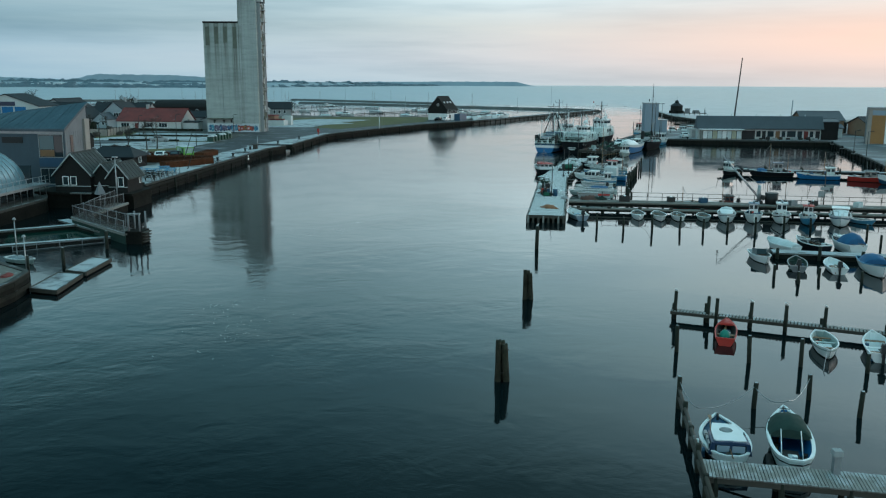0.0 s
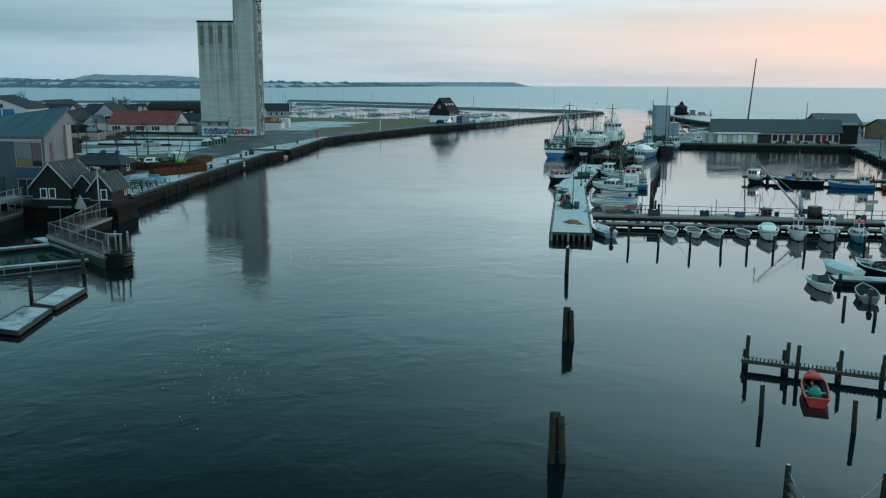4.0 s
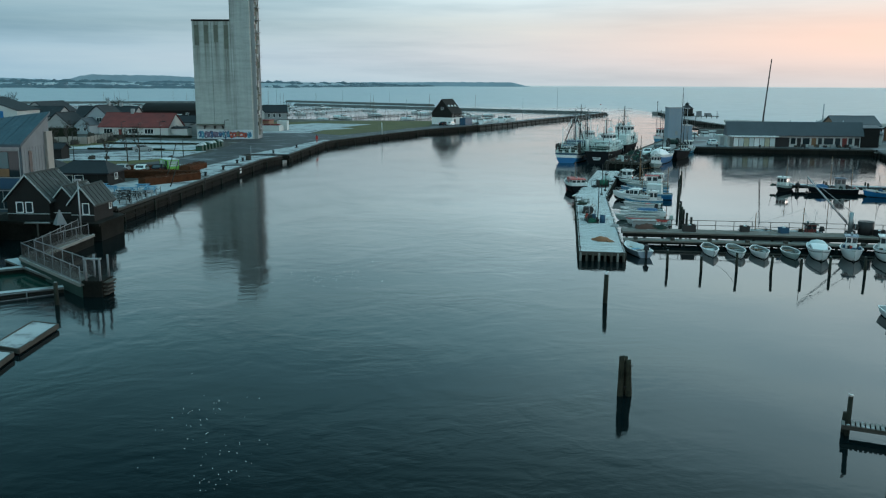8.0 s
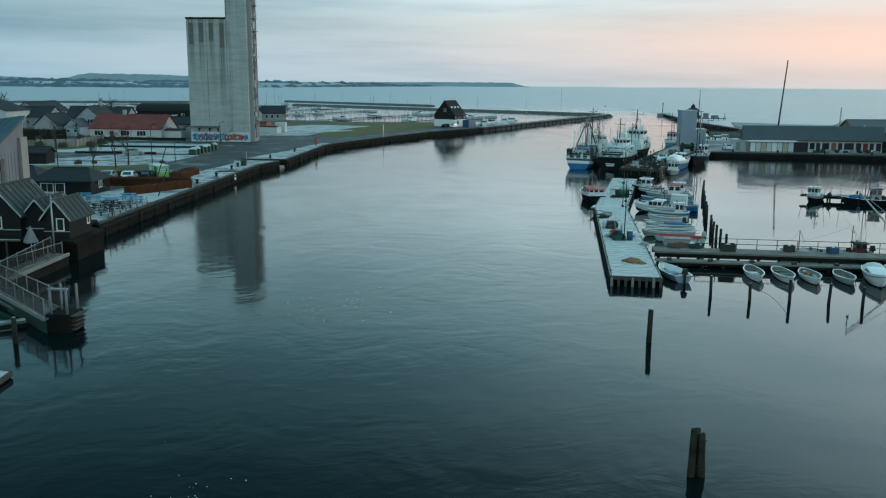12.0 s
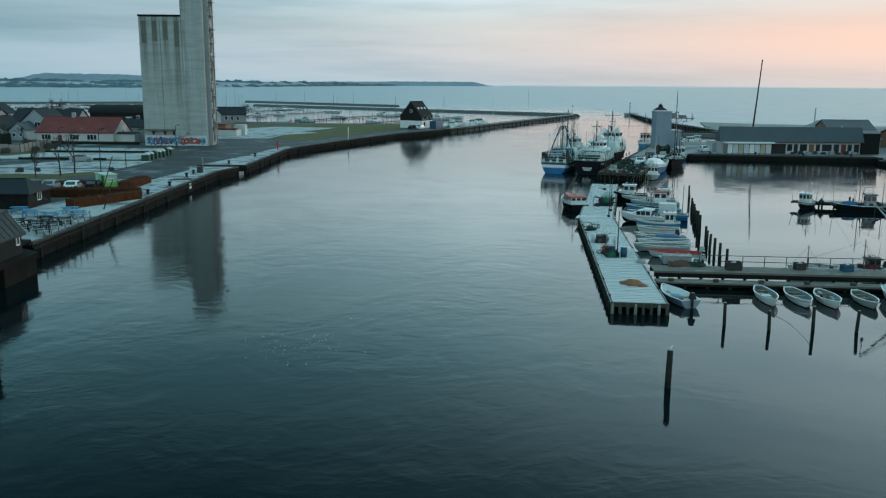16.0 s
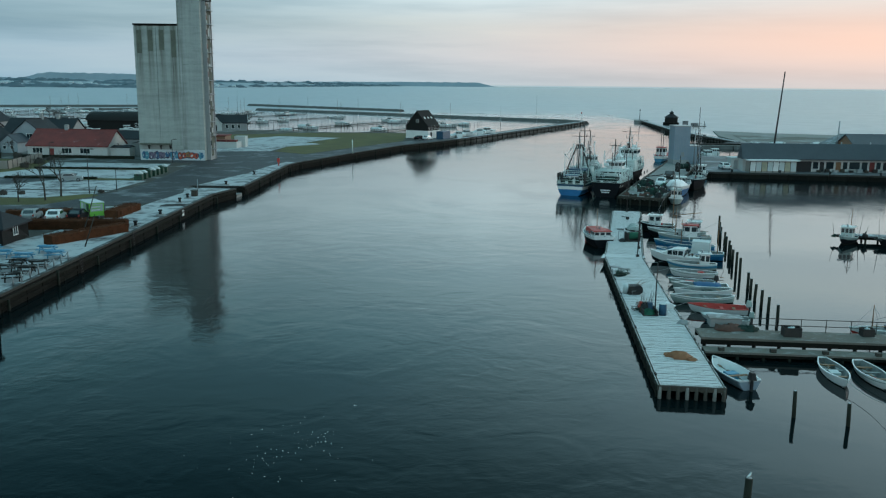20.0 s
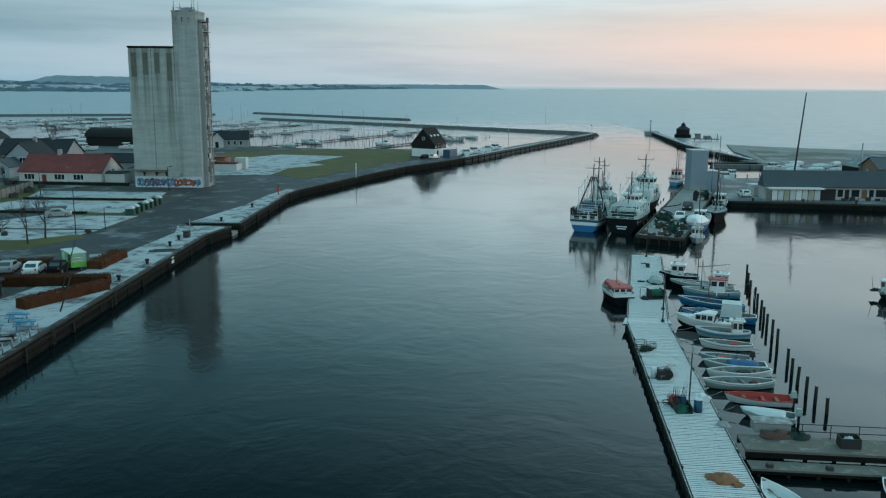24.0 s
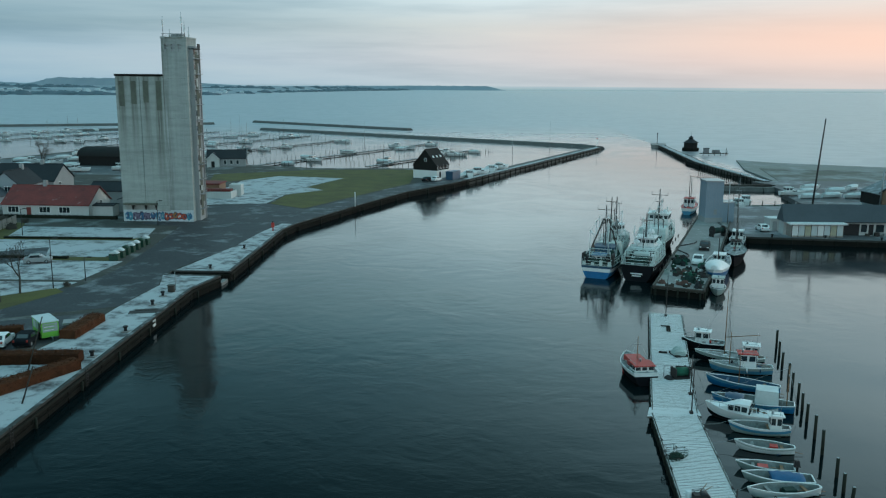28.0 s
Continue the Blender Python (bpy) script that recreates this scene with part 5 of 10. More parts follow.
part("roof", Shape().box(102.4, 185.8, 9.9, 125.2, 200.2, 10.2), M_STEEL, org)
gabled("brick_store", "grey-roofed red store beyond the yard", "shed", pose(106, 232, ZE, 0, 0, 0), 12, 10, 4, 2.4, M_BRICK, M_FELT)
gabled("small_shed", "small white shed in the yard", "shed", pose(103, 212, ZE, 0, 0, 0), 4, 4, 2.6, 0.8, M_WHITEWALL, M_FELT)
mast = thing("tall_mast", "tall slim steel mast leaning slightly", "mast")
part("pole", Shape().cyl((80.2, 228.4, ZE), (81.7, 228.4, 23.2), 0.24, 0.14, 10), M_RUST, mast)
part("foot", Shape().cyl((80.2, 228.4, ZE), (80.2, 228.4, ZE + 0.4), 0.6, 0.5, 10), M_CONC, mast)
mast2 = thing("short_mast", "short dark flue pipe above the shed roof", "flue")
part("pole", Shape().cyl((99.6, 236, ZE), (99.8, 236, 10.9), 0.24, 0.18, 8), M_STEEL, mast2)
pav = thing("mole_pavilion", "dark octagonal pavilion on the eastern mole", "pavilion")
part("deck", Shape().cyl((108.6, 440, -0.6), (108.6, 440, 1.5), 4.0, 4.0, 8, smooth=False), M_QUAYWALL, pav)
part("wall", Shape().cyl((108.6, 440, 1.5), (108.6, 440, 4.0), 3.2, 3.2, 8, smooth=False), M_BLACKWOOD, pav)
part("roof", Shape().cyl((108.6, 440, 4.0), (108.6, 440, 5.6), 3.7, 1.1, 8, smooth=False), M_SLATE, pav)
part("lantern", Shape().cyl((108.6, 440, 5.6), (108.6, 440, 6.3), 1.0, 1.0, 8, smooth=False), M_BLACKWOOD, pav)
part("lantern_roof", Shape().cyl((108.6, 440, 6.3), (108.6, 440, 7.2), 1.2, 0.08, 8, smooth=False), M_SLATE, pav)
part("flagpole", Shape().cyl((108.6, 440, 7.1), (108.6, 440, 9), 0.06, 0.04, 6), M_STEEL, pav)
bp = thing("bathing_pier", "small bathing pier behind the eastern mole", "pier")
part("deck", Shape().box(105.5, 411, 0.9, 117.5, 414.2, 1.15), M_TIMBER, bp)
for k in range(5):
    part("post", Shape().cyl((106.5 + k * 2.5, 411.2, -0.6), (106.5 + k * 2.5, 411.2, 1.9 + (k == 4) * 1.6), 0.12, 0.12, 6), M_PILE, bp)
part("changing_hut", Shape().box(107.2, 412.2, 1.15, 109.4, 414.0, 3.2), M_GREYBOARD, bp)
part("hut_roof", Shape().box(107.0, 412.0, 3.2, 109.6, 414.2, 3.35), M_SLATE, bp)
part("bench_screen", Shape().box(111.0, 413.6, 1.15, 114.4, 413.8, 2.5), M_GREYBOARD, bp)
part("ladder_frame", Shape().cyl((117.2, 411.6, 0.2), (117.2, 411.6, 2.4), 0.06, 0.06, 6).cyl((117.2, 412.4, 0.2), (117.2, 412.4, 2.4), 0.06, 0.06, 6).cyl((117.2, 411.6, 2.4), (117.2, 412.4, 2.4), 0.06, 0.06, 6), M_STEEL, bp)

# ---- boats ----
def hull_form(L, B, fb, b0, draft=0.25, rake=0.35, n=14, full=0.5, rounded=False):
    rows = []
    for k in range(n + 1):
        u = k / n
        f = b0 + (1 - b0) * math.sin(math.pi / 2 * min(u / 0.45, 1)) if u < 0.45 else max(0.0, 1 - ((u - 0.45) / 0.55) ** 2.3)
        if rounded and u < 0.45:
            f = b0 + (1 - b0) * math.sqrt(1 - (1 - u / 0.45) ** 2)
        w = max(0.015, B / 2 * f)
        sheer = fb * (1 + 0.10 * (1 - u) ** 2 + 0.42 * u ** 2.6)
        keel = -draft + (draft + 0.25 * fb) * max(0.0, (u - 0.72) / 0.28) ** 2.2 + (draft * 0.5) * max(0.0, (0.12 - u) / 0.12)
        rows.append((u, w, sheer, keel))

    def at(row, q):
        u, w, sheer, keel = row
        x = L * (u - 0.5) + rake * (q - 0.6) * max(0.0, (u - 0.6) / 0.4) ** 2
        return x, w * (q ** full if q > 0 else 0.0), keel + (sheer - keel) * q ** 1.25

    return rows, at


def boat(label, L, B, fb, m, hull=M_HULLW, top=None, b0=0.78, category="boat", group="", inner=M_INNER, decked=False, rim=None, thwarts=0, outboard=None,
         house=None, cabin=None, tarp=None, mast=None, screen=None, pulpit=False, box=None, stripe=None, name="dinghy", split=0.72, fenders=0, raked=0.35, full=0.4, rounded=False, rim_wide=0.055):
    ob = thing(name, label, category, m, group)
    rows, at = hull_form(L, B, fb, b0, 0.25 if L < 9 else 0.7, raked, 14, full, rounded)
    qs = [0, 0.12, 0.3, 0.5, split, 0.86, 1.0]
    cut = 4 if top else 6

    def skin(qlist):
        s = Shape()
        for sg in (1, -1):
            s.loft([[(x, sg * y, z) for x, y, z in (at(r, q) for q in qlist)] for r in rows])
        r0 = rows[0]
        left = [(x, y, z) for x, y, z in (at(r0, q) for q in qlist)]
        s.add(left + [(x, -y, z) for x, y, z in left[::-1]], [tuple(range(2 * len(left)))])
        return s

    part("hull", skin(qs[:cut + 1]), hull, ob)
    if top:
        part("upper_strake", skin(qs[cut:]), top, ob)
    if stripe:
        sm, q0, q1 = stripe if isinstance(stripe, tuple) else (stripe, 0.80, 0.88)
        s = Shape()
        for sg in (1, -1):
            s.loft([[(x, sg * (y + 0.014), z) for x, y, z in (at(r, q) for q in (q0, (q0 + q1) / 2, q1))] for r in rows])
        x, y, z = at(rows[0], q0)
        x1, y1, z1 = at(rows[0], q1)
        s.add([(x - 0.014, y, z), (x - 0.014, -y, z), (x1 - 0.014, -y1, z1), (x1 - 0.014, y1, z1)], [(0, 1, 2, 3)])
        part("stripe", s, sm, ob)
    s = Shape()
    for sg in (1, -1):
        lines = []
        for r in rows:
            qq = [(max(0.0, zz - r[3]) / (r[2] - r[3])) ** 0.8 for zz in (-0.05, 0.04 + 0.05 * fb)]
            lines.append([(x, sg * (y + 0.008), z) for x, y, z in (at(r, q) for q in qq)])
        s.loft(lines)
    part("boot_top", s, M_PILE, ob)
    s = Shape()
    for sg in (1, -1):
        rings = []
        for r in rows:
            x, y, z = at(r, 1.0)
            i = max(0.0, y - rim_wide)
            rings.append([(x, sg * (y + 0.025), z - 0.05), (x, sg * (y + 0.025), z + 0.02), (x, sg * i, z + 0.02), (x, sg * i, z - 0.05)])
        s.loft(rings, closed=True, smooth=False, cap0=True, cap1=True)
    x, y, z = at(rows[0], 1.0)
    s.box(x - 0.03, -y, z - 0.06, x + 0.06, y, z + 0.03)
    part("gunwale", s, rim or M_HULLW, ob)
    s = Shape()
    if decked:
        s.loft([[(x, sg * y * 0.97, z - 0.12 + (0.06 if sg == 0 else 0)) for sg in (-1, 0, 1) for x, y, z in (at(r, 1.0),)] for r in rows], smooth=False)
        part("deck", s, inner, ob)
    else:
        fl = 0.02
        rings = []
        for r in rows[:-1]:
            x, y, z = at(r, 1.0)
            f = min(fl + 0.5 * max(0.0, r[0] - 0.7) * fb * 3, z - 0.15)
            q = (max(0.02, f - r[3]) / (r[2] - r[3])) ** 0.8
            half = [(px + 0.04, max(0.0, py - 0.05) * 0.97, pz) for px, py, pz in (at(r, 1 - (1 - q) * j / 3) for j in range(4))]
            half[0] = (half[0][0], half[0][1], z - 0.02)
            rings.append([(px, -py, pz) for px, py, pz in half] + half[::-1])
        s.loft(rings, smooth=False, cap0=True, cap1=True)
        part("inside", s, inner, ob)
    for k in range(thwarts):
        u = 0.22 + 0.5 * k / max(1, thwarts - 1) if thwarts > 1 else 0.4
        r = rows[int(u * 14)]
        x, y, z = at(r, 1.0)
        part("thwart", Shape().box(x - 0.13, -y * 0.84, z - 0.22, x + 0.13, y * 0.84, z - 0.17), inner if k % 2 else M_WOODTRIM, ob)
    if outboard:
        x, y, z = at(rows[0], 1.0)
        motor = part("outboard_motor", Shape().box(x - 0.42, -0.2, z + 0.12, x + 0.1, 0.2, z + 0.62, taper=0.35), outboard, ob)
        part("leg", Shape().box(x - 0.28, -0.07, -0.5, x - 0.1, 0.07, z + 0.15), M_BLACK, motor)
        part("bracket", Shape().box(x - 0.12, -0.12, z - 0.2, x + 0.06, 0.12, z + 0.14), M_STEEL, motor)
    if house:
        hx, hl, hw, hh, hm, rm = house
        z0 = fb * 0.75 if decked else 0.1
        w = part("wheelhouse", Shape().box(hx - hl / 2, -hw / 2, z0, hx + hl / 2, hw / 2, z0 + hh, taper=0.06), hm, ob)
        w_house, z0h = w, z0
        part("roof", Shape().box(hx - hl / 2 - 0.18, -hw / 2 - 0.1, z0 + hh, hx + hl / 2 + 0.22, hw / 2 + 0.1, z0 + hh + 0.1), rm, w)
        wz0, wz1 = z0 + hh * 0.55, z0 + hh * 0.9
        n = 3 if hw > 1.3 else 2
        for k in range(n):
            y0 = -hw / 2 + hw * (k + 0.14) / n
            part("window", Shape().box(hx + hl / 2 - 0.06, y0, wz0, hx + hl / 2 + 0.02, y0 + hw * 0.72 / n, wz1), M_GLASS, w)
            part("window", Shape().box(hx - hl / 2 - 0.02, y0, wz0, hx - hl / 2 + 0.06, y0 + hw * 0.72 / n, wz1), M_GLASS, w)
        for sg in (-1, 1):
            for k in range(2):
                x0 = hx - hl / 2 + hl * (k + 0.15) / 2
                part("window", Shape().box(x0, sg * hw / 2 - 0.035, wz0, x0 + hl * 0.36, sg * hw / 2 + 0.015, wz1), M_GLASS, w)
    if cabin:
        cx, cl, cw, ch, cm = cabin
        z0 = fb * 0.8
        s = Shape()
        rings = []
        for k in range(7):
            u = k / 6
            x = cx - cl / 2 + cl * u
            ww, hh = cw / 2 * (1 - 0.45 * u ** 2.5), ch * (1 - 0.75 * max(0, u - 0.35) / 0.65)
            rings.append([(x, -ww, z0), (x, -ww * 0.88, z0 + hh), (x, 0, z0 + hh * 1.12), (x, ww * 0.88, z0 + hh), (x, ww, z0)])
        s.loft(rings, smooth=False, cap0=True, cap1=True)
        c = part("cabin", s, cm, ob)
        for sg in (-1, 1):
            for k in range(3):
                x0 = cx - cl / 2 + cl * (0.06 + 0.2 * k)
                part("window", Shape().box(x0, sg * cw * 0.44 - 0.03, z0 + ch * 0.35, x0 + cl * 0.16, sg * cw * 0.48 + 0.02, z0 + ch * 0.8), M_GLASS, c)
        part("window", Shape().box(cx - cl / 2 - 0.03, -cw * 0.36, z0 + ch * 0.3, cx - cl / 2 + 0.02, -cw * 0.04, z0 + ch * 0.85).box(cx - cl / 2 - 0.03, cw * 0.04, z0 + ch * 0.3, cx - cl / 2 + 0.02, cw * 0.36, z0 + ch * 0.85), M_GLASS, c)
    if tarp:
        x0, x1, hh, tm = tarp
        rings = []
        for k in range(9):
            u = k / 8
            x = x0 + (x1 - x0) * u
            r = rows[min(13, max(0, int((x / L + 0.5) * 14)))]
            _, y, z = at(r, 1.0)
            e = math.sin(math.pi * (0.12 + 0.76 * u)) ** 0.6
            sag = 0.05 * math.sin(k * 2.3)
            rings.append([(x, -y - 0.03, z - 0.06), (x, -y * 0.6, z + hh * 0.75 * e + sag), (x, 0, z + hh * e), (x, y * 0.6, z + hh * 0.75 * e - sag), (x, y + 0.03, z - 0.06)])
        part("cover", Shape().loft(rings, smooth=True, cap0=True, cap1=True), tm, ob)
    if screen:
        sx, sm = screen
        r = rows[min(13, max(0, int((sx / L + 0.5) * 14)))]
        _, y, z = at(r, 1.0)
        part("windscreen", Shape().loft([[(sx - 0.5, -y * 0.9, z), (sx, -y * 0.55, z), (sx, y * 0.55, z), (sx - 0.5, y * 0.9, z)], [(sx - 0.65, -y * 0.84, z + 0.45), (sx - 0.2, -y * 0.5, z + 0.48), (sx - 0.2, y * 0.5, z + 0.48), (sx - 0.65, y * 0.84, z + 0.45)]], smooth=False), sm, ob)
    if mast:
        for mx, mh, boom in mast:
            p = part("mast", Shape().cyl((mx, 0, 0.2), (mx, 0, mh), 0.06 if L < 9 else 0.1, 0.035 if L < 9 else 0.06, 7), M_WOODTRIM if L < 9 else M_RUST, ob)
            if boom:
                part("boom", Shape().cyl((mx, 0, mh * 0.35), (mx - boom, 0, mh * 0.42), 0.05, 0.04, 6), M_WOODTRIM, p)
            for sg in (-1, 1):
                part("stay", Shape().cyl((mx, 0, mh * 0.96), (mx - L * 0.12, sg * B * 0.45, fb), 0.012, 0.012, 4), M_STEEL, p)
            part("forestay", Shape().cyl((mx, 0, mh * 0.96), (L * 0.48, 0, fb * 1.4), 0.012, 0.012, 4), M_STEEL, p)
            if mh > 3.0:
                part("spreader", Shape().box(mx - 0.03, -0.45, mh * 0.8, mx + 0.03, 0.45, mh * 0.8 + 0.05), M_STEEL, p)
    if pulpit:
        s = Shape()
        pts = []
        for sg in (-1, 1):
            row = [at(r, 1.0) for r in rows[7:14]]
            row = [Vector((x - 0.05, sg * max(0.05, y - 0.06), z)) for x, y, z in row]
            for a, b in zip(row, row[1:]):
                s.cyl(a + Vector((0, 0, 0.5)), b + Vector((0, 0, 0.5)), 0.02, 0.02, 5)
            for a in row[::2]:
                s.cyl(a, a + Vector((0, 0, 0.5)), 0.018, 0.018, 5)
        part("pulpit_rail", s, M_STEEL, ob)
    if box:
        bx, bl, bw, bh2, bm2 = box
        part("engine_box", Shape().box(bx - bl / 2, -bw / 2, 0.05, bx + bl / 2, bw / 2, 0.05 + bh2, taper=0.1), bm2, ob)
    rnd = random.Random(int(L * 131 + B * 57) + len(label))
    if group != "marina boats":
        for k in range(rnd.randint(8, 13)):
            r = rows[rnd.randint(1, 9)]
            x, y, z = at(r, 1.0)
            z = z - 0.08 if decked else 0.04
            px, py, w = x + rnd.uniform(-0.1, 0.1), rnd.uniform(-0.7, 0.7) * y, rnd.uniform(0.10, 0.27)
            kind = rnd.random()
            if kind < 0.35:
                part("rope_coil", Shape().lump(px, py, z, w, w * 1.2, 0.1, k, 9, 0.5), rnd.choice((M_TARPD, M_TIMBER, M_HULLDB, M_BLACK, M_NETB)), ob)
            elif kind < 0.6:
                part("deck_box", Shape().box(px - w, py - w * 0.7, z, px + w, py + w * 0.7, z + rnd.uniform(0.12, 0.35), taper=0.08), rnd.choice((M_GREYWALL, M_TIMBER, M_HULLDB, M_TARP, M_RUST, M_BLACK)), ob)
            elif kind < 0.8:
                part("bucket", Shape().cyl((px, py, z), (px, py, z + 0.28), 0.10, 0.13, 8), rnd.choice((M_BLACK, M_HULLDB, M_GREYWALL, M_RED)), ob)
            else:
                part("oar", Shape().cyl((px - 0.9, py, z + 0.1), (px + 0.9, py * 0.6, z + 0.3), 0.025, 0.025, 5).box(px + 0.8, py * 0.6 - 0.07, z + 0.28, px + 1.2, py * 0.6 + 0.07, z + 0.31), M_WOODTRIM, ob)
    if house:
        part("aerial", Shape().cyl((hx - hl * 0.3, hw * 0.3, z0h + hh), (hx - hl * 0.4, hw * 0.3, z0h + hh + 1.5), 0.02, 0.012, 5), M_STEEL, w_house)
        for sg in (-1, 1):
            part("roof_rail", Shape().cyl((hx - hl * 0.45, sg * hw * 0.48, z0h + hh + 0.1), (hx - hl * 0.45, sg * hw * 0.48, z0h + hh + 0.25), 0.02, 0.02, 5).cyl((hx - hl * 0.45, sg * hw * 0.48, z0h + hh + 0.25), (hx + hl * 0.45, sg * hw * 0.48, z0h + hh + 0.25), 0.02, 0.02, 5).cyl((hx + hl * 0.45, sg * hw * 0.48, z0h + hh + 0.25), (hx + hl * 0.45, sg * hw * 0.48, z0h + hh + 0.1), 0.02, 0.02, 5), M_STEEL, w_house)
        part("searchlight", Shape().cyl((hx + hl * 0.3, 0, z0h + hh + 0.1), (hx + hl * 0.3, 0, z0h + hh + 0.4), 0.1, 0.12, 8), M_STEEL, w_house)
    for k in range(fenders):
        r = rows[3 + 3 * k]
        x, y, z = at(r, 1.0)
        part("fender", Shape().cyl((x, y + 0.12, z - 0.45), (x, y + 0.12, z - 0.05), 0.09, 0.07, 7), M_HULLW if k % 2 else M_HULLDB, ob)
    return ob


def berth(bow, stern, dz=0.0):
    """The pose of a boat between two places, and its length."""
    d = Vector(bow) - Vector(stern)
    c = (Vector(bow) + Vector(stern)) / 2
    return pose(c.x, c.y, dz, 0, 0, math.degrees(math.atan2(d.y, d.x))), d.length

# ---- jetties, piers and piles ----
ZJ = 0.86
J1A, J1B, J2A, J2B = (14.15, 62.9), (18.15, 104.6), (18.3, 105.2), (25.7, 139.9)
jetty = thing("timber_jetty", "long timber jetty with frosted transverse boards", "jetty", kind="structure")
for a, b, half in ((J1A, J1B, 2.1), (J2A, J2B, 2.08)):
    n = (Vector(b) - Vector(a)).length
    for off in (-half + 0.1, -0.7, 0.7, half - 0.1):
        part("stringer", Shape().prism(strip(a, b, 0.11 - off, 0.11 + off), ZJ - 0.42, ZJ - 0.08), M_TIMBER, jetty)
    for off in (-half + 0.08, half - 0.08):
        part("kerb_beam", Shape().prism(strip(a, b, 0.05 - off, 0.05 + off), ZJ - 0.2, ZJ + 0.015), M_TIMBER, jetty)
    for off in (-half, half):
        k = 0.3
        while k < n:
            x, y = along(a, b, k, off)
            part("pile", Shape().cyl((x, y, -0.8), (x, y, ZJ - 0.05), 0.16, 0.14, 7), M_PILE, jetty)
            k += 1.9
        part("fender_board", Shape().prism(strip(a, b, 0.05 - off * 1.03, 0.05 + off * 1.03), 0.12, 0.5), M_QUAYWALL, jetty)
for k in range(8):
    x, y = along(J1A, J1B, 0.05, -2.0 + k * 0.57)
    part("end_pile", Shape().cyl((x, y - 0.12, -0.8), (x, y - 0.12, ZJ - 0.05), 0.13, 0.12, 7), M_TIMBER if k % 3 else M_PLANKG, jetty)
part("end_beam", Shape().prism([along(J1A, J1B, -0.14, -2.15), along(J1A, J1B, 0.05, -2.15), along(J1A, J1B, 0.05, 2.15), along(J1A, J1B, -0.14, 2.15)], ZJ - 0.3, ZJ + 0.02), M_TIMBER, jetty)
part("corner_plate", Shape().prism([(15.5, 103.9), (16.2, 106.2), (20.6, 105.8), (20.5, 104.2)], ZJ - 0.2, ZJ - 0.004), M_PLANK, jetty)

# the mole with the trawlers
mole = thing("fishing_mole", "asphalted fishing mole with concrete edge and fenders", "mole", kind="structure")
MO = [(27.2, 153.9), (33.7, 150.9), (42.0, 172.5), (59.6, 221.0), (53.2, 224.5)]
part("core", Shape().prism(MO, -2, 1.05), M_QUAYWALL, mole)
part("surface", Shape().prism(MO, 0.9, 1.212), M_CONC, mole)
for a, b in ((MO[0], MO[4]), (MO[1], MO[2]), (MO[2], MO[3]), (MO[0], MO[1])):
    part("edge_beam", Shape().prism(strip(a, b, 0.16, 0.16), 1.0, 1.42), M_TIMBER, mole)
for a, b, sg in ((MO[0], MO[4], -1), (MO[1], MO[2], 1), (MO[2], MO[3], 1), (MO[0], MO[1], 1)):
    n = (Vector(b) - Vector(a)).length
    k = 0.4
    while k < n:
        x, y = along(a, b, k, sg * 0.25)
        part("pile", Shape().cyl((x, y, -0.8), (x, y, 1.15), 0.15, 0.14, 7), M_PILE, mole)
        k += 1.6 if n < 10 else 2.6

# pier across, in two levels
CA, CB = (17.6, 72.6), (62.0, 68.6)
cross = thing("cross_pier", "low pier with snowy deck, steel railing and lower walkway", "pier", kind="structure")
part("lower_walk", Shape().prism(strip(CA, CB, 0.0, 1.3), 0.42, 0.56), M_PIERDECK, cross)
part("upper_deck", Shape().prism(strip(CA, CB, 2.9, -0.35), 0.98, 1.14), M_PIERDECK, cross)
part("deck_beam", Shape().prism(strip(CA, CB, 0.5, -0.3), 0.62, 0.98), M_QUAYWALL, cross)
part("deck_beam", Shape().prism(strip(CA, CB, 2.85, -2.6), 0.62, 0.98), M_QUAYWALL, cross)
part("walk_beam", Shape().prism(strip(CA, CB, -1.1, 1.3), 0.2, 0.42), M_QUAYWALL, cross)
for k in range(24):
    x, y = along(CA, CB, 0.5 + k * 1.85, 1.15)
    part("pile", Shape().cyl((x, y, -0.8), (x, y, 0.42), 0.14, 0.13, 7), M_PILE, cross)
    x, y = along(CA, CB, 0.5 + k * 1.85, -1.6)
    part("pile", Shape().cyl((x, y, -0.8), (x, y, 1.0), 0.15, 0.14, 7), M_PILE, cross)
    if k % 2 == 0:
        x, y = along(CA, CB, 1.2 + k * 1.85, 0.95)
        part("mooring_block", Shape().box(x - 0.2, y - 0.16, 0.55, x + 0.2, y + 0.16, 0.82), M_TIMBER, cross)
    if k > 1:
        x, y = along(CA, CB, 0.5 + k * 1.85, -2.7)
        part("rail_post", Shape().cyl((x, y, 1.1), (x, y, 2.15), 0.035, 0.035, 6), M_RUST, cross)
for z in (1.62, 2.13):
    a, b = along(CA, CB, 4, -2.7), along(CA, CB, 43, -2.7)
    part("rail", Shape().cyl((*a, z), (*b, z), 0.03, 0.03, 6), M_RUST, cross)

# pontoon with boats on both sides
p2 = thing("floating_pontoon", "narrow snowy pontoon on dark floats", "pontoon", kind="structure")
PA, PB = (33.7, 45.0), (60, 40.6)
part("deck", Shape().prism(strip(PA, PB, 0.85, 0.85), 0.4, 0.55), M_SNOW, p2)
part("float", Shape().prism(strip(PA, PB, 0.8, 0.8), -0.2, 0.4), M_QUAYWALL, p2)
for k in range(6):
    x, y = along(PA, PB, 0.3 + k * 3.6, 0.95)
    part("pile", Shape().cyl((x, y, -0.8), (x + 0.05, y, 1.0 + 0.3 * (k % 2)), 0.17, 0.15, 8), M_PILE, p2)

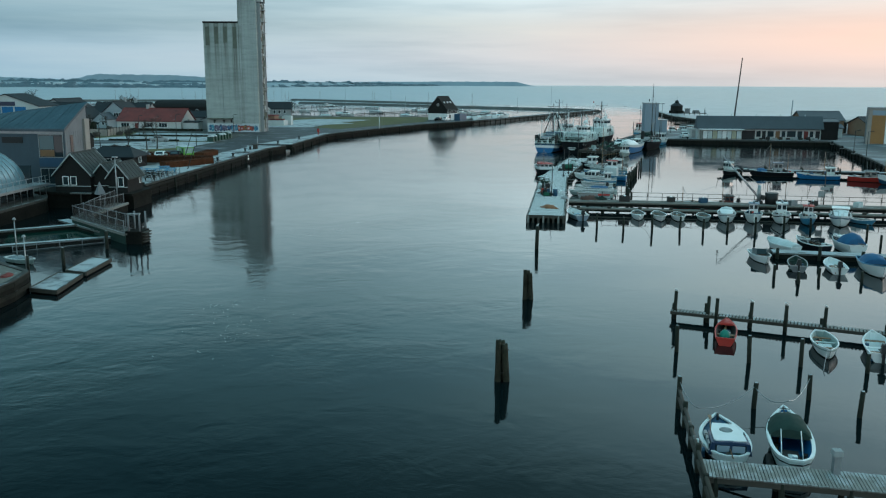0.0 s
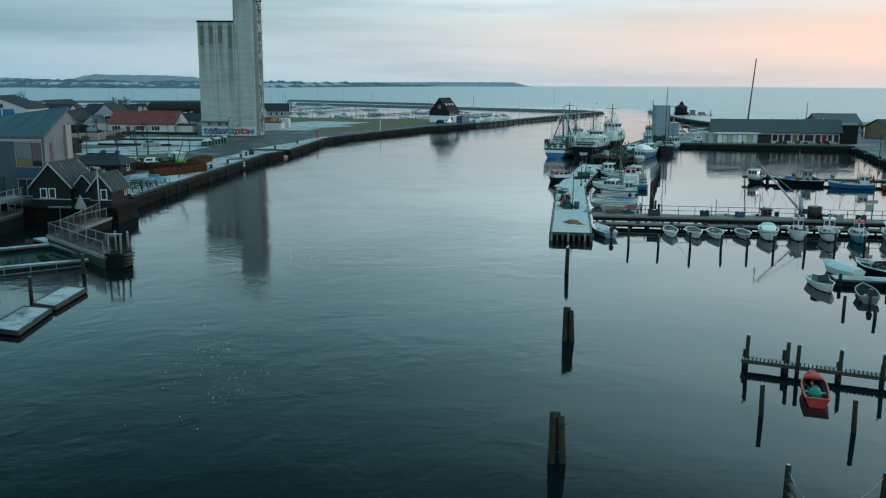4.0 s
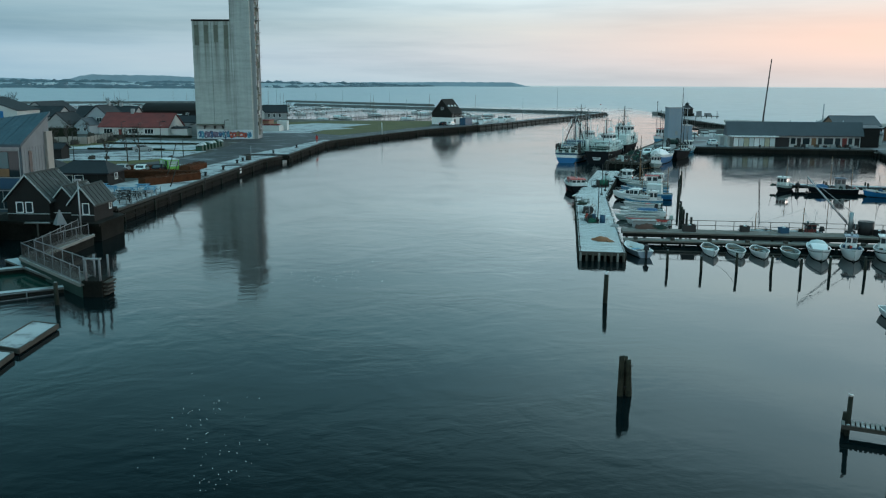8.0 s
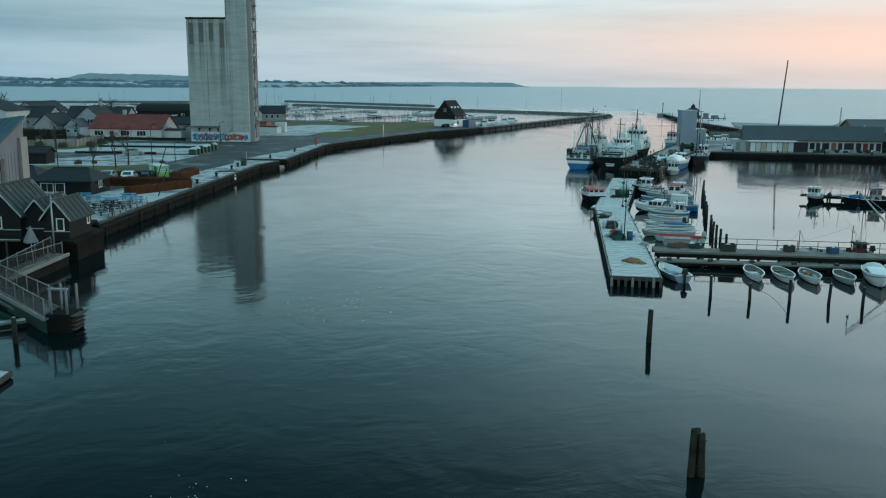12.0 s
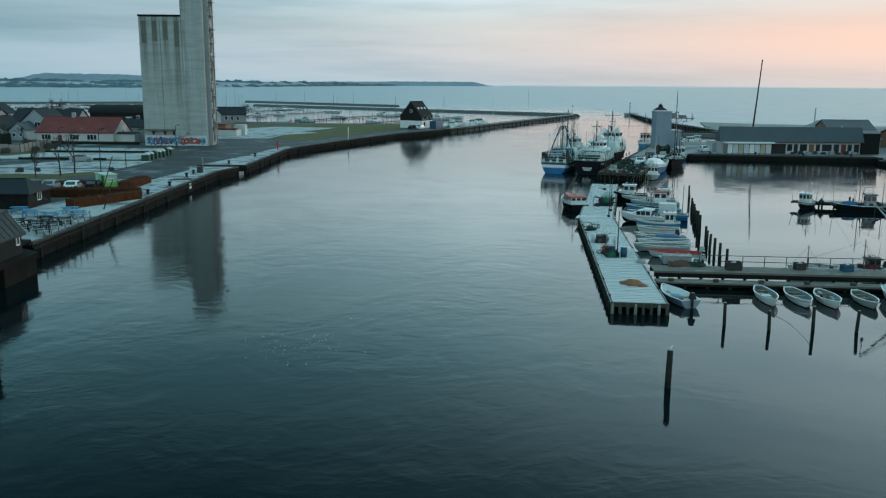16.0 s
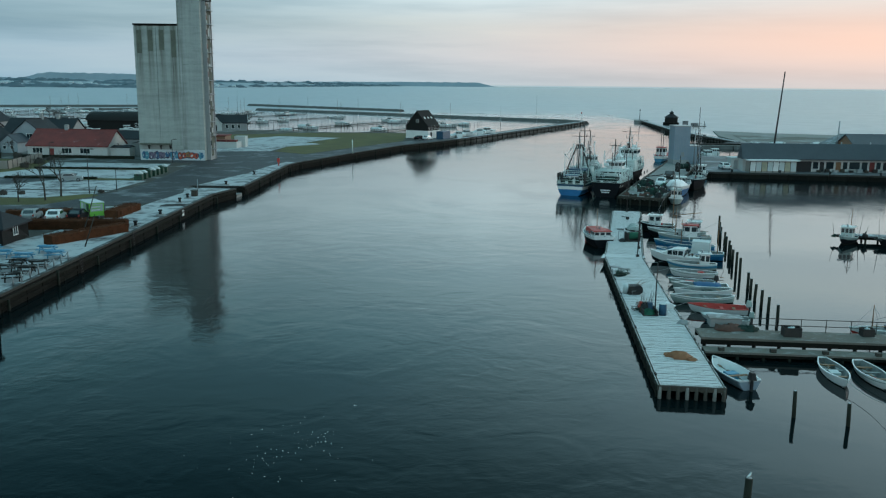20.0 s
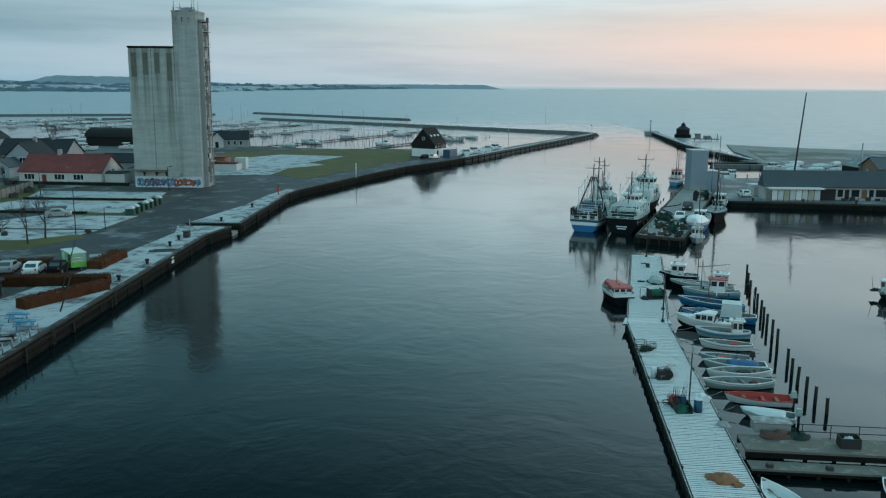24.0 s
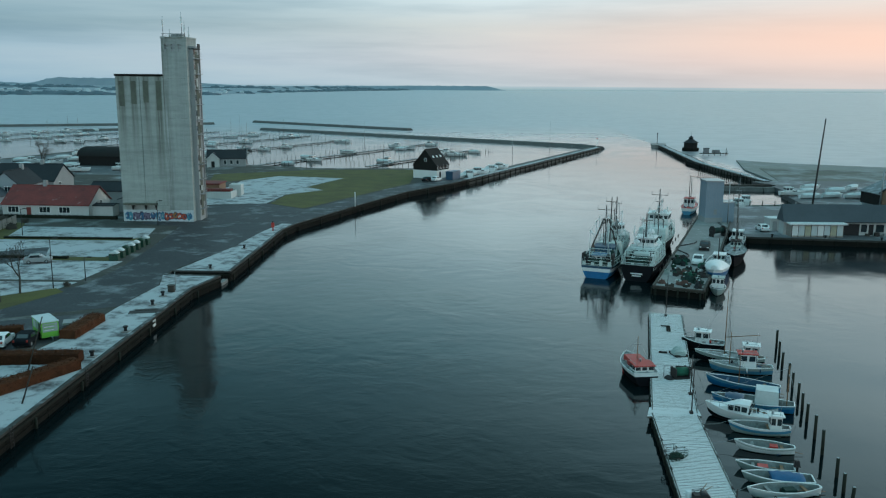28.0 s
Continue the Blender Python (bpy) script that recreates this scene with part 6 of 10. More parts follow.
# thin footbridge on posts
p3 = thing("narrow_footbridge", "narrow dark footbridge on tall posts", "pier", kind="structure")
QA, QB = (20.0, 22.95), (45, 13.2)
part("deck_beam", Shape().prism(strip(QA, QB, 0.34, -0.22), 0.36, 0.56), M_TIMBER, p3)
part("deck_beam", Shape().prism(strip(QA, QB, -0.22, 0.34), 0.36, 0.56), M_TIMBER, p3)
for k in range(120):
    s = k * 0.21
    part("deck_slat", Shape().prism([along(QA, QB, s, -0.38), along(QA, QB, s + 0.14, -0.38), along(QA, QB, s + 0.14, 0.38), along(QA, QB, s, 0.38)], 0.565, 0.61), M_PLANKG, p3)
for s, h, off in ((0.25, 1.9, 0.1), (0.1, 1.0, -0.25), (2.4, 1.8, 0.15), (2.2, 1.2, -0.3), (2.95, 1.75, 0.3), (5.1, 1.7, 0.25), (5.0, 0.9, -0.3), (7.2, 1.75, 0.3), (7.2, 1.0, -0.3), (9.5, 1.85, 0.25), (9.3, 1.0, -0.3), (13.0, 1.4, 0.25), (13.0, 1.0, -0.3), (16, 1.7, 0.2)):
    x, y = along(QA, QB, s, off)
    post = part("post", Shape().cyl((x, y, -0.8), (x + 0.04, y, h), 0.13, 0.115, 8), M_PILE, p3)

# boarded pier nearest the start, with a boom of rails
p4 = thing("boarded_pier", "weathered boarded pier with grey transverse planks", "pier", kind="structure")
RA, RB = (16.0, -2.45), (46, -7.2)
for off in (-0.62, 0.0, 0.62):
    part("stringer", Shape().prism(strip(RA, RB, 0.08 - off, 0.08 + off), 0.66, 0.92), M_TIMBER, p4)
for k in range(9):
    for off in (-0.6, 0.6):
        x, y = along(RA, RB, 0.4 + k * 2.4, off)
        part("pile", Shape().cyl((x, y, -0.8), (x, y, 0.9), 0.13, 0.12, 8), M_PILE, p4)
    a, b = along(RA, RB, 0.4 + k * 2.4, -0.6), along(RA, RB, 2.8 + k * 2.4, -0.6)
    part("brace", Shape().cyl((*a, 0.1), (*b, 0.65), 0.05, 0.05, 6), M_TIMBER, p4)
boom = thing("mooring_boom", "low timber boom on posts beside the boats", "boom")
for z in (0.95, 0.55):
    part("boom_rail", Shape().cyl((16.95, 6.4, z), (15.6, -6.0, z - 0.02), 0.09, 0.09, 6), M_TIMBER, boom)
for k in range(6):
    u = k / 5
    part("boom_post", Shape().cyl((16.95 - 1.3 * u, 6.2 - 11.8 * u, -0.8), (16.95 - 1.3 * u, 6.2 - 11.8 * u, 1.25 if k % 2 else 1.05), 0.12, 0.11, 8), M_PILE, boom)
box = thing("power_pedestal", "grey power pedestal on the boarded pier", "pedestal")
part("column", Shape().box(20.79, -2.81, 0.95, 21.06, -2.54, 1.7, taper=0.1), M_STEEL, box)
part("head", Shape().box(20.74, -2.86, 1.7, 21.11, -2.49, 1.92, taper=0.12), M_GREYWALL, box)

# free-standing piles
def lone_pile(x, y, h, r, lean=(0, 0), gull=False, label="dark round mooring pile standing in the water", group="mooring piles"):
    ob = thing("mooring_pile", label, "pile", pose(x, y, 0), group)
    part("shaft", Shape().cyl((0, 0, -0.9), (lean[0], lean[1], h), r, r * 0.88, 9), M_PILE, ob)
    part("frost_cap", Shape().cyl((lean[0], lean[1], h), (lean[0], lean[1], h + 0.03), r * 0.8, r * 0.6, 9), M_SNOW, ob)
    return ob


def gull(x, y, z, turn):
    ob = thing("gull_figure", "small pale gull sitting on a pile", "bird", pose(x, y, z, 0, 0, turn) @ Matrix.Scale(0.75, 4))
    s = Shape()
    rings = []
    for k, (px, r, pz) in enumerate(((-0.24, 0.02, 0.10), (-0.12, 0.06, 0.11), (0.0, 0.085, 0.13), (0.10, 0.07, 0.17), (0.15, 0.05, 0.23), (0.20, 0.045, 0.25), (0.24, 0.01, 0.25))):
        rings.append([(px, r * math.cos(6.283 * j / 8), pz + r * math.sin(6.283 * j / 8)) for j in range(8)])
    part("body", s.loft(rings, closed=True, cap0=True, cap1=True), M_GULL, ob)
    return ob


for x, y, h, lx, ly in ((8.38, 9.6, 2.3, -0.15, -0.3), (10.55, 27.5, 2.2, -0.15, -0.3)):
    d = thing("dolphin", "leaning cluster of three old timber piles", "dolphin", pose(x, y, 0), "old dolphins")
    for k, (ox, oy, hh, r) in enumerate(((-0.15, 0.0, h, 0.17), (0.17, 0.02, h - 0.22, 0.18), (0.03, 0.24, h - 0.1, 0.17))):
        rings = []
        for j in range(9):
            u = j / 8
            wear = 1 + 0.10 * noise.noise(Vector((k * 3.1, u * 5, x))) - 0.16 * u + 0.12 * (1 - u) ** 3
            cx, cy = ox * (1.55 - 0.55 * u) + lx * 0.5 * u, oy * (1.55 - 0.55 * u) + ly * 0.5 * u
            rings.append([(cx + r * wear * math.cos(6.283 * i / 10) * (1 + 0.06 * math.sin(i * 2.7 + k)), cy + r * wear * math.sin(6.283 * i / 10), -0.9 + (hh + 0.9) * u + (0.04 * math.sin(i * 1.9) if j == 8 else 0)) for i in range(10)])
        part("pile", Shape().loft(rings, closed=True, cap0=True, cap1=True), M_DOLPHIN, d)
    for z in (0.5, h - 0.55):
        part("bolt", Shape().cyl((-0.34, -0.16, z), (0.36, -0.14, z + 0.04), 0.025, 0.025, 6), M_RUST, d)
lone_pile(12.25, 47.2, 2.2, 0.19, (0.05, 0.0))
for x, y, h in ((19.6, 60.1, 1.65), (22.3, 58.8, 1.4), (25.4, 58.9, 1.75), (28.2, 58.5, 1.55), (30.6, 58.0, 1.45), (33.4, 58.8, 1.5), (36.2, 58.2, 1.65), (40.0, 60.6, 1.5), (42.8, 60.4, 1.35), (47.1, 56.4, 1.3), (46.5, 51.8, 1.0),
                (18.8, 15.4, 1.6), (22.5, 13.6, 1.6), (25.2, 13.1, 1.6), (28.5, 12.2, 1.1), (17.0, 6.6, 1.5), (20.6, 6.5, 1.3), (23.8, 7.9, 1.3), (25.3, 5.6, 1.3), (32.3, 33.9, 1.0), (31.2, 36.5, 1.0), (34.6, 36.0, 0.9), (37.6, 34.8, 0.9)):
    lone_pile(x, y, h, 0.13, (random.uniform(-0.08, 0.1), random.uniform(-0.05, 0.05)))
for x, y, h in ((36.2, 128.6, 2.0), (35.2, 125.0, 1.7), (34.1, 121.2, 1.6), (33.4, 117.5, 1.6), (32.7, 114.5, 1.6), (31.9, 111.0, 1.7), (31.2, 108.1, 1.7), (30.5, 105.3, 1.7), (29.6, 101.3, 2.2), (28.9, 98.0, 2.2), (28.3, 93.8, 1.6), (27.6, 91.0, 1.6), (27.2, 88.8, 1.6), (26.9, 86.2, 1.65), (26.8, 84.2, 1.5), (26.9, 82.2, 1.3)):
    lone_pile(x, y, h, 0.15, (random.uniform(-0.05, 0.1), random.uniform(-0.05, 0.05)), group="outer mooring piles")
gull(12.3, 47.2, 2.22, 40)
for s, h in ((0.25, 1.9), (5.1, 1.7), (7.2, 1.75), (9.5, 1.85)):
    x, y = along(QA, QB, s, 0.25 if s > 1 else 0.1)
    gull(x + 0.04, y, h - 0.01, 200)

# inner pontoon with fishing boats
p5 = thing("inner_pier", "dark low pier in the inner basin", "pier", kind="structure")
TA, TB = (50.0, 121.0), (76.0, 116.0)
part("deck", Shape().prism(strip(TA, TB, 0.9, 0.9), 0.7, 0.9), M_APRON, p5)
part("beam", Shape().prism(strip(TA, TB, 0.8, 0.8), 0.4, 0.7), M_QUAYWALL, p5)
for k in range(13):
    for off in (-0.9, 0.9):
        x, y = along(TA, TB, 0.4 + k * 2.0, off)
        part("pile", Shape().cyl((x, y, -0.8), (x, y, 1.5 if k % 3 == 0 else 0.8), 0.14, 0.13, 7), M_PILE, p5)

# marina pontoons with rows of mooring posts
DX, DY = 0.432, 0.902
def pontoon(x, y, n, label="long low marina pontoon with rime", slots=True):
    a, b = (x, y), (x + DX * n, y + DY * n)
    ob = thing("marina_pontoon", label, "pontoon", kind="structure")
    part("deck", Shape().prism(strip(a, b, 0.9, 0.9), 0.35, 0.6), M_TIMBER, ob)
    part("snow_line", Shape().prism(strip(a, b, 0.5, 0.5), 0.6, 0.62), M_SNOW, ob)
    s = Shape()
    k = 2.0
    while k < n:
        px, py = along(a, b, k, 0)
        for off in (-9.5, -0.9, 0.9, 9.5):
            qx, qy = along(a, b, k + (1.5 if abs(off) > 2 else 0), off + 0.5 * math.sin(k * 5.1 + off))
            s.cyl((qx, qy, -0.6), (qx + 0.05 * math.sin(k), qy, (0.9 if abs(off) < 2 else 1.6) + 0.3 * math.sin(k * 2.3 + off)), 0.085, 0.07, 5)
        k += 3.4
    tagged(part("mooring_posts", s, M_PILE), "rows of dark mooring posts beside the pontoon", "posts", "", "stuff")
    return a, b


PONTOONS = [pontoon(-75.3, 345, 146), pontoon(-34.7, 344, 94), pontoon(-112, 385, 120), pontoon(-140, 415, 125), pontoon(-172, 430, 130), pontoon(-205, 445, 130), pontoon(-240, 465, 120), pontoon(-275, 480, 110)]

# ---- boats along the jetty ----
def moored(bow, stern, *args, grow=1.0, **kw):
    m, n = berth(bow, stern)
    return boat(args[0], n * grow, args[1], args[2], m, **kw)


moored((20.0, 81.9), (24.1, 80.2), "white open boat with a blue lower hull and outboard", 1.75, 0.5, hull=M_HULLDB, top=M_HULLW, outboard=M_HULLG, tarp=(-1.2, 1.9, 0.12, M_TARP), name="motor_dinghy", split=0.5, grow=0.86)
moored((19.6, 84.8), (25.2, 83.8), "white boat with a bright red inside and grey outboard", 1.9, 0.55, hull=M_HULLW, inner=M_RED, rim=M_RED, thwarts=3, outboard=M_HULLG, name="motor_dinghy", grow=0.86)
moored((18.9, 87.7), (25.2, 88.0), "grey-white open clinker boat with frosty thwarts", 1.95, 0.6, hull=M_HULLG, rim=M_HULLW, thwarts=3, b0=0.25, name="rowing_boat", stripe=M_HULLW, grow=0.92)
moored((19.9, 90.2), (26.0, 90.9), "white open boat with dark oars laid in it", 1.9, 0.58, hull=M_HULLW, thwarts=2, b0=0.25, box=(-0.4, 1.0, 0.7, 0.5, M_TARPD), name="rowing_boat", grow=0.92)
moored((20.4, 93.0), (26.0, 92.1), "white open boat under a blue cover", 1.85, 0.58, hull=M_HULLG, tarp=(-1.9, 0.6, 0.25, M_TARPB), thwarts=1, name="motor_dinghy", grow=0.92)
moored((20.7, 95.3), (25.3, 94.2), "small grey dinghy with red and white gear", 1.6, 0.5, hull=M_HULLG, thwarts=2, box=(0.2, 0.9, 0.8, 0.4, M_RED), outboard=M_BLACK, grow=0.92)
moored((21.8, 99.2), (26.8, 98.0), "white open boat with a red fuel box", 1.8, 0.58, hull=M_HULLW, thwarts=2, box=(-0.7, 0.7, 0.7, 0.55, M_RED), b0=0.3, stripe=M_HULLG, name="rowing_boat", grow=0.92)
moored((22.4, 102.9), (27.9, 101.9), "light blue open fishing boat with a small white wheelhouse", 2.0, 0.7, hull=M_HULLG, top=M_HULLW, stripe=(M_HULLLB, 0.62, 0.84), b0=0.35, house=(-1.3, 1.0, 1.0, 1.7, M_WHITE, M_WHITE), thwarts=1, name="fishing_boat", split=0.84, grow=0.92)
moored((21.5, 107.0), (27.1, 104.0), "white motor cruiser with raked dark windows and dark lower hull", 2.3, 0.95, hull=M_HULLK, top=M_HULLW, split=0.5, decked=True, inner=M_HULLW, cabin=(0.5, 3.0, 1.8, 1.05, M_HULLW), screen=(-0.6, M_GLASS), pulpit=True, name="motor_cruiser", category="motor cruiser", box=(-1.8, 1.2, 1.4, 0.9, M_HULLW), grow=0.92)
moored((22.8, 109.8), (30.4, 107.2), "blue wooden boat under a big pale tarpaulin", 2.5, 0.8, hull=M_HULLB, tarp=(0.8, 2.6, 0.3, M_HULLDB), b0=0.5, mast=[(-3.0, 4.6, 0)], name="fishing_boat", box=(-1.2, 2.2, 2.0, 2.1, M_TARP), stripe=(M_HULLLB, 0.75, 0.9), grow=0.92)
moored((23.9, 115.6), (30.9, 112.2), "weathered blue open fishing boat", 2.2, 0.75, hull=M_HULLB, top=M_HULLLB, b0=0.3, thwarts=2, mast=[(0.4, 3.6, 0)], name="fishing_boat", inner=M_HULLDB, grow=0.92)
moored((25.4, 119.7), (32.3, 118.4), "blue-grey cutter with white wheelhouse and red roof", 2.3, 0.8, hull=M_HULLLB, top=M_HULLG, decked=True, inner=M_DECKBOAT, house=(-0.6, 1.7, 1.4, 1.6, M_WHITE, M_RED), mast=[(1.2, 4.4, 0)], name="fishing_cutter", b0=0.4, fenders=2, grow=0.92)
moored((24.9, 123.6), (32.5, 121.2), "dark-hulled wooden cutter with tall mast and boom", 2.5, 0.85, hull=M_HULLK, top=M_HULLG, decked=True, inner=M_DECKBOAT, house=(-2.2, 1.5, 1.4, 1.6, M_WHITE, M_WHITE), mast=[(0.6, 8.2, 3.6)], name="wooden_cutter", b0=0.35, grow=0.92)
moored((24.8, 128.2), (29.6, 126.4), "black-hulled boat with a rounded windowed wheelhouse", 2.3, 0.9, hull=M_HULLK, top=M_HULLK, decked=True, inner=M_DECKBOAT, house=(0.2, 1.6, 1.3, 1.5, M_HULLW, M_HULLW), pulpit=True, name="motor_boat", grow=0.92)
moored((16.8, 120.7), (17.7, 114.3), "black-hulled boat with white wheelhouse and red hatch cover", 3.1, 1.25, hull=M_HULLK, top=M_HULLW, decked=True, inner=M_DECKBOAT, house=(-1.7, 1.7, 2.1, 0.95, M_WHITE, M_RED), box=(0.5, 2.2, 1.9, 1.9, M_RED), mast=[(-0.2, 4.4, 0)], name="fishing_boat", split=0.80, b0=0.85, full=0.32)
# dinghies along the cross pier
moored((25.0, 65.0), (25.6, 70.3), "small white dinghy with a grey inside", 1.6, 0.5, hull=M_HULLW, thwarts=3, b0=0.35, box=(0.1, 0.8, 0.7, 0.35, M_TARP), group="dinghies along the pier")
moored((27.5, 64.6), (27.9, 69.8), "white clinker dinghy moored bow out", 1.7, 0.5, hull=M_HULLW, thwarts=3, b0=0.4, stripe=M_HULLG, group="dinghies along the pier")
moored((29.6, 64.4), (30.1, 69.3), "white double-ended dinghy with frost inside", 1.7, 0.5, hull=M_HULLW, thwarts=2, b0=0.25, group="dinghies along the pier")
moored((32.5, 64.4), (33.0, 69.0), "grey dinghy with red-brown thwarts", 1.6, 0.48, hull=M_HULLG, thwarts=3, inner=M_INNER, b0=0.35, group="dinghies along the pier")
moored((34.6, 63.7), (35.9, 68.8), "white cabin boat under a grey canvas", 2.1, 0.85, hull=M_HULLW, cabin=(0.4, 2.6, 1.7, 0.5, M_HULLW), tarp=(-2.3, -0.7, 0.55, M_TARP), decked=True, inner=M_HULLW, name="cabin_boat", stripe=M_GREYWALL)
moored((37.6, 63.8), (39.0, 68.6), "white fishing boat with a small wheelhouse aft", 2.0, 0.85, hull=M_HULLW, decked=True, inner=M_DECKBOAT, house=(-1.0, 1.0, 1.0, 1.3, M_WHITE, M_LIGHTBLUE), name="fishing_boat", b0=0.6)
moored((40.6, 63.5), (42.2, 68.4), "white fishing boat with a tall dark-windowed wheelhouse", 2.1, 0.85, hull=M_HULLW, decked=True, inner=M_DECKBOAT, house=(-0.8, 1.1, 1.1, 1.4, M_WHITE, M_WHITE), name="fishing_boat", b0=0.6, stripe=M_HULLK)
moored((43.4, 62.8), (44.9, 67.6), "light blue fishing boat with red-roofed wheelhouse", 1.9, 0.8, hull=M_HULLLB, top=M_HULLW, decked=True, inner=M_DECKBOAT, house=(-0.8, 1.0, 1.0, 1.3, M_WHITE, M_RED), name="fishing_boat", b0=0.6, split=0.82)
moored((46.5, 61.9), (48.6, 67.4), "white motor cruiser with a row of cabin windows", 2.4, 0.95, hull=M_HULLW, decked=True, inner=M_HULLW, cabin=(0.4, 2.8, 1.9, 0.8, M_HULLW), house=(-1.2, 1.6, 1.7, 1.0, M_HULLW, M_HULLW), pulpit=True, name="motor_cruiser", category="motor cruiser", stripe=M_HULLDB)
moored((51.2, 64.2), (49.5, 66.4), "small blue dinghy turned along the pier", 1.4, 0.45, hull=M_HULLLB, thwarts=2, b0=0.5)
moored((17.5, 69.3), (18.5, 64.7), "pale plastic motor dinghy with a black outboard", 2.0, 0.6, hull=M_LIGHTBLUE, inner=M_HULLW, thwarts=1, outboard=M_BLACK, box=(0.0, 0.7, 0.9, 0.4, M_HULLLB), name="motor_dinghy")
# pontoon boats
moored((35.0, 50.2), (36.4, 46.4), "motor boat under a pale winter cover", 1.6, 0.6, hull=M_HULLW, tarp=(-2.0, 2.0, 0.45, M_TARP), name="motor_boat")
moored((37.9, 50.6), (39.1, 46.5), "dark-hulled boat with a grey windscreen", 1.9, 0.75, hull=M_HULLK, decked=True, inner=M_GREYWALL, cabin=(0.5, 1.8, 1.5, 0.5, M_GREYWALL), screen=(-0.3, M_GLASS), name="motor_boat", rim=M_HULLW)
moored((41.6, 50.8), (41.9, 46.0), "white motor cruiser with a dark blue canopy", 2.2, 0.9, hull=M_HULLW, decked=True, inner=M_HULLW, cabin=(0.9, 2.2, 1.7, 0.7, M_HULLW), tarp=(-2.0, -0.1, 1.0, M_TARPB), pulpit=True, name="motor_cruiser", category="motor cruiser")
moored((32.1, 41.2), (32.2, 45.3), "white motor boat with a grey seat cover", 1.65, 0.55, hull=M_HULLW, thwarts=1, screen=(0.3, M_GLASS), tarp=(-1.6, -0.4, 0.2, M_GREYWALL), name="motor_boat")
moored((34.9, 42.2), (33.8, 38.3), "grey-green open boat with a black outboard", 1.6, 0.5, hull=M_GREYBOARD, rim=M_GREYWALL, inner=M_TARPD, thwarts=2, outboard=M_BLACK, name="motor_dinghy", b0=0.85)
moored((37.6, 41.6), (36.9, 37.6), "white flat motor dinghy with a black outboard", 1.7, 0.5, hull=M_HULLW, inner=M_HULLW, thwarts=1, outboard=M_BLACK, name="motor_dinghy", b0=0.85)
moored((39.8, 36.0), (40.6, 41.4), "white boat with blue cockpit and dark canopy", 2.1, 0.8, hull=M_HULLW, inner=M_HULLDB, tarp=(-1.6, 0.6, 0.7, M_TARPB), rim=M_HULLLB, name="motor_boat")
# footbridge boats
moored((23.15, 20.8), (21.95, 16.7), "red open boat with a green buoy in the stern", 1.3, 0.45, hull=M_RED, inner=M_RUST, rim=M_RED, thwarts=1, name="red_boat", b0=0.85, tarp=(1.0, 1.9, 0.12, M_RED))
part("green_buoy", Shape().lump(-1.15, 0.05, 0.34, 0.33, 0.33, 0.42, 3, 10, 0.1), M_BUOY, bpy.data.objects["red_boat"])
moored((27.2, 14.2), (28.3, 18.7), "white and green open clinker boat with an anchor line", 1.5, 0.5, hull=M_HULLW, inner=M_HULLG, thwarts=3, b0=0.4, stripe=M_HULLG, name="rowing_boat", box=(0.4, 0.9, 0.8, 0.3, M_TARP))
moored((31.3, 18.3), (30.1, 14.0), "white plastic dinghy with ribbed seats and outboard", 1.6, 0.5, hull=M_HULLW, inner=M_HULLW, thwarts=3, outboard=M_BLACK, name="motor_dinghy", b0=0.85)
M_NAVY = material("navy_gelcoat", (0.012, 0.035, 0.085), 0.4, grain=3, mottle=1.0, amount=0.3, bump=0.03)
moored((17.98, 3.35), (17.6, -0.75), "white boat with a dark navy cabin and white cabin top", 2.05, 0.62, hull=M_HULLK, top=M_HULLW, split=0.7, decked=True, inner=M_HULLDB, rim=M_HULLW, cabin=(-0.25, 2.6, 1.75, 0.52, M_NAVY), name="cabin_boat", fenders=2, b0=0.22, rounded=True, rim_wide=0.13, full=0.34)
cb = bpy.data.objects["cabin_boat.001"]
part("cabin_top", Shape().prism([(-1.42, -0.55), (-1.36, -0.66), (-0.3, -0.62), (0.42, -0.46), (0.46, 0.46), (-0.3, 0.62), (-1.36, 0.66), (-1.42, 0.55)], 1.05, 1.10), M_HULLW, cb)
# pale panes over the rear glass paint in its reflection of the sky
for y in (-0.56, 0.06):
    part("rear_pane", Shape().box(-1.60, y, 0.64, -1.555, y + 0.50, 0.92), M_LIGHTBLUE, cb, "rear cabin window with a painted pale reflection")
for k in range(3):
    part("deck_rope", Shape().cyl((1.2 + 0.2 * k, -0.3 + 0.2 * k, 0.66), (1.5, 0.25, 0.7), 0.03, 0.03, 5), M_TIMBER, cb)
part("bow_post", Shape().cyl((1.72, 0, 0.7), (1.74, 0, 1.05), 0.06, 0.05, 7), M_BLACK, cb)
part("hatch", Shape().cyl((-0.3, 0, 1.10), (-0.3, 0, 1.12), 0.28, 0.26, 12), M_DECKBOAT, cb)
moored((21.2, 4.05), (19.95, -1.3), "white boat with a dark green canvas and blue cockpit", 1.85, 0.75, hull=M_HULLW, inner=M_HULLB, tarp=(-0.3, 1.5, 0.62, M_TARPD), rim=M_HULLW, name="motor_boat", stripe=(M_HULLK, 0.8, 0.85), b0=0.3, rounded=True, rim_wide=0.12, full=0.34)
m4, n4 = berth((21.2, 4.05), (19.95, -1.3))
fd = thing("foredeck_cover", "white foredeck before the green canvas", "deck", m4)
part("deck_plate", Shape().prism([(1.2, -0.70), (1.9, -0.42), (2.4, -0.1), (2.4, 0.1), (1.9, 0.42), (1.2, 0.70)], 0.86, 0.92), M_HULLW, fd)
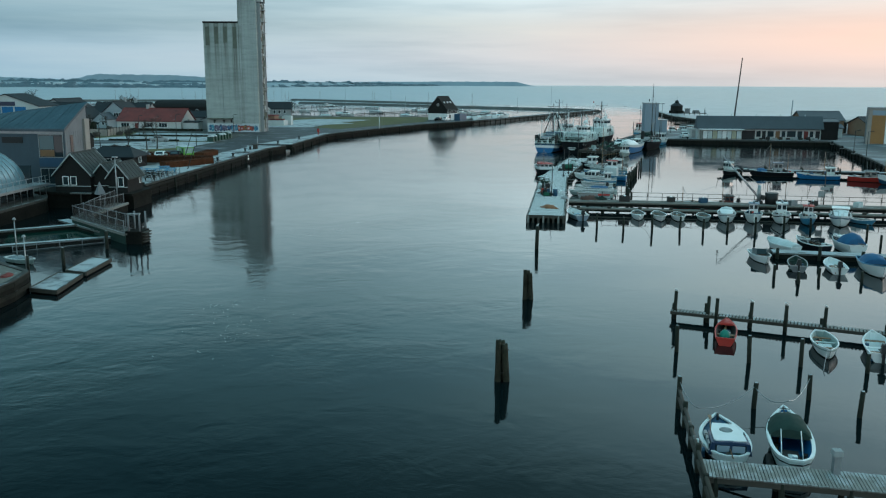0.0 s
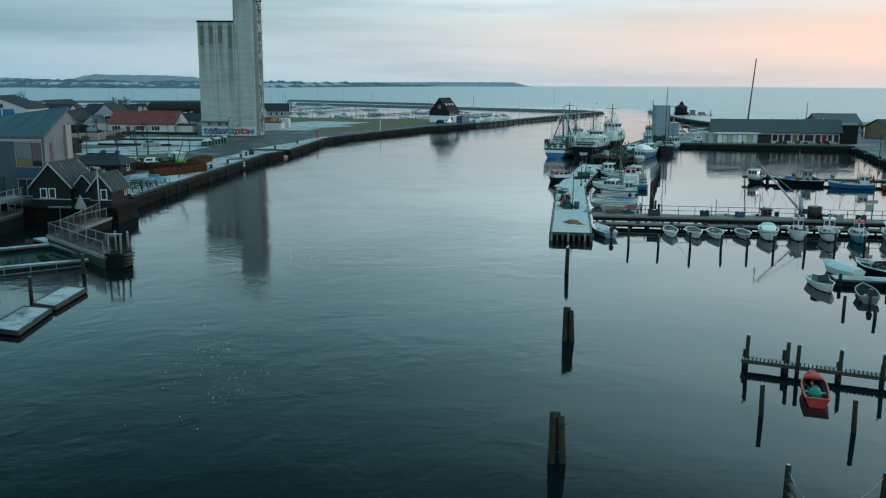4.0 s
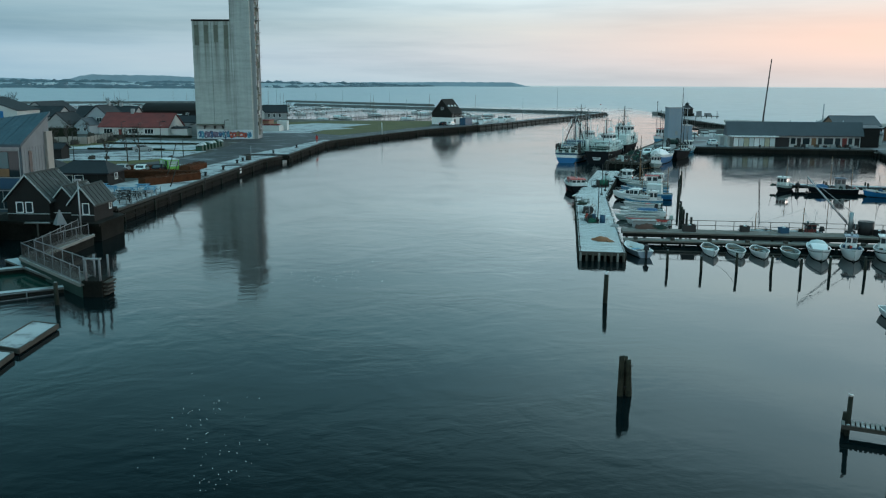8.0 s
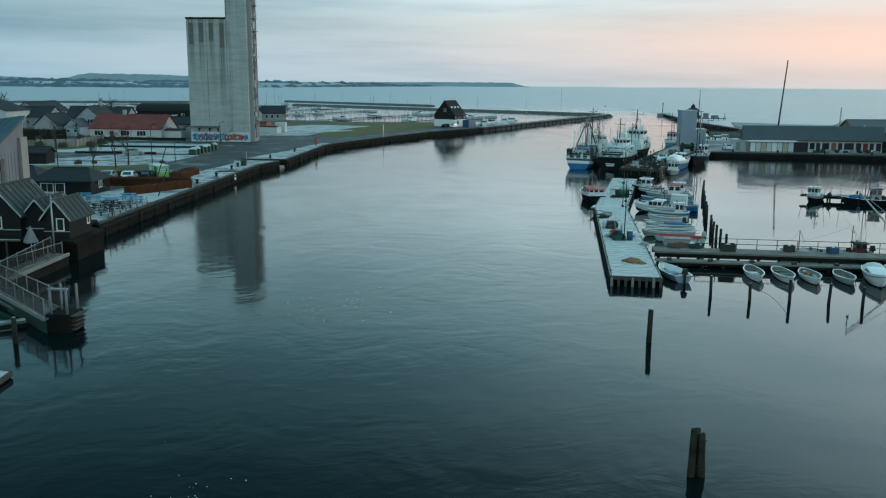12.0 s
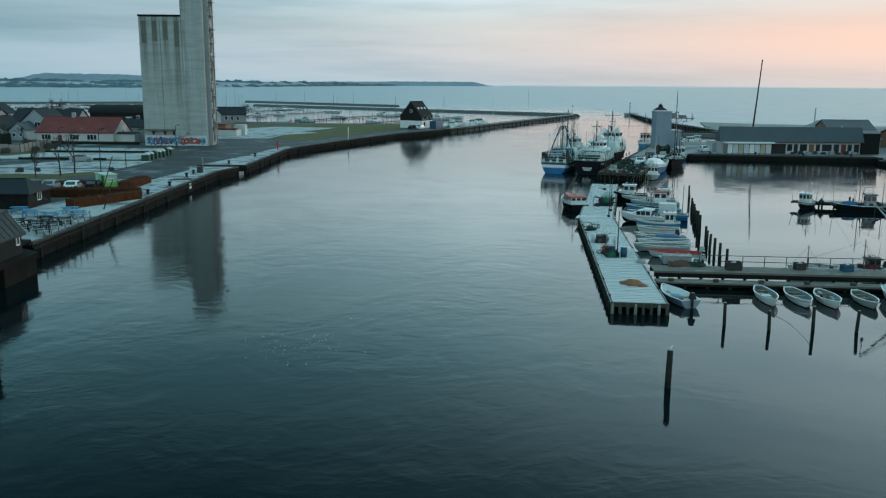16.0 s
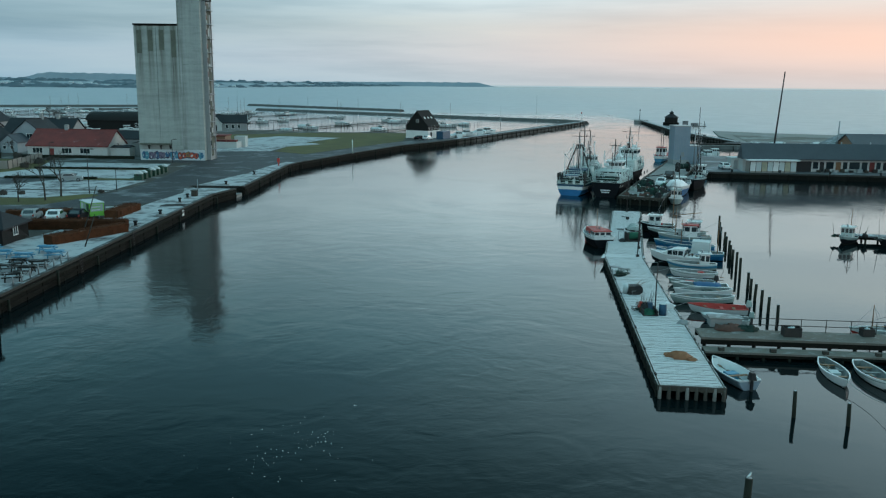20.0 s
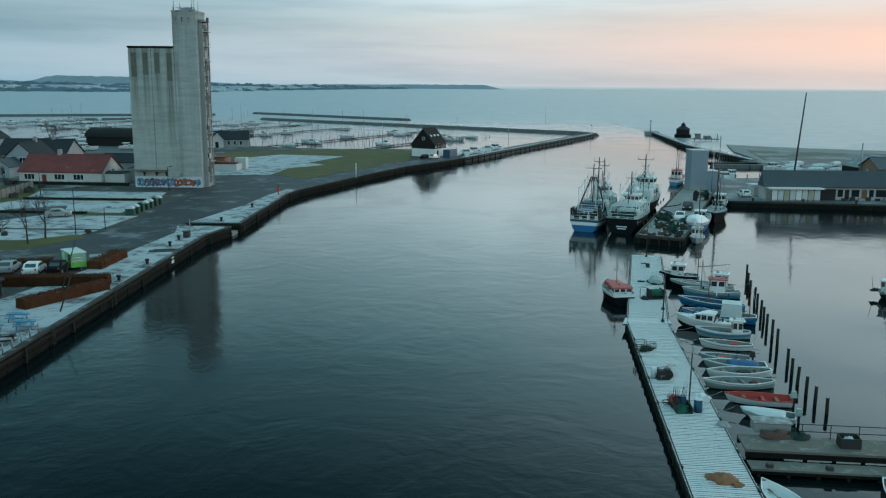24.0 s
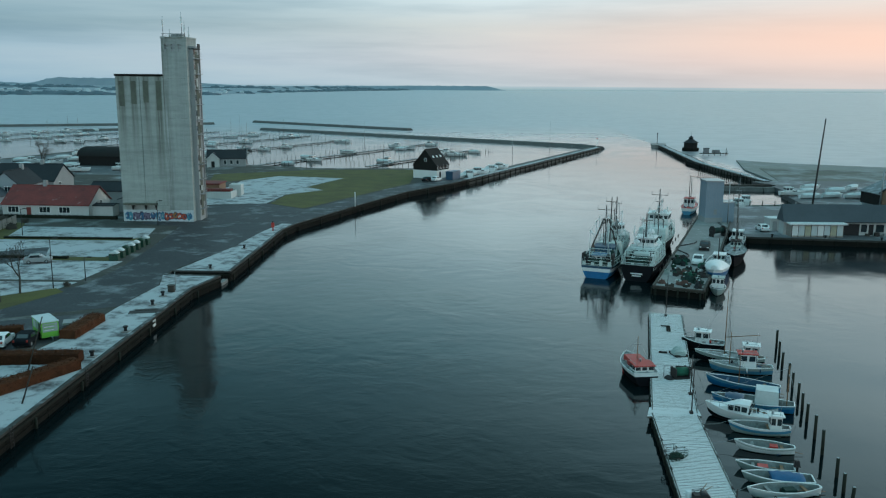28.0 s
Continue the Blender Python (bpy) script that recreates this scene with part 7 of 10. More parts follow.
part("anchor", Shape().cyl((1.9, 0, 0.92), (2.3, 0.1, 1.2), 0.03, 0.02, 5).cyl((2.2, -0.2, 1.15), (2.25, 0.3, 1.15), 0.025, 0.02, 5), M_RUST, fd)
nb = thing("cockpit_fittings", "white canopy rods and hatch in the blue cockpit", "fittings", berth((21.2, 4.05), (19.95, -1.3))[0])
for sg in (-1, 1):
    part("canopy_rod", Shape().cyl((-1.9, sg * 0.42, 0.15), (-0.34, sg * 0.40, 1.15), 0.022, 0.022, 6), M_WHITE, nb)
part("engine_hatch", Shape().box(-1.5, -0.36, 0.06, -0.5, 0.36, 0.32, taper=0.08), M_RUST, nb)
part("tiller_block", Shape().box(-2.3, -0.12, 0.3, -2.05, 0.12, 0.78, taper=0.2), M_WHITE, nb)
part("cockpit_seat", Shape().box(-2.2, -0.5, 0.1, -1.7, 0.5, 0.45), M_WOODTRIM, nb)
# inner basin
moored((48.6, 118.0), (51.6, 121.8), "small grey trawler with dark gear aft", 2.2, 0.8, hull=M_HULLK, top=M_HULLG, decked=True, inner=M_RUST, house=(0.5, 1.3, 1.4, 1.5, M_TEALW, M_WHITE), mast=[(-0.8, 4.2, 0)], name="fishing_boat")
moored((53.0, 117.8), (60.0, 116.6), "dark fishing boat with a blue cover on deck", 2.4, 0.75, hull=M_HULLK, decked=True, inner=M_DECKBOAT, house=(-1.0, 1.3, 1.3, 1.7, M_GREYWALL, M_HULLDB), mast=[(0.4, 5.6, 0), (-2.6, 4.0, 0)], tarp=(0.8, 2.4, 0.5, M_TARPB), name="fishing_boat")
moored((59.5, 113.4), (66.0, 111.6), "bright blue fishing boat with white gunwale", 2.3, 0.8, hull=M_HULLB, top=M_HULLW, decked=True, inner=M_DECKBOAT, house=(-1.8, 1.3, 1.3, 1.4, M_TEALW, M_WHITE), mast=[(-0.8, 4.6, 1.8), (-2.4, 3.4, 0)], name="fishing_boat", split=0.86, b0=0.5)
moored((72.2, 108.0), (66.9, 110.8), "dark red fishing boat with a grey cabin", 2.2, 0.8, hull=M_RED, decked=True, inner=M_DECKBOAT, house=(0.4, 1.8, 1.4, 1.1, M_PALEWOOD, M_GREYWALL), mast=[(2.4, 3.6, 0)], name="fishing_boat", b0=0.5)
moored((69.8, 106.3), (75.6, 103.8), "light blue and white fishing boat with a wheelhouse", 2.8, 1.1, hull=M_HULLDB, top=M_HULLW, decked=True, inner=M_DECKBOAT, house=(-1.0, 1.9, 1.7, 1.9, M_WHITE, M_HULLLB), mast=[(1.4, 5.2, 0)], name="fishing_boat", split=0.6)
inner_gear = random.Random(77)
for bx, by in ((50.0, 120.0), (54.5, 117.6), (57.5, 117.0), (63.0, 112.4), (70.0, 109.2)):
    for k in range(7):
        g = thing("deck_net", "dark net and gear heaped on a fishing boat deck", "net", pose(bx + inner_gear.uniform(-2.2, 2.2), by + inner_gear.uniform(-0.6, 0.6), 0.7), "nets on inner boats")
        part("net", Shape().lump(0, 0, 0, inner_gear.uniform(0.2, 0.5), inner_gear.uniform(0.2, 0.4), inner_gear.uniform(0.2, 0.6), k, 9, 0.8), inner_gear.choice((M_TARPD, M_NETG, M_BLACK, M_RUST, M_TARPB)), g)
        if k % 3 == 0:
            part("flag_stick", Shape().cyl((0, 0, 0), (inner_gear.uniform(-0.4, 0.4), 0, inner_gear.uniform(1.5, 3.0)), 0.03, 0.02, 5), M_RUST, g)
# speedboat hauled against the pier
moored((31.0, 77.6), (39.5, 77.2), "low red and white workboat with a small house", 2.0, 0.55, hull=M_RED, top=M_HULLW, decked=True, inner=M_DECKBOAT, house=(-3.2, 1.0, 1.0, 1.0, M_REDTILE, M_RUST), mast=[(-2.4, 3.2, 0), (2.6, 2.6, 0)], name="workboat", split=0.6, outboard=M_BLACK)

# ---- trawlers at the mole ----
def trawler(label, L, B, fb, m, hull, top, split, house, seed, gantry=None, masts=(), domes=(), whale=False, second=None, roof=M_WHITE, stripe=None):
    ob = boat(label, L, B, fb, m, hull=hull, top=top, b0=0.86, category="trawler", group="trawlers at the mole", inner=M_DECKBOAT, decked=True, house=house, split=split, name="trawler", raked=1.2, full=0.28, rim=M_HULLG, mast=masts, pulpit=False, stripe=stripe)
    rnd = random.Random(seed)
    z = fb * 0.92
    if second:
        hx, hl, hw, z0, hh = second
        w = part("bridge", Shape().box(hx - hl / 2, -hw / 2, z0, hx + hl / 2, hw / 2, z0 + hh, taper=0.08), M_WHITE, ob)
        part("bridge_roof", Shape().box(hx - hl / 2 - 0.2, -hw / 2 - 0.15, z0 + hh, hx + hl / 2 + 0.25, hw / 2 + 0.15, z0 + hh + 0.12), roof, w)
        for k in range(4):
            y0 = -hw / 2 + 0.15 + k * (hw - 0.3) / 4
            part("window", Shape().box(hx + hl / 2 - 0.1, y0, z0 + hh * 0.5, hx + hl / 2 + 0.01, y0 + (hw - 0.3) / 4 * 0.75, z0 + hh * 0.85), M_GLASS, w)
            part("window", Shape().box(hx - hl / 2 - 0.01, y0, z0 + hh * 0.5, hx - hl / 2 + 0.1, y0 + (hw - 0.3) / 4 * 0.75, z0 + hh * 0.85), M_GLASS, w)
        for sg in (-1, 1):
            for k in range(3):
                x0 = hx - hl / 2 + 0.2 + k * hl * 0.3
                part("window", Shape().box(x0, sg * hw / 2 - 0.1, z0 + hh * 0.5, x0 + hl * 0.2, sg * hw / 2 + 0.01, z0 + hh * 0.85), M_GLASS, w)
        part("bridge_rail", Shape().box(hx - hl / 2 - 0.2, -hw / 2 - 0.12, z0 + hh + 0.7, hx + hl / 2, -hw / 2 - 0.08, z0 + hh + 0.74).box(hx - hl / 2 - 0.2, hw / 2 + 0.08, z0 + hh + 0.7, hx + hl / 2, hw / 2 + 0.12, z0 + hh + 0.74), M_STEEL, w)
    if gantry:
        gx, gh, gm = gantry
        s = Shape()
        for sg in (-1, 1):
            s.cyl((gx - 0.3, sg * B * 0.52, z), (gx + 0.5, sg * 0.45, gh), 0.13, 0.11, 7)
        s.cyl((gx + 0.5, -0.6, gh), (gx + 0.5, 0.6, gh), 0.13, 0.13, 7)
        g = part("gantry", s, gm, ob)
        part("block", Shape().box(gx + 0.3, -0.25, gh - 0.6, gx + 0.6, 0.25, gh - 0.1), M_RUST, g)
    for x, y, zz, r in domes:
        part("radar_dome", Shape().cyl((x, y, zz - 0.5), (x, y, zz), 0.1, 0.1, 6).lump(x, y, zz, r, r, r * 1.1, 1, 10, 0.0), M_HULLW, ob)
    # bulwark rails, net drums, winches and boxes on deck
    rows, at = hull_form(L, B, fb, 0.86, 0.7, 1.2, 14, 0.28)
    for sg in (-1, 1):
        s = Shape()
        pts = [Vector((x, sg * y * 0.96, zz)) for x, y, zz in (at(r, 1.0) for r in rows[:13])]
        for a, b in zip(pts, pts[1:]):
            for hh in (0.55, 1.0):
                s.cyl(a + Vector((0, 0, hh)), b + Vector((0, 0, hh)), 0.03, 0.03, 5)
            s.cyl(a, a + Vector((0, 0, 1.0)), 0.03, 0.03, 5)
        part("side_rail", s, M_TEALW, ob)
    for k in range(3):
        x = -L * 0.42 + k * L * 0.13
        d = part("net_drum", Shape().cyl((x, -B * 0.28, z + 0.7), (x, B * 0.28, z + 0.7), 0.5, 0.5, 10), rnd.choice((M_TARPD, M_BLACK, M_RUST)), ob)
        for sg in (-1, 1):
            part("drum_flange", Shape().cyl((x, sg * B * 0.28, z + 0.7), (x, sg * B * 0.30, z + 0.7), 0.75, 0.75, 10), M_RUST, d)
    for k in range(24):
        x, y = rnd.uniform(-L * 0.4, L * 0.34), rnd.uniform(-B * 0.3, B * 0.3)
        w = rnd.uniform(0.2, 0.65)
        part("deck_gear", Shape().box(x - w / 2, y - w / 2, z, x + w / 2, y + w / 2, z + rnd.uniform(0.4, 1.3), taper=rnd.uniform(0, 0.4)), rnd.choice((M_TEALW, M_TEALW, M_WHITE, M_RUST, M_STEEL, M_TEALW)), ob)
    for k in range(10):
        x, y = rnd.uniform(-L * 0.3, L * 0.3), rnd.uniform(-B * 0.35, B * 0.35)
        part("vent_pipe", Shape().cyl((x, y, z), (x, y, z + rnd.uniform(1.2, 2.6)), 0.09, 0.08, 6), M_TEALW, ob)
    for k in range(4):
        x = L * (-0.3 + 0.2 * k)
        part("tyre_fender", Shape().cyl((x, -B * 0.52, fb * 0.55), (x, -B * 0.50 + 0.02, fb * 0.55), 0.35, 0.35, 10), M_BLACK, ob)
    if whale:
        rings = []
        for r in rows[10:]:
            x, y, zz = at(r, 1.0)
            rings.append([(x, -y, zz), (x, -y * 0.85, zz + 0.85), (x, 0, zz + 1.05), (x, y * 0.85, zz + 0.85), (x, y, zz)])
        part("whaleback", Shape().loft(rings, cap0=True, cap1=True), M_TEALW, ob)
    return ob


def mast_tree(ob, x, z0, z1, arms):
    p = part("signal_mast", Shape().cyl((x, 0, z0), (x, 0, z1), 0.14, 0.08, 7), M_RUST, ob)
    for zz, w in arms:
        part("yard", Shape().box(x - 0.05, -w, zz, x + 0.05, w, zz + 0.08).cyl((x, -w, zz), (x, -w, zz + 0.7), 0.03, 0.02, 5).cyl((x, w, zz), (x, w, zz + 0.7), 0.03, 0.02, 5), M_RUST, p)
    for sg in (-1, 1):
        part("stay", Shape().cyl((x, 0, z1 - 0.4), (x - 3, sg * 2.0, z0 + 0.4), 0.02, 0.02, 4), M_STEEL, p)


def astern(x, y, L, turn=69.0):
    """The pose of a vessel whose stern is at x, y."""
    return pose(x + L / 2 * math.cos(radians(turn)), y + L / 2 * math.sin(radians(turn)), 0, 0, 0, turn)


t1 = trawler("blue trawler with white upper strake and dark gantry", 14.0, 5.6, 1.9, astern(20.4, 164.2, 14.0), M_HULLB, M_HULLDB, 0.86, (-4.4, 2.0, 2.4, 2.0, M_WHITE, M_HULLB), 1, stripe=(M_HULLW, 0.66, 0.86), gantry=(-0.8, 8.6, M_RUST), masts=[(3.2, 7.6, 0)], second=None)
mast_tree(t1, -0.6, 3.5, 11.0, ((10.2, 1.4), (8.0, 0.8)))
mast_tree(t1, 3.8, 3.5, 11.8, ((11.0, 0.9),))
for y in (-2.5, 2.2):
    part("gallows", Shape().box(-6.6, y, 1.7, -4.6, y + 0.3, 3.9), M_RUST, t1)
for k, (x, y, r) in enumerate(((-5.4, -1.6, 0.8), (-3.4, -2.0, 0.9), (-2.2, 1.6, 0.7), (-6.0, 1.7, 0.6), (-1.0, -2.1, 0.8))):
    part("net_bundle", Shape().lump(x, y, 1.8, r, r * 0.7, 1.7 + 0.3 * (k % 3), k + 3, 10, 0.7), (M_BLACK, M_TARPD, M_NETB)[k % 3], t1)
part("blue_shelter", Shape().box(-2.4, -2.0, 1.8, 1.4, 2.0, 4.3, taper=0.1), M_HULLDB, t1)
part("bow_shelter", Shape().box(2.2, -2.1, 1.8, 5.4, 2.1, 4.2, taper=0.2), M_TEALW, t1)
t1b = trawler("grey-green trawler lying inside the blue one", 14.0, 4.6, 1.9, astern(24.8, 178.6, 14.0), M_HULLDB, M_HULLG, 0.7, (0.8, 3.0, 2.8, 2.2, M_TEALW, M_HULLW), 4, masts=[(-2.6, 8.6, 2.4)], domes=((0.6, 0.6, 5.4, 0.3),), whale=True, second=(0.6, 2.0, 2.2, 4.0, 1.4))
mast_tree(t1b, -0.8, 4.6, 10.6, ((9.4, 0.9),))
t2 = trawler("black-hulled trawler with pale green decks and domes", 19.0, 6.0, 2.4, astern(26.45, 162.4, 19.0), M_HULLK, M_HULLK, 0.86, (-1.0, 5.6, 4.0, 2.4, M_TEALW, M_HULLW), 2, masts=[(-4.0, 7.5, 0)], domes=((-2.8, 1.2, 5.0, 0.5), (-0.4, -0.6, 6.4, 0.65), (-5.6, -1.9, 3.4, 0.42)), whale=True, second=(-0.6, 3.0, 3.0, 4.2, 1.5))
mast_tree(t2, -1.6, 5.0, 9.8, ((8.6, 1.0),))
part("stern_house", Shape().box(-5.6, -1.3, 1.8, -4.2, 1.3, 3.8, taper=0.08), M_TEALW, t2)
part("stern_locker", Shape().box(-7.4, 0.6, 1.8, -6.2, 2.2, 3.0, taper=0.06), M_WHITE, t2)
for z, w in ((1.15, 0.9), (0.8, 0.7)):
    part("name_bar", Shape().box(-9.58, -w, z, -9.5, w, z + 0.19), M_HULLW, t2)
for k in range(5):
    part("deck_hoop", Shape().cyl((-7.2 + k * 1.4, -2.6, 1.9), (-7.2 + k * 1.4, -2.3, 4.4), 0.08, 0.08, 6).cyl((-7.2 + k * 1.4, -2.3, 4.4), (-7.2 + k * 1.4, 2.3, 4.4), 0.08, 0.08, 6).cyl((-7.2 + k * 1.4, 2.3, 4.4), (-7.2 + k * 1.4, 2.6, 1.9), 0.08, 0.08, 6), M_TEALW, t2)
t3 = trawler("pale grey trawler with tall mast beside the mole", 20.0, 6.2, 2.4, astern(33.0, 183.2, 20.0), M_HULLK, M_HULLK, 0.8, (1.0, 5.0, 4.0, 2.5, M_TEALW, M_HULLW), 3, masts=[(-5.0, 7.0, 0)], domes=((-0.4, -1.2, 6.8, 0.5), (-0.6, 0.8, 6.6, 0.5)), whale=True, second=(1.0, 3.6, 3.8, 4.7, 1.7))
mast_tree(t3, 0.2, 6.0, 11.0, ((9.9, 1.5), (8.6, 0.7)))
part("deck_shelter", Shape().box(-7.5, -2.4, 2.2, -2.2, 2.4, 4.6, taper=0.06), M_TEALW, t3)
def rigging(ob, L, B, fb, top, seed):
    """Wires, derricks, lamps and rails that crowd a working deck."""
    rnd = random.Random(seed)
    for k in range(12):
        x, y = rnd.uniform(-L * 0.42, L * 0.42), rnd.uniform(-B * 0.42, B * 0.42)
        part("wire", Shape().cyl((rnd.uniform(-2.0, 2.0), 0, top * rnd.uniform(0.6, 1.0)), (x, y, fb), 0.022, 0.022, 4), M_STEEL, ob)
    for k in range(10):
        x, y = rnd.uniform(-L * 0.4, L * 0.4), rnd.uniform(-B * 0.4, B * 0.4)
        h = rnd.uniform(2.5, 6.8)
        p = part("derrick", Shape().cyl((x, y, fb * 0.9), (x, y, fb + h), 0.09, 0.06, 6).cyl((x, y, fb + h), (x + rnd.uniform(-1.6, 1.6), y + rnd.uniform(-1, 1), fb + h * 0.8), 0.05, 0.04, 6), rnd.choice((M_TEALW, M_HULLW, M_RUST)), ob)
        part("deck_lamp", Shape().box(x - 0.12, y - 0.12, fb + h, x + 0.12, y + 0.12, fb + h + 0.2), M_WHITE, p)
    for k in range(5):
        x = -L * 0.36 + k * L * 0.15
        h = fb + rnd.uniform(1.6, 2.6)
        part("frame_arch", Shape().cyl((x, -B * 0.42, fb * 0.9), (x, -B * 0.38, h), 0.06, 0.06, 6).cyl((x, -B * 0.38, h), (x, B * 0.38, h), 0.06, 0.06, 6).cyl((x, B * 0.38, h), (x, B * 0.42, fb * 0.9), 0.06, 0.06, 6), M_TEALW, ob)
    for k in range(7):
        x, y = rnd.uniform(-L * 0.4, L * 0.3), rnd.choice((-1, 1)) * B * rnd.uniform(0.25, 0.42)
        part("winch", Shape().cyl((x - 0.3, y, fb + 0.45), (x + 0.3, y, fb + 0.45), 0.28, 0.28, 9).box(x - 0.4, y - 0.25, fb * 0.9, x + 0.4, y + 0.25, fb + 0.3), rnd.choice((M_TEALW, M_RUST, M_WHITE)), ob)
        part("orange_float", Shape().lump(x * 0.8, y, fb + 0.6, 0.16, 0.16, 0.2, k, 7, 0.0), rnd.choice((M_RED, M_ORANGE, M_HULLW)), ob)


def stern_rails(ob, L, B, fb, seed):
    rnd = random.Random(seed)
    for k in range(5):
        z = fb + 0.35 + 0.45 * k
        x = -L * 0.48 + 0.25 * k
        w = B * (0.42 - 0.02 * k)
        part("stern_rail", Shape().cyl((x, -w, z), (x, w, z), 0.045, 0.045, 6).cyl((x, -w, z - 0.5), (x, -w, z + 0.1), 0.04, 0.04, 6).cyl((x, w, z - 0.5), (x, w, z + 0.1), 0.04, 0.04, 6), M_TEALW, ob)
    for k in range(14):
        x, y = rnd.uniform(-L * 0.45, L * 0.1), rnd.choice((-1, 1)) * rnd.uniform(0.1, 0.4) * B
        h = rnd.uniform(0.8, 2.6)
        part("stanchion", Shape().cyl((x, y, fb * 0.9), (x + rnd.uniform(-0.3, 0.3), y, fb + h), 0.05, 0.04, 6).box(x - 0.16, y - 0.16, fb + h * 0.5, x + 0.16, y + 0.16, fb + h * 0.5 + 0.3), rnd.choice((M_TEALW, M_WHITE, M_TEALW, M_RUST)), ob)
    for k in range(4):
        y = -B * 0.36 + k * B * 0.24
        part("gate_board", Shape().box(-L * 0.49, y - 0.25, fb, -L * 0.49 + 0.08, y + 0.25, fb + rnd.uniform(0.5, 1.1)), M_TEALW, ob)


stern_rails(t1, 14.0, 5.6, 1.9, 41)
stern_rails(t1b, 14.0, 4.6, 1.9, 42)
stern_rails(t2, 19.0, 6.0, 2.0, 43)
stern_rails(t3, 20.0, 6.2, 2.4, 44)
rigging(t1, 14.0, 5.6, 1.9, 10.5, 31)
rigging(t1b, 14.0, 4.6, 1.9, 10.0, 32)
rigging(t2, 19.0, 6.0, 2.0, 9.5, 33)
rigging(t3, 20.0, 6.2, 2.4, 12.0, 34)
moored((58.0, 247.0), (53.0, 234.0), "small orange and blue trawler behind the ice tower", 4.0, 1.4, hull=M_HULLLB, top=M_HULLW, decked=True, inner=M_RED, house=(-1.5, 3.0, 2.4, 2.4, M_HULLW, M_RED), mast=[(1.0, 8.0, 0), (-3.0, 9.0, 0)], name="trawler", b0=0.6)
moored((36.3, 153.0), (37.9, 157.6), "small grey-white boat with a boxy wheelhouse", 2.3, 0.8, hull=M_HULLG, decked=True, inner=M_DECKBOAT, house=(-0.4, 1.6, 1.7, 1.7, M_WHITE, M_HULLG), name="motor_boat")
moored((37.9, 160.6), (43.6, 175.4), "blue boat with a white canvas over its bow", 4.0, 1.7, hull=M_HULLB, top=M_HULLW, decked=True, inner=M_DECKBOAT, house=(-4.0, 2.2, 1.9, 1.5, M_TEALW, M_WHITE), tarp=(0.6, 7.3, 1.2, M_HULLW), mast=[(-1.2, 7.0, 0)], name="fishing_boat", split=0.8, b0=0.7, full=0.32)
moored((45.2, 173.5), (50.6, 189.5), "black wooden ketch with two tall masts", 4.0, 1.5, hull=M_HULLK, top=M_HULLK, decked=True, inner=M_DECKBOAT, rim=M_BLACKWOOD, house=(-4.4, 2.2, 1.8, 1.4, M_TEALW, M_BLACKWOOD), mast=[(1.8, 15.5, 5.5), (-3.8, 11.0, 0)], name="wooden_ketch", split=0.88, b0=0.45)
moored((50.8, 190.0), (54.0, 198.5), "blue-white boat at the root of the mole", 3.0, 1.2, hull=M_HULLLB, top=M_HULLW, decked=True, inner=M_DECKBOAT, house=(-0.8, 2.4, 2.0, 2.0, M_WHITE, M_WHITE), mast=[(1.6, 6.4, 0)], name="fishing_boat")

# ---- marina boats ----
random.seed(21)
sail = boat("white sailing yacht at a marina pontoon", 8.5, 2.7, 1.0, pose(-60, 360, 0, 0, 0, 0), decked=True, inner=M_HULLW, cabin=(0.4, 3.4, 1.7, 0.5, M_HULLW), mast=[(0.7, 10.5, 3.0)], name="sailing_yacht", category="yacht", group="marina boats", b0=0.7, stripe=M_HULLDB)
motor = boat("white motor boat at a marina pontoon", 7.0, 2.5, 0.95, pose(-50, 372, 0, 0, 0, 0), decked=True, inner=M_HULLW, cabin=(0.6, 2.6, 1.8, 0.7, M_HULLW), house=(-1.2, 1.8, 1.8, 1.4, M_HULLW, M_TARP), name="marina_motor_boat", category="motor boat", group="marina boats")
plain = boat("small covered boat at a marina pontoon", 6.0, 2.1, 0.8, pose(-40, 390, 0, 0, 0, 0), tarp=(-2.4, 2.2, 0.6, M_TARP), name="covered_boat", category="boat", group="marina boats")
spots = []
for (a, b), count in zip(PONTOONS, (9, 8, 8, 9, 9, 9, 9, 9)):
    n = (Vector(b) - Vector(a)).length
    for k in range(count):
        s, sg = random.uniform(0.05, 0.95) * n, random.choice((-1, 1))
        x, y = along(a, b, s, sg * 5.4)
        spots.append((x, y, math.degrees(math.atan2(DY, DX)) + (90 if sg < 0 else -90) + random.uniform(-3, 3)))
for k, (x, y, rz) in enumerate(spots):
    src = (motor, plain, sail, plain, motor)[k % 5]
    if k in (0, 1, 2):
        [motor, plain, sail][k].matrix_world = pose(x, y, 0, 0, 0, rz)
    else:
        copy_thing(src, pose(x, y, 0, 0, 0, rz))
# boats laid up ashore for the winter
for x, y, rz in ((-150, 322, 20), (-158, 318, 15), (-166, 324, 30), (-142, 345, 40), (-150, 352, 35), (-174, 318, 10), (-183, 327, 25), (-136, 312, 5), (-128, 360, 60), (-192, 322, 20), (-205, 335, 30), (-152, 372, 60), (-124, 306, 12), (-131, 303, 40), (-140, 300, 8), (-147, 309, 75), (-156, 303, 15), (-165, 309, 50), (-134, 322, 20), (-143, 330, 65), (-152, 334, 10), (-160, 340, 30), (-138, 357, 45), (-120, 349, 15), (-127, 340, 70), (-112, 312, 5)):
    c = copy_thing(random.choice((plain, motor)), pose(x, y, ZW + 0.2, 0, 0, rz))
    tagged(c, "boat laid up ashore on the marina yard", "boat", "boats laid up ashore")
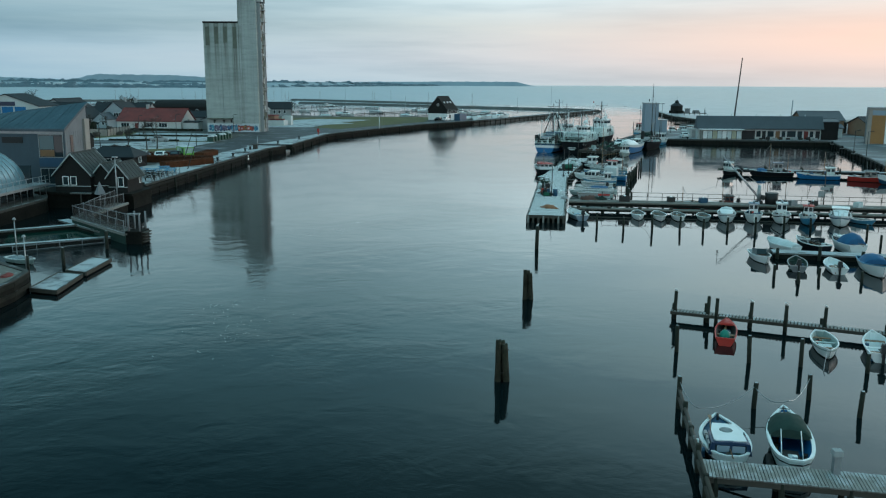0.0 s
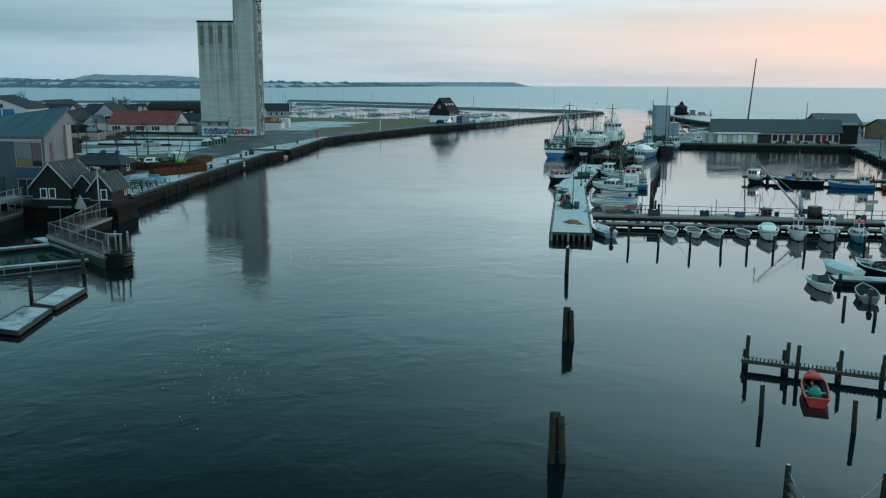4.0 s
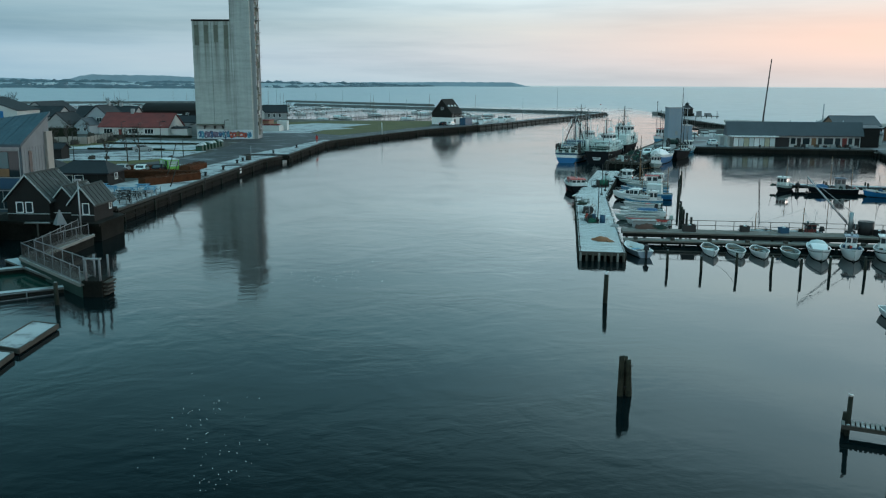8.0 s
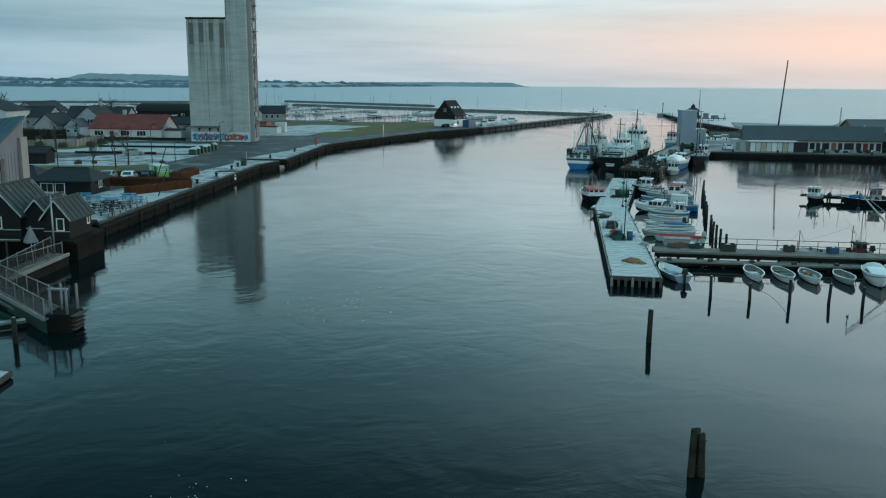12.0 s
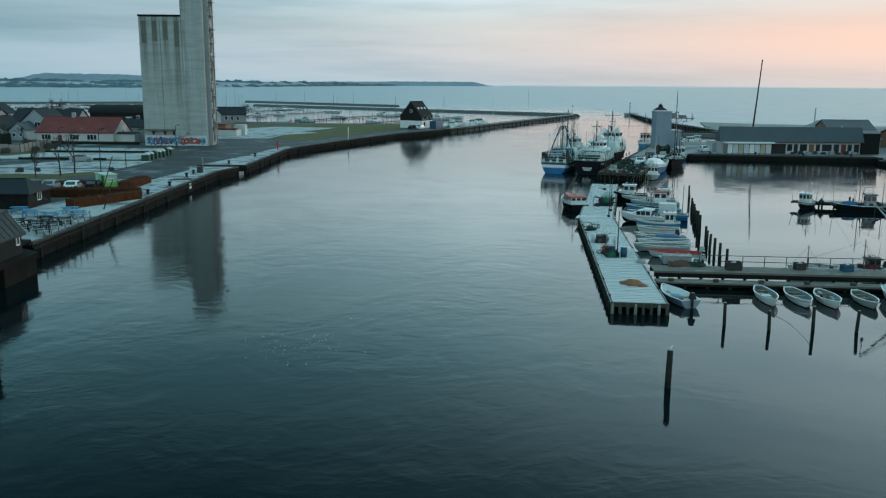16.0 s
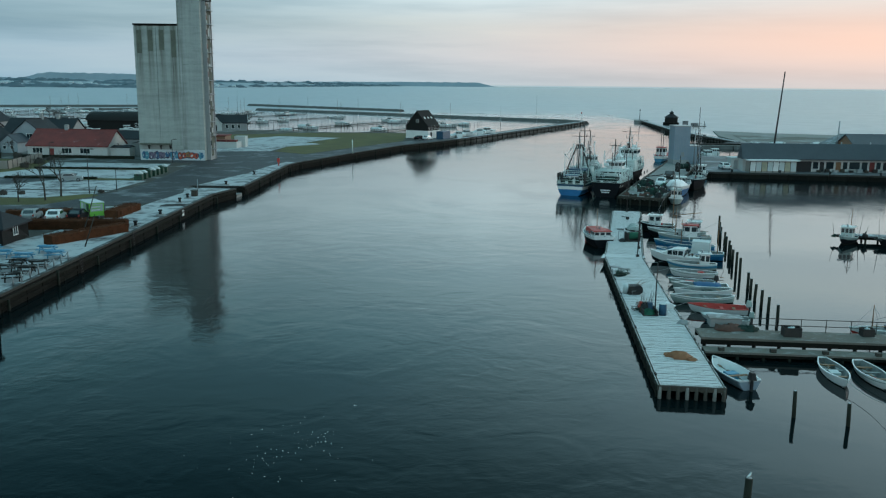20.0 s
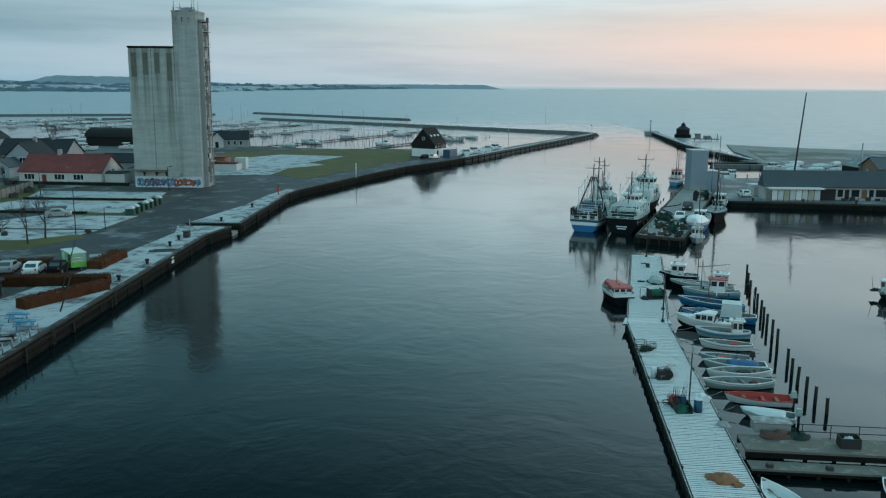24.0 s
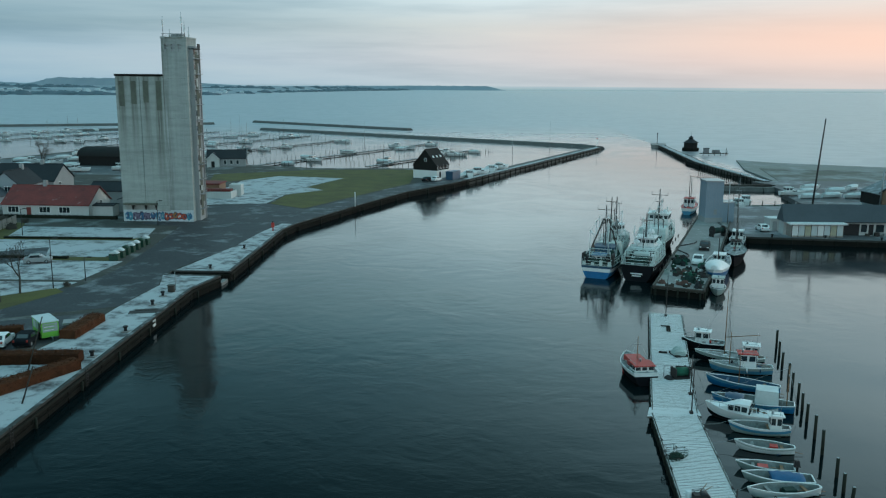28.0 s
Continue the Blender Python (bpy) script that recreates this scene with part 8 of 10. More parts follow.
for x, y, rz in ((66.0, 246, 80), (70, 250, 95), (62, 250, 100), (74, 256, 85), (65, 258, 95), (91.5, 257, 4), (95, 268, 20), (98, 259, 10), (104, 258, -8), (89, 263, 3), (104, 270, 0), (110, 266, 30), (100, 278, 15), (112, 278, 40), (118, 262, 10)):
    ashore = x > 86
    c = copy_thing(random.choice((plain, plain, plain, motor)), pose(x, y, ZE + 0.2 if ashore else 0, 0, 0, rz))
    tagged(c, "boat laid up ashore in the eastern yard" if ashore else "covered boat in the small eastern basin", "boat", "eastern boats")

# ---- western quay: centre, cabins, seal pens ----
M_TEALPANE = glass("teal_reflecting_pane", (0.045, 0.11, 0.125), 0.12)
ctr = thing("aquarium_centre", "blue-grey clad waterfront building with a seamed zinc roof", "building")
part("body", Shape().box(-70, 78.0, ZW, -48.8, 84.6, 9.0), M_METALBLUE, ctr)


def centre_roof(x0, x1, lift, thick):
    """A piece of the twisted roof: level eave, ridge falling inland."""
    top = lambda x: 12.4 + (x + 48.5) * 0.134
    p = [(x0, 77.6, 9.0), (x1, 77.6, 9.0), (x1, 84.9, top(x1)), (x0, 84.9, top(x0))]
    return Shape().add([(x, y, z + lift) for x, y, z in p] + [(x, y, z + lift + thick) for x, y, z in p], [(0, 3, 2, 1), (4, 5, 6, 7), (0, 1, 5, 4), (1, 2, 6, 5), (2, 3, 7, 6), (3, 0, 4, 7)])


for k in range(10):
    part("roof_sheet", centre_roof(-70.2 + k * 2.17, -68.03 + k * 2.17, 0, 0.3), M_METALROOF, ctr)
    for j in range(3):
        part("roof_seam", centre_roof(-70.1 + k * 2.17 + j * 0.72, -70.05 + k * 2.17 + j * 0.72, 0.3, 0.05), M_METALROOF, ctr)
part("gable_wall", Shape().add([(-48.84, 78.0, 8.9), (-48.84, 84.6, 8.9), (-48.84, 84.6, 12.2), (-48.7, 78.0, 8.9), (-48.7, 84.6, 8.9), (-48.7, 84.6, 12.2)], [(0, 1, 2), (5, 4, 3), (0, 3, 4, 1), (1, 4, 5, 2), (2, 5, 3, 0)]), M_GREYBOARD, ctr)
part("back_wall", Shape().add([(-70, 84.4, 9.0), (-48.84, 84.4, 9.0), (-48.84, 84.4, 12.2), (-70, 84.4, 9.4), (-70, 84.6, 9.0), (-48.84, 84.6, 9.0), (-48.84, 84.6, 12.2), (-70, 84.6, 9.4)], [(0, 1, 2, 3), (7, 6, 5, 4), (0, 4, 5, 1), (1, 5, 6, 2), (2, 6, 7, 3), (3, 7, 4, 0)]), M_METALBLUE, ctr)
for k in range(10):
    y = 78.2 + k * 0.62
    part("cladding_board", Shape().box(-48.82, y, 2.0, -48.72, y + 0.56, 9.0), M_GREYBOARD, ctr)
part("pale_corner", Shape().box(-48.85, 83.4, 4.6, -48.4, 84.8, 10.4), M_PALEWOOD, ctr, "pale timber corner strip")
part("pale_balcony", Shape().box(-48.8, 79.2, 3.8, -47.6, 84.8, 4.9), M_PALEWOOD, ctr, "pale boarded balcony front")
part("narrow_window", Shape().box(-48.8, 79.6, 5.6, -48.66, 80.3, 8.4), M_GLASS, ctr)
o, u, n = Vector((-84, 78.0, 0)), Vector((1, 0, 0)), Vector((0, -1, 0))
window(ctr, o, u, n, 31.7, 5.5, 3.4, 3.1, M_GREYWALL, 1, M_GLASS, "corner_window")
part("pane_tint", Shape().box(-52.1, 77.9, 6.6, -50.2, 77.97, 8.4), M_TEALPANE, ctr)
part("dim_pane", Shape().box(-52.1, 77.9, 5.65, -50.2, 77.97, 6.5), M_WOODTRIM, ctr, "brownish lower pane")
part("spandrel", Shape().box(-52.3, 77.86, 4.3, -48.85, 78.0, 5.45), M_HULLDB, ctr, "dark blue glazed spandrel")
window(ctr, o, u, n, 31.7, 1.9, 3.4, 2.2, M_GREYWALL, 2, M_GLASS, "lower_window")
part("eave_band", Shape().box(-70, 77.9, 8.65, -48.85, 78.0, 8.95), M_STEEL, ctr)
part("dark_opening", Shape().box(-57.2, 77.88, 7.4, -54.4, 78.0, 8.2), M_BLACK, ctr)
# rounded glass hall on the quay corner
M_GLASSBLUE = glass("pale_teal_glazing", (0.15, 0.24, 0.28), 0.25)
gl = thing("glazed_barrel_hall", "rounded pale glass hall with a railed gallery", "hall")
rings = []
for k in range(9):
    a = k / 8 * math.pi / 2
    rings.append([(-57 + 8.0 * math.cos(a), y, 3.2 + 4.8 * math.sin(a)) for y in (56.0, 60.0, 64.0, 68.0)])
part("shell", Shape().loft(rings), M_GLASSBLUE, gl)
for k in range(13):
    y = 56 + k
    sh = Shape()
    for j in range(8):
        a, b = j / 8 * math.pi / 2, (j + 1) / 8 * math.pi / 2
        sh.cyl((-57 + 8.05 * math.cos(a), y, 3.2 + 4.85 * math.sin(a)), (-57 + 8.05 * math.cos(b), y, 3.2 + 4.85 * math.sin(b)), 0.035, 0.035, 5)
    part("rib", sh, M_STEEL, gl)
part("end_wall", Shape().prism([(-57, 68.0), (-48.3, 68.0), (-48.3, 68.2), (-57, 68.2)], 1.6, 5.4), M_GLASS, gl)
part("gallery", Shape().box(-57, 52.0, 2.9, -46.6, 69.0, 3.2), M_STEEL, gl)
for k in range(12):
    part("gallery_post", Shape().cyl((-46.7, 52.4 + k * 1.45, 1.6), (-46.7, 52.4 + k * 1.45, 4.2), 0.05, 0.05, 6), M_STEEL, gl)
for z in (3.6, 4.15):
    part("gallery_rail", Shape().cyl((-46.7, 52.2, z), (-46.7, 69, z), 0.03, 0.03, 5), M_STEEL, gl)
part("lower_wall", Shape().box(-57, 53, 1.6, -48.5, 68, 2.9), M_GLASS, gl)
# the cabin platform and the three cabins
deck = thing("cabin_platform", "dark timber platform under the cabins, its shaded void closed with dark sheets", "platform", kind="structure")
part("deck", Shape().prism([(-48.9, 69.6), (-36.0, 68.4), (-36.0, 75.0), (-39.3, 77.4), (-39.4, 80.9), (-49.2, 80.9)], 1.72, 2.0), M_QUAYWALL, deck)
# dark sheets added front and back for the shade under the open platform
part("front_boards", Shape().box(-48.4, 69.55, -0.6, -36.3, 69.7, 1.72).box(-36.45, 69.7, -0.6, -36.3, 75.2, 1.72), M_QUAYWALL, deck)
part("back_wall", Shape().prism([(-48, 73.0), (-36.5, 72.6), (-36.5, 73.0), (-48, 73.4)], -0.6, 1.72), M_BLACK, deck)
M_CABROOF = material("weathered_felt_strips", (0.040, 0.050, 0.048), 0.8, grain=4, mottle=0.5, amount=0.7, frost=0.22, frost_scale=0.8)
M_VERGE = material("dulled_white_boards", (0.40, 0.43, 0.43), 0.7, dark=(0.22, 0.24, 0.24), grain=6, mottle=1.0, amount=0.7)
for nm, x, y0, w, h, r, dep, wins in (("cabin", -44.2, 70.3, 4.5, 2.1, 2.45, 6.4, [("l", 0.95, 0.75, 0.8, 1.15, 0), ("l", 1.95, 0.75, 0.8, 1.15, 0)]), ("cabin", -40.8, 71.2, 2.5, 1.8, 1.45, 5.2, []), ("cabin", -38.25, 69.8, 2.4, 1.9, 1.5, 4.6, [("l", 1.2, 0.7, 0.75, 1.2, 0), ("f", 3.6, 0.8, 0.6, 0.8, 0)])):
    c = gabled(nm, "black tarred cabin with white verge boards and felt roof", "cabin", pose(x, y0 + dep / 2, 2.0, 0, 0, 90), dep, w, h, r, M_BLACKWOOD, M_CABROOF, wins, [], over=0.3, verge=M_VERGE)
    tagged(c, group="tarred cabins")
    part("sill_board", Shape().box(-dep / 2 - 0.05, -w / 2, 0.62, -dep / 2 + 0.02, w / 2, 0.70), M_VERGE, c)
    nseam = int(dep / 0.9)
    for sg in (-1, 1):
        for k in range(nseam):
            xx = -dep / 2 + 0.4 + k * 0.9
            kk = r / (w / 2)
            y1, z1 = sg * (w / 2 + 0.28), h - 0.28 * kk + 0.25
            part("roof_batten", Shape().add([(xx, y1, z1), (xx + 0.07, y1, z1), (xx + 0.07, 0, h + r + 0.25), (xx, 0, h + r + 0.25), (xx, y1, z1 + 0.06), (xx + 0.07, y1, z1 + 0.06), (xx + 0.07, 0, h + r + 0.31), (xx, 0, h + r + 0.31)], [(0, 3, 2, 1), (4, 5, 6, 7), (0, 1, 5, 4), (1, 2, 6, 5), (2, 3, 7, 6), (3, 0, 4, 7)]), M_SLATE, c)
tee = thing("notice_stand", "wide T-shaped stand at the platform edge", "stand")
part("post", Shape().cyl((-42.5, 68.6, -0.6), (-42.5, 68.6, 1.9), 0.09, 0.09, 7), M_TIMBER, tee)
part("board", Shape().box(-43.8, 68.45, 1.9, -41.2, 68.75, 2.05), M_SNOW, tee)
tri = thing("pyramid_canopy", "small pale pointed canopy beside the cabins", "canopy")
part("cone", Shape().cyl((-39.4, 67.2, 2.1), (-39.4, 67.2, 3.6), 0.75, 0.04, 4, smooth=False), M_GREYBOARD, tri)
part("pole", Shape().cyl((-39.4, 67.2, 0.0), (-39.4, 67.2, 2.3), 0.06, 0.06, 6), M_STEEL, tri)
fl = thing("lamp_post_grey", "thin grey lamp post before the cabins", "lamp post")
part("pole", Shape().cyl((-37.4, 67.4, 0.3), (-37.4, 67.4, 6.6), 0.09, 0.07, 7), M_STEEL, fl)
part("head", Shape().box(-37.7, 67.2, 6.5, -37.1, 67.6, 6.65), M_STEEL, fl)


def mesh_fence(name, pts, z0, h, label):
    ob = thing(name, label, "fence")
    for a, b in zip(pts, pts[1:]):
        n = (Vector(b) - Vector(a)).length
        m = max(2, int(n / 1.9))
        for k in range(m + 1):
            x, y = along(a, b, n * k / m)
            part("post", Shape().cyl((x, y, z0 - 0.3), (x, y, z0 + h + 0.1), 0.045, 0.045, 6), M_GREYBOARD, ob)
        for z in (z0 + 0.05, z0 + h):
            part("rail", Shape().cyl((*a, z), (*b, z), 0.04, 0.04, 5), M_GREYBOARD, ob)
        s = Shape()
        for k in range(int(n / 0.13)):
            x, y = along(a, b, k * 0.13)
            s.cyl((x, y, z0), (x, y, z0 + h), 0.012, 0.012, 3, caps=False)
        for k in range(int(h / 0.13)):
            s.cyl((*a, z0 + 0.13 * k), (*b, z0 + 0.13 * k), 0.012, 0.012, 3, caps=False)
        part("netting", s, M_RUST, ob)
    return ob


PEN = [(-37.0, 67.5), (-36.8, 56.2), (-27.0, 46.8)]
pen = thing("seal_pen_dock", "railed timber dock round the seal pool", "dock", kind="structure")
for a, b in zip(PEN, PEN[1:]):
    part("walk", Shape().prism(strip(a, b, 0.8, 0.8), 0.9, 1.05), M_PIERDECK, pen)
    for off in (-0.86, 0.86):
        part("rim_board", Shape().prism(strip(a, b, 0.07 - off, 0.07 + off), 0.86, 1.12), M_PLANKG, pen)
    part("side_panel", Shape().prism(strip(a, b, -0.7, 0.8), -0.3, 0.9), M_TARPD, pen)
    part("side_panel", Shape().prism(strip(a, b, 0.8, -0.7), -0.3, 0.9), M_QUAYWALL, pen)
mesh_fence("net_fence", [along(PEN[0], PEN[1], 0, 0.7), (-36.2, 56.0), along(PEN[1], PEN[2], 12.8, -0.6)], 1.05, 1.5, "wire net fence along the seal dock")
mesh_fence("net_fence", [along(PEN[0], PEN[1], 1.0, -0.75), (-37.5, 56.2), along(PEN[1], PEN[2], 13.2, 0.7)], 1.05, 1.2, "wire net fence on the outer dock side")
head = thing("dock_landing", "timber dock landing with tall steel posts and steps", "dock")
part("block", Shape().box(-27.6, 46.4, -0.6, -26.0, 48.4, 1.25), M_QUAYWALL, head)
for k in range(4):
    part("step", Shape().box(-26.0, 46.6, 0.15 + k * 0.3, -25.7 + 0.05 * k, 48.0, 0.24 + k * 0.3), M_TIMBER, head)
for x, y in ((-27.3, 46.6), (-26.2, 46.6), (-26.2, 48.1), (-27.3, 48.1)):
    part("post", Shape().cyl((x, y, 1.2), (x, y, 3.0), 0.09, 0.09, 7), M_GREYBOARD, head)
part("top_plate", Shape().box(-27.4, 46.5, 2.9, -26.1, 46.8, 3.0), M_STEEL, head)
low = thing("pool_walkways", "narrow snowy floating walkways between the pools", "walkway", kind="structure")
for a, b, w in (((-39.5, 57.9), (-28.6, 48.2), 0.55), ((-38.5, 42.2), (-29.8, 47.9), 0.38), ((-43.5, 49.4), (-36.2, 55.2), 0.42), ((-45, 47), (-38.3, 42.4), 0.35)):
    part("walk", Shape().prism(strip(a, b, w, w), 0.3, 0.48), M_SNOW, low)
    part("float", Shape().prism(strip(a, b, w * 0.9, w * 0.9), -0.2, 0.3), M_QUAYWALL, low)
for a, b in (((-36.2, 41.6), (-30.0, 47.0)),):
    mesh_fence("low_net_fence", [a, b], 0.0, 0.5, "low net screen in the water")
solid("pool_floor", Shape().prism([(-36.0, 55.0), (-41.5, 50.5), (-38.4, 43.0), (-30.2, 48.0)], -0.05, 0.012), material("green_pool_water", (0.004, 0.035, 0.026), 0.08, grain=1, mottle=0.5, amount=0.3, bump=0.05), "dark green water of the seal pool", "water")
raft_rows = ([(-25.2, 37.7), (-27.2, 38.3), (-26.9, 32.9), (-24.9, 32.2)], [(-24.9, 31.6), (-27.1, 32.1), (-26.6, 26.7), (-24.2, 26.0)])
for poly in raft_rows:
    r = thing("raft", "flat timber raft covered with thin snow", "raft", group="snowy rafts")
    part("deck", Shape().prism(poly, 0.2, 0.36), M_APRON, r)
    cx, cy = sum(p[0] for p in poly) / 4, sum(p[1] for p in poly) / 4
    part("float", Shape().prism([(cx + (x - cx) * 0.97, cy + (y - cy) * 0.97) for x, y in poly], -0.25, 0.2), M_QUAYWALL, r)
    for k in range(4):
        a, b = poly[k], poly[(k + 1) % 4]
        part("edge_board", Shape().prism(strip(a, b, 0.06, 0.06), 0.1, 0.40), M_TIMBER, r)
lone_pile(-28.4, 44.0, 1.7, 0.17)
lone_pile(-27.9, 34.6, 1.9, 0.15)
lone_pile(-30.2, 33.2, 1.5, 0.13)
solid("ground_southwest", Shape().prism([(-26.3, 0), (-26.4, 24.0), (-27.0, 27.2), (-31.0, 30.2), (-60, 34.2), (-60, 0)], -3, 1.5), M_PIERDECK, "old timber quay corner by the rafts", "quay")
sw = thing("quay_edge_southwest", "dark horizontal timber wall of the quay corner", "quay", kind="structure")
for a, b in (((-26.3, 0), (-26.4, 24.0)), ((-26.4, 24.0), (-27.0, 27.2)), ((-27.0, 27.2), (-31.0, 30.2)), ((-31.0, 30.2), (-46, 32.2))):
    for k in range(4):
        part("wale", Shape().prism(strip(a, b, 0.0, 0.16 + 0.05 * (k % 2)), 0.02 + k * 0.36, 0.355 + k * 0.36), (M_QUAYWALL, M_WALE)[k % 2], sw)
    part("coping", Shape().prism(strip(a, b, 0.2, 0.22), 1.47, 1.58), M_COPING, sw)
bx = thing("gear_heap", "heap of pale netting and red gear on the quay corner", "gear")
part("heap", Shape().lump(-29.0, 25.2, 1.5, 0.9, 1.2, 0.45, 2), M_PLANKG, bx)
part("red_gear", Shape().lump(-27.6, 25.6, 1.5, 0.35, 0.7, 0.22, 4), M_REDTILE, bx)
part("green_gear", Shape().lump(-28.6, 22.4, 1.5, 1.3, 1.5, 0.5, 6), M_NETG, bx)
moored((-31.4, 36.4), (-34.4, 37.8), "small white snow-covered boat behind the quay corner", 1.3, 0.4, hull=M_HULLG, tarp=(-1.2, 1.3, 0.2, M_ROOFSNOW))
lb = thing("lifebuoy_stand", "red lifebuoy on a post at the quay corner", "lifebuoy")
part("post", Shape().cyl((-30.6, 29.2, 1.5), (-30.6, 29.2, 3.0), 0.05, 0.05, 6), M_STEEL, lb)
rings = []
for k in range(13):
    a = 6.283 * k / 12
    rings.append([(-30.5 + 0.06 * math.cos(6.283 * j / 6), 29.2 + (0.32 + 0.07 * math.sin(6.283 * j / 6)) * math.cos(a), 2.7 + (0.32 + 0.07 * math.sin(6.283 * j / 6)) * math.sin(a)) for j in range(6)])
part("ring", Shape().loft(rings, closed=True), M_RED, lb)
for x, y, h in ((-33.2, 37.0, 3.8), (-29.8, 32.2, 3.2)):
    lp = thing("dock_lamp", "slim white dock lamp", "lamp post", group="dock lamps")
    part("pole", Shape().cyl((x, y, 0), (x, y, h), 0.06, 0.05, 6), M_STEEL, lp)
    part("globe", Shape().lump(x, y, h, 0.16, 0.16, 0.2, 1, 8, 0.0), M_GREYWALL, lp)

# ---- tables, hedges and vehicles on the apron ----
def picnic(name, label, mat, group):
    ob = thing(name, label, "table", pose(0, 0, ZW + 0.012), group)
    for k in range(4):
        part("top_board", Shape().box(-0.9, -0.37 + k * 0.19, 0.68, 0.9, -0.20 + k * 0.19, 0.75), mat, ob)
    for sg in (-1, 1):
        part("bench", Shape().box(-0.9, sg * 0.72 - 0.15, 0.39, 0.9, sg * 0.72 + 0.15, 0.46), mat, ob)
        part("frame", Shape().cyl((sg * 0.6, -0.8, 0.0), (sg * 0.6, -0.25, 0.7), 0.06, 0.06, 4).cyl((sg * 0.6, 0.8, 0.0), (sg * 0.6, 0.25, 0.7), 0.06, 0.06, 4).cyl((sg * 0.6, -0.75, 0.4), (sg * 0.6, 0.75, 0.4), 0.06, 0.06, 4), mat, ob)
    return ob


gf = thing("garden_fence", "weathered pale board fence round the villa garden", "fence")
for a, b, n in (((-99.0, 183.0), (-90.2, 183.8), 4), ((-90.2, 183.8), (-92.2, 203.0), 8)):
    for k in range(n):
        p, q = Vector(a).lerp(Vector(b), k / n), Vector(a).lerp(Vector(b), (k + 0.96) / n)
        part("fence_panel", Shape().prism(strip(p, q, 0.03, 0.03), ZW, ZW + 1.7 + 0.06 * (k % 3)), M_PALEWOOD, gf)
        part("post", Shape().box(p.x - 0.06, p.y - 0.06, ZW, p.x + 0.06, p.y + 0.06, ZW + 1.9), M_TIMBER, gf)


first = picnic("picnic_table", "dark wooden picnic table dusted with snow", M_BENCH, "picnic tables")
spots = [(-41.2, 92.4, 20), (-41.1, 89.6, 10), (-41.0, 86.8, 25), (-43.4, 90.4, 15), (-43.6, 93.0, 5), (-43.4, 87.4, 30), (-45.8, 91.2, 12), (-45.8, 88.0, 18), (-43.4, 84.8, 24)]
for k, (x, y, rz) in enumerate(spots):
    if k == 0:
        first.matrix_world = pose(x, y, ZW + 0.012, 0, 0, rz)
    else:
        copy_thing(first, pose(x, y, ZW + 0.012, 0, 0, rz))
blue = picnic("blue_bench_table", "light blue painted bench table with frost", M_BLUEPAINT, "blue bench tables")
for k, (x, y, rz) in enumerate(((-43.8, 99.8, 8), (-41.8, 97.2, 15), (-44.4, 95.9, 4), (-47.2, 97.2, 10), (-49.6, 99.6, 6))):
    if k == 0:
        blue.matrix_world = pose(x, y, ZW + 0.012, 0, 0, rz)
    else:
        copy_thing(blue, pose(x, y, ZW + 0.012, 0, 0, rz))
rp = thing("rope_fence", "row of short posts with slack rope at the quay edge", "fence")
for k in range(8):
    part("post", Shape().cyl((-39.75, 84.4 + k * 1.6, ZW), (-39.75, 84.4 + k * 1.6, ZW + 1.0), 0.07, 0.06, 7), M_STEEL, rp)
    if k:
        y = 82.8 + k * 1.6
        part("rope", Shape().cyl((-39.75, y, ZW + 0.9), (-39.75, y + 0.8, ZW + 0.6), 0.025, 0.025, 5).cyl((-39.75, y + 0.8, ZW + 0.6), (-39.75, y + 1.6, ZW + 0.9), 0.025, 0.025, 5), M_TIMBER, rp)


def hedge(a, b, wide, h, seed, label="clipped beech hedge with rusty winter leaves", mat=M_HEDGE, dense=95):
    ob = thing("hedge", label, "hedge", group="beech hedges")
    n = (Vector(b) - Vector(a)).length
    core, rings, k = Shape(), [], 0
    m = int(n / 0.6) + 2
    for k in range(m + 1):
        p = Vector(along(a, b, n * k / m))
        d = (Vector(b) - Vector(a)).normalized()
        r = Vector((d.y, -d.x))
        j = lambda c: 0.10 * noise.noise(Vector((k * 0.7, c * 3.1, seed)))
        rings.append([(p.x + r.x * o * (wide / 2 - 0.05) * (1 + j(o)), p.y + r.y * o * (wide / 2 - 0.05) * (1 + j(o)), ZW + zz * (h - 0.05) * (1 + j(zz + o))) for o, zz in ((-1, 0), (-1, 0.9), (-0.7, 1.0), (0.7, 1.0), (1, 0.9), (1, 0))])
    core.loft(rings, smooth=False, cap0=True, cap1=True)
    part("body", core, mat, ob)
    rnd = random.Random(seed)
    leaves = Shape()
    for k in range(int(n * (h + wide) * dense)):
        s = rnd.uniform(-0.1, n + 0.1)
        o, zz = rnd.choice(((rnd.choice((-1, 1)) * wide / 2, rnd.uniform(0.05, h)), (rnd.uniform(-wide / 2, wide / 2), h)))
        x, y = along(a, b, s, o + rnd.uniform(-0.08, 0.08))
        z, r = ZW + zz + rnd.uniform(-0.08, 0.10), rnd.uniform(0.05, 0.10)
        e = [Vector((rnd.uniform(-1, 1), rnd.uniform(-1, 1), rnd.uniform(-1, 1))) * r for _ in range(3)]
        c = Vector((x, y, z))
        leaves.add([c + e[0], c + e[1], c + e[2]], [(0, 1, 2)])
    me = bpy.data.meshes.new("leaves")
    me.from_pydata(leaves.v, [], leaves.f)
    me.materials.append(mat)
    tagged(part("leaves", me, mat, ob), kind="stuff")
    return ob


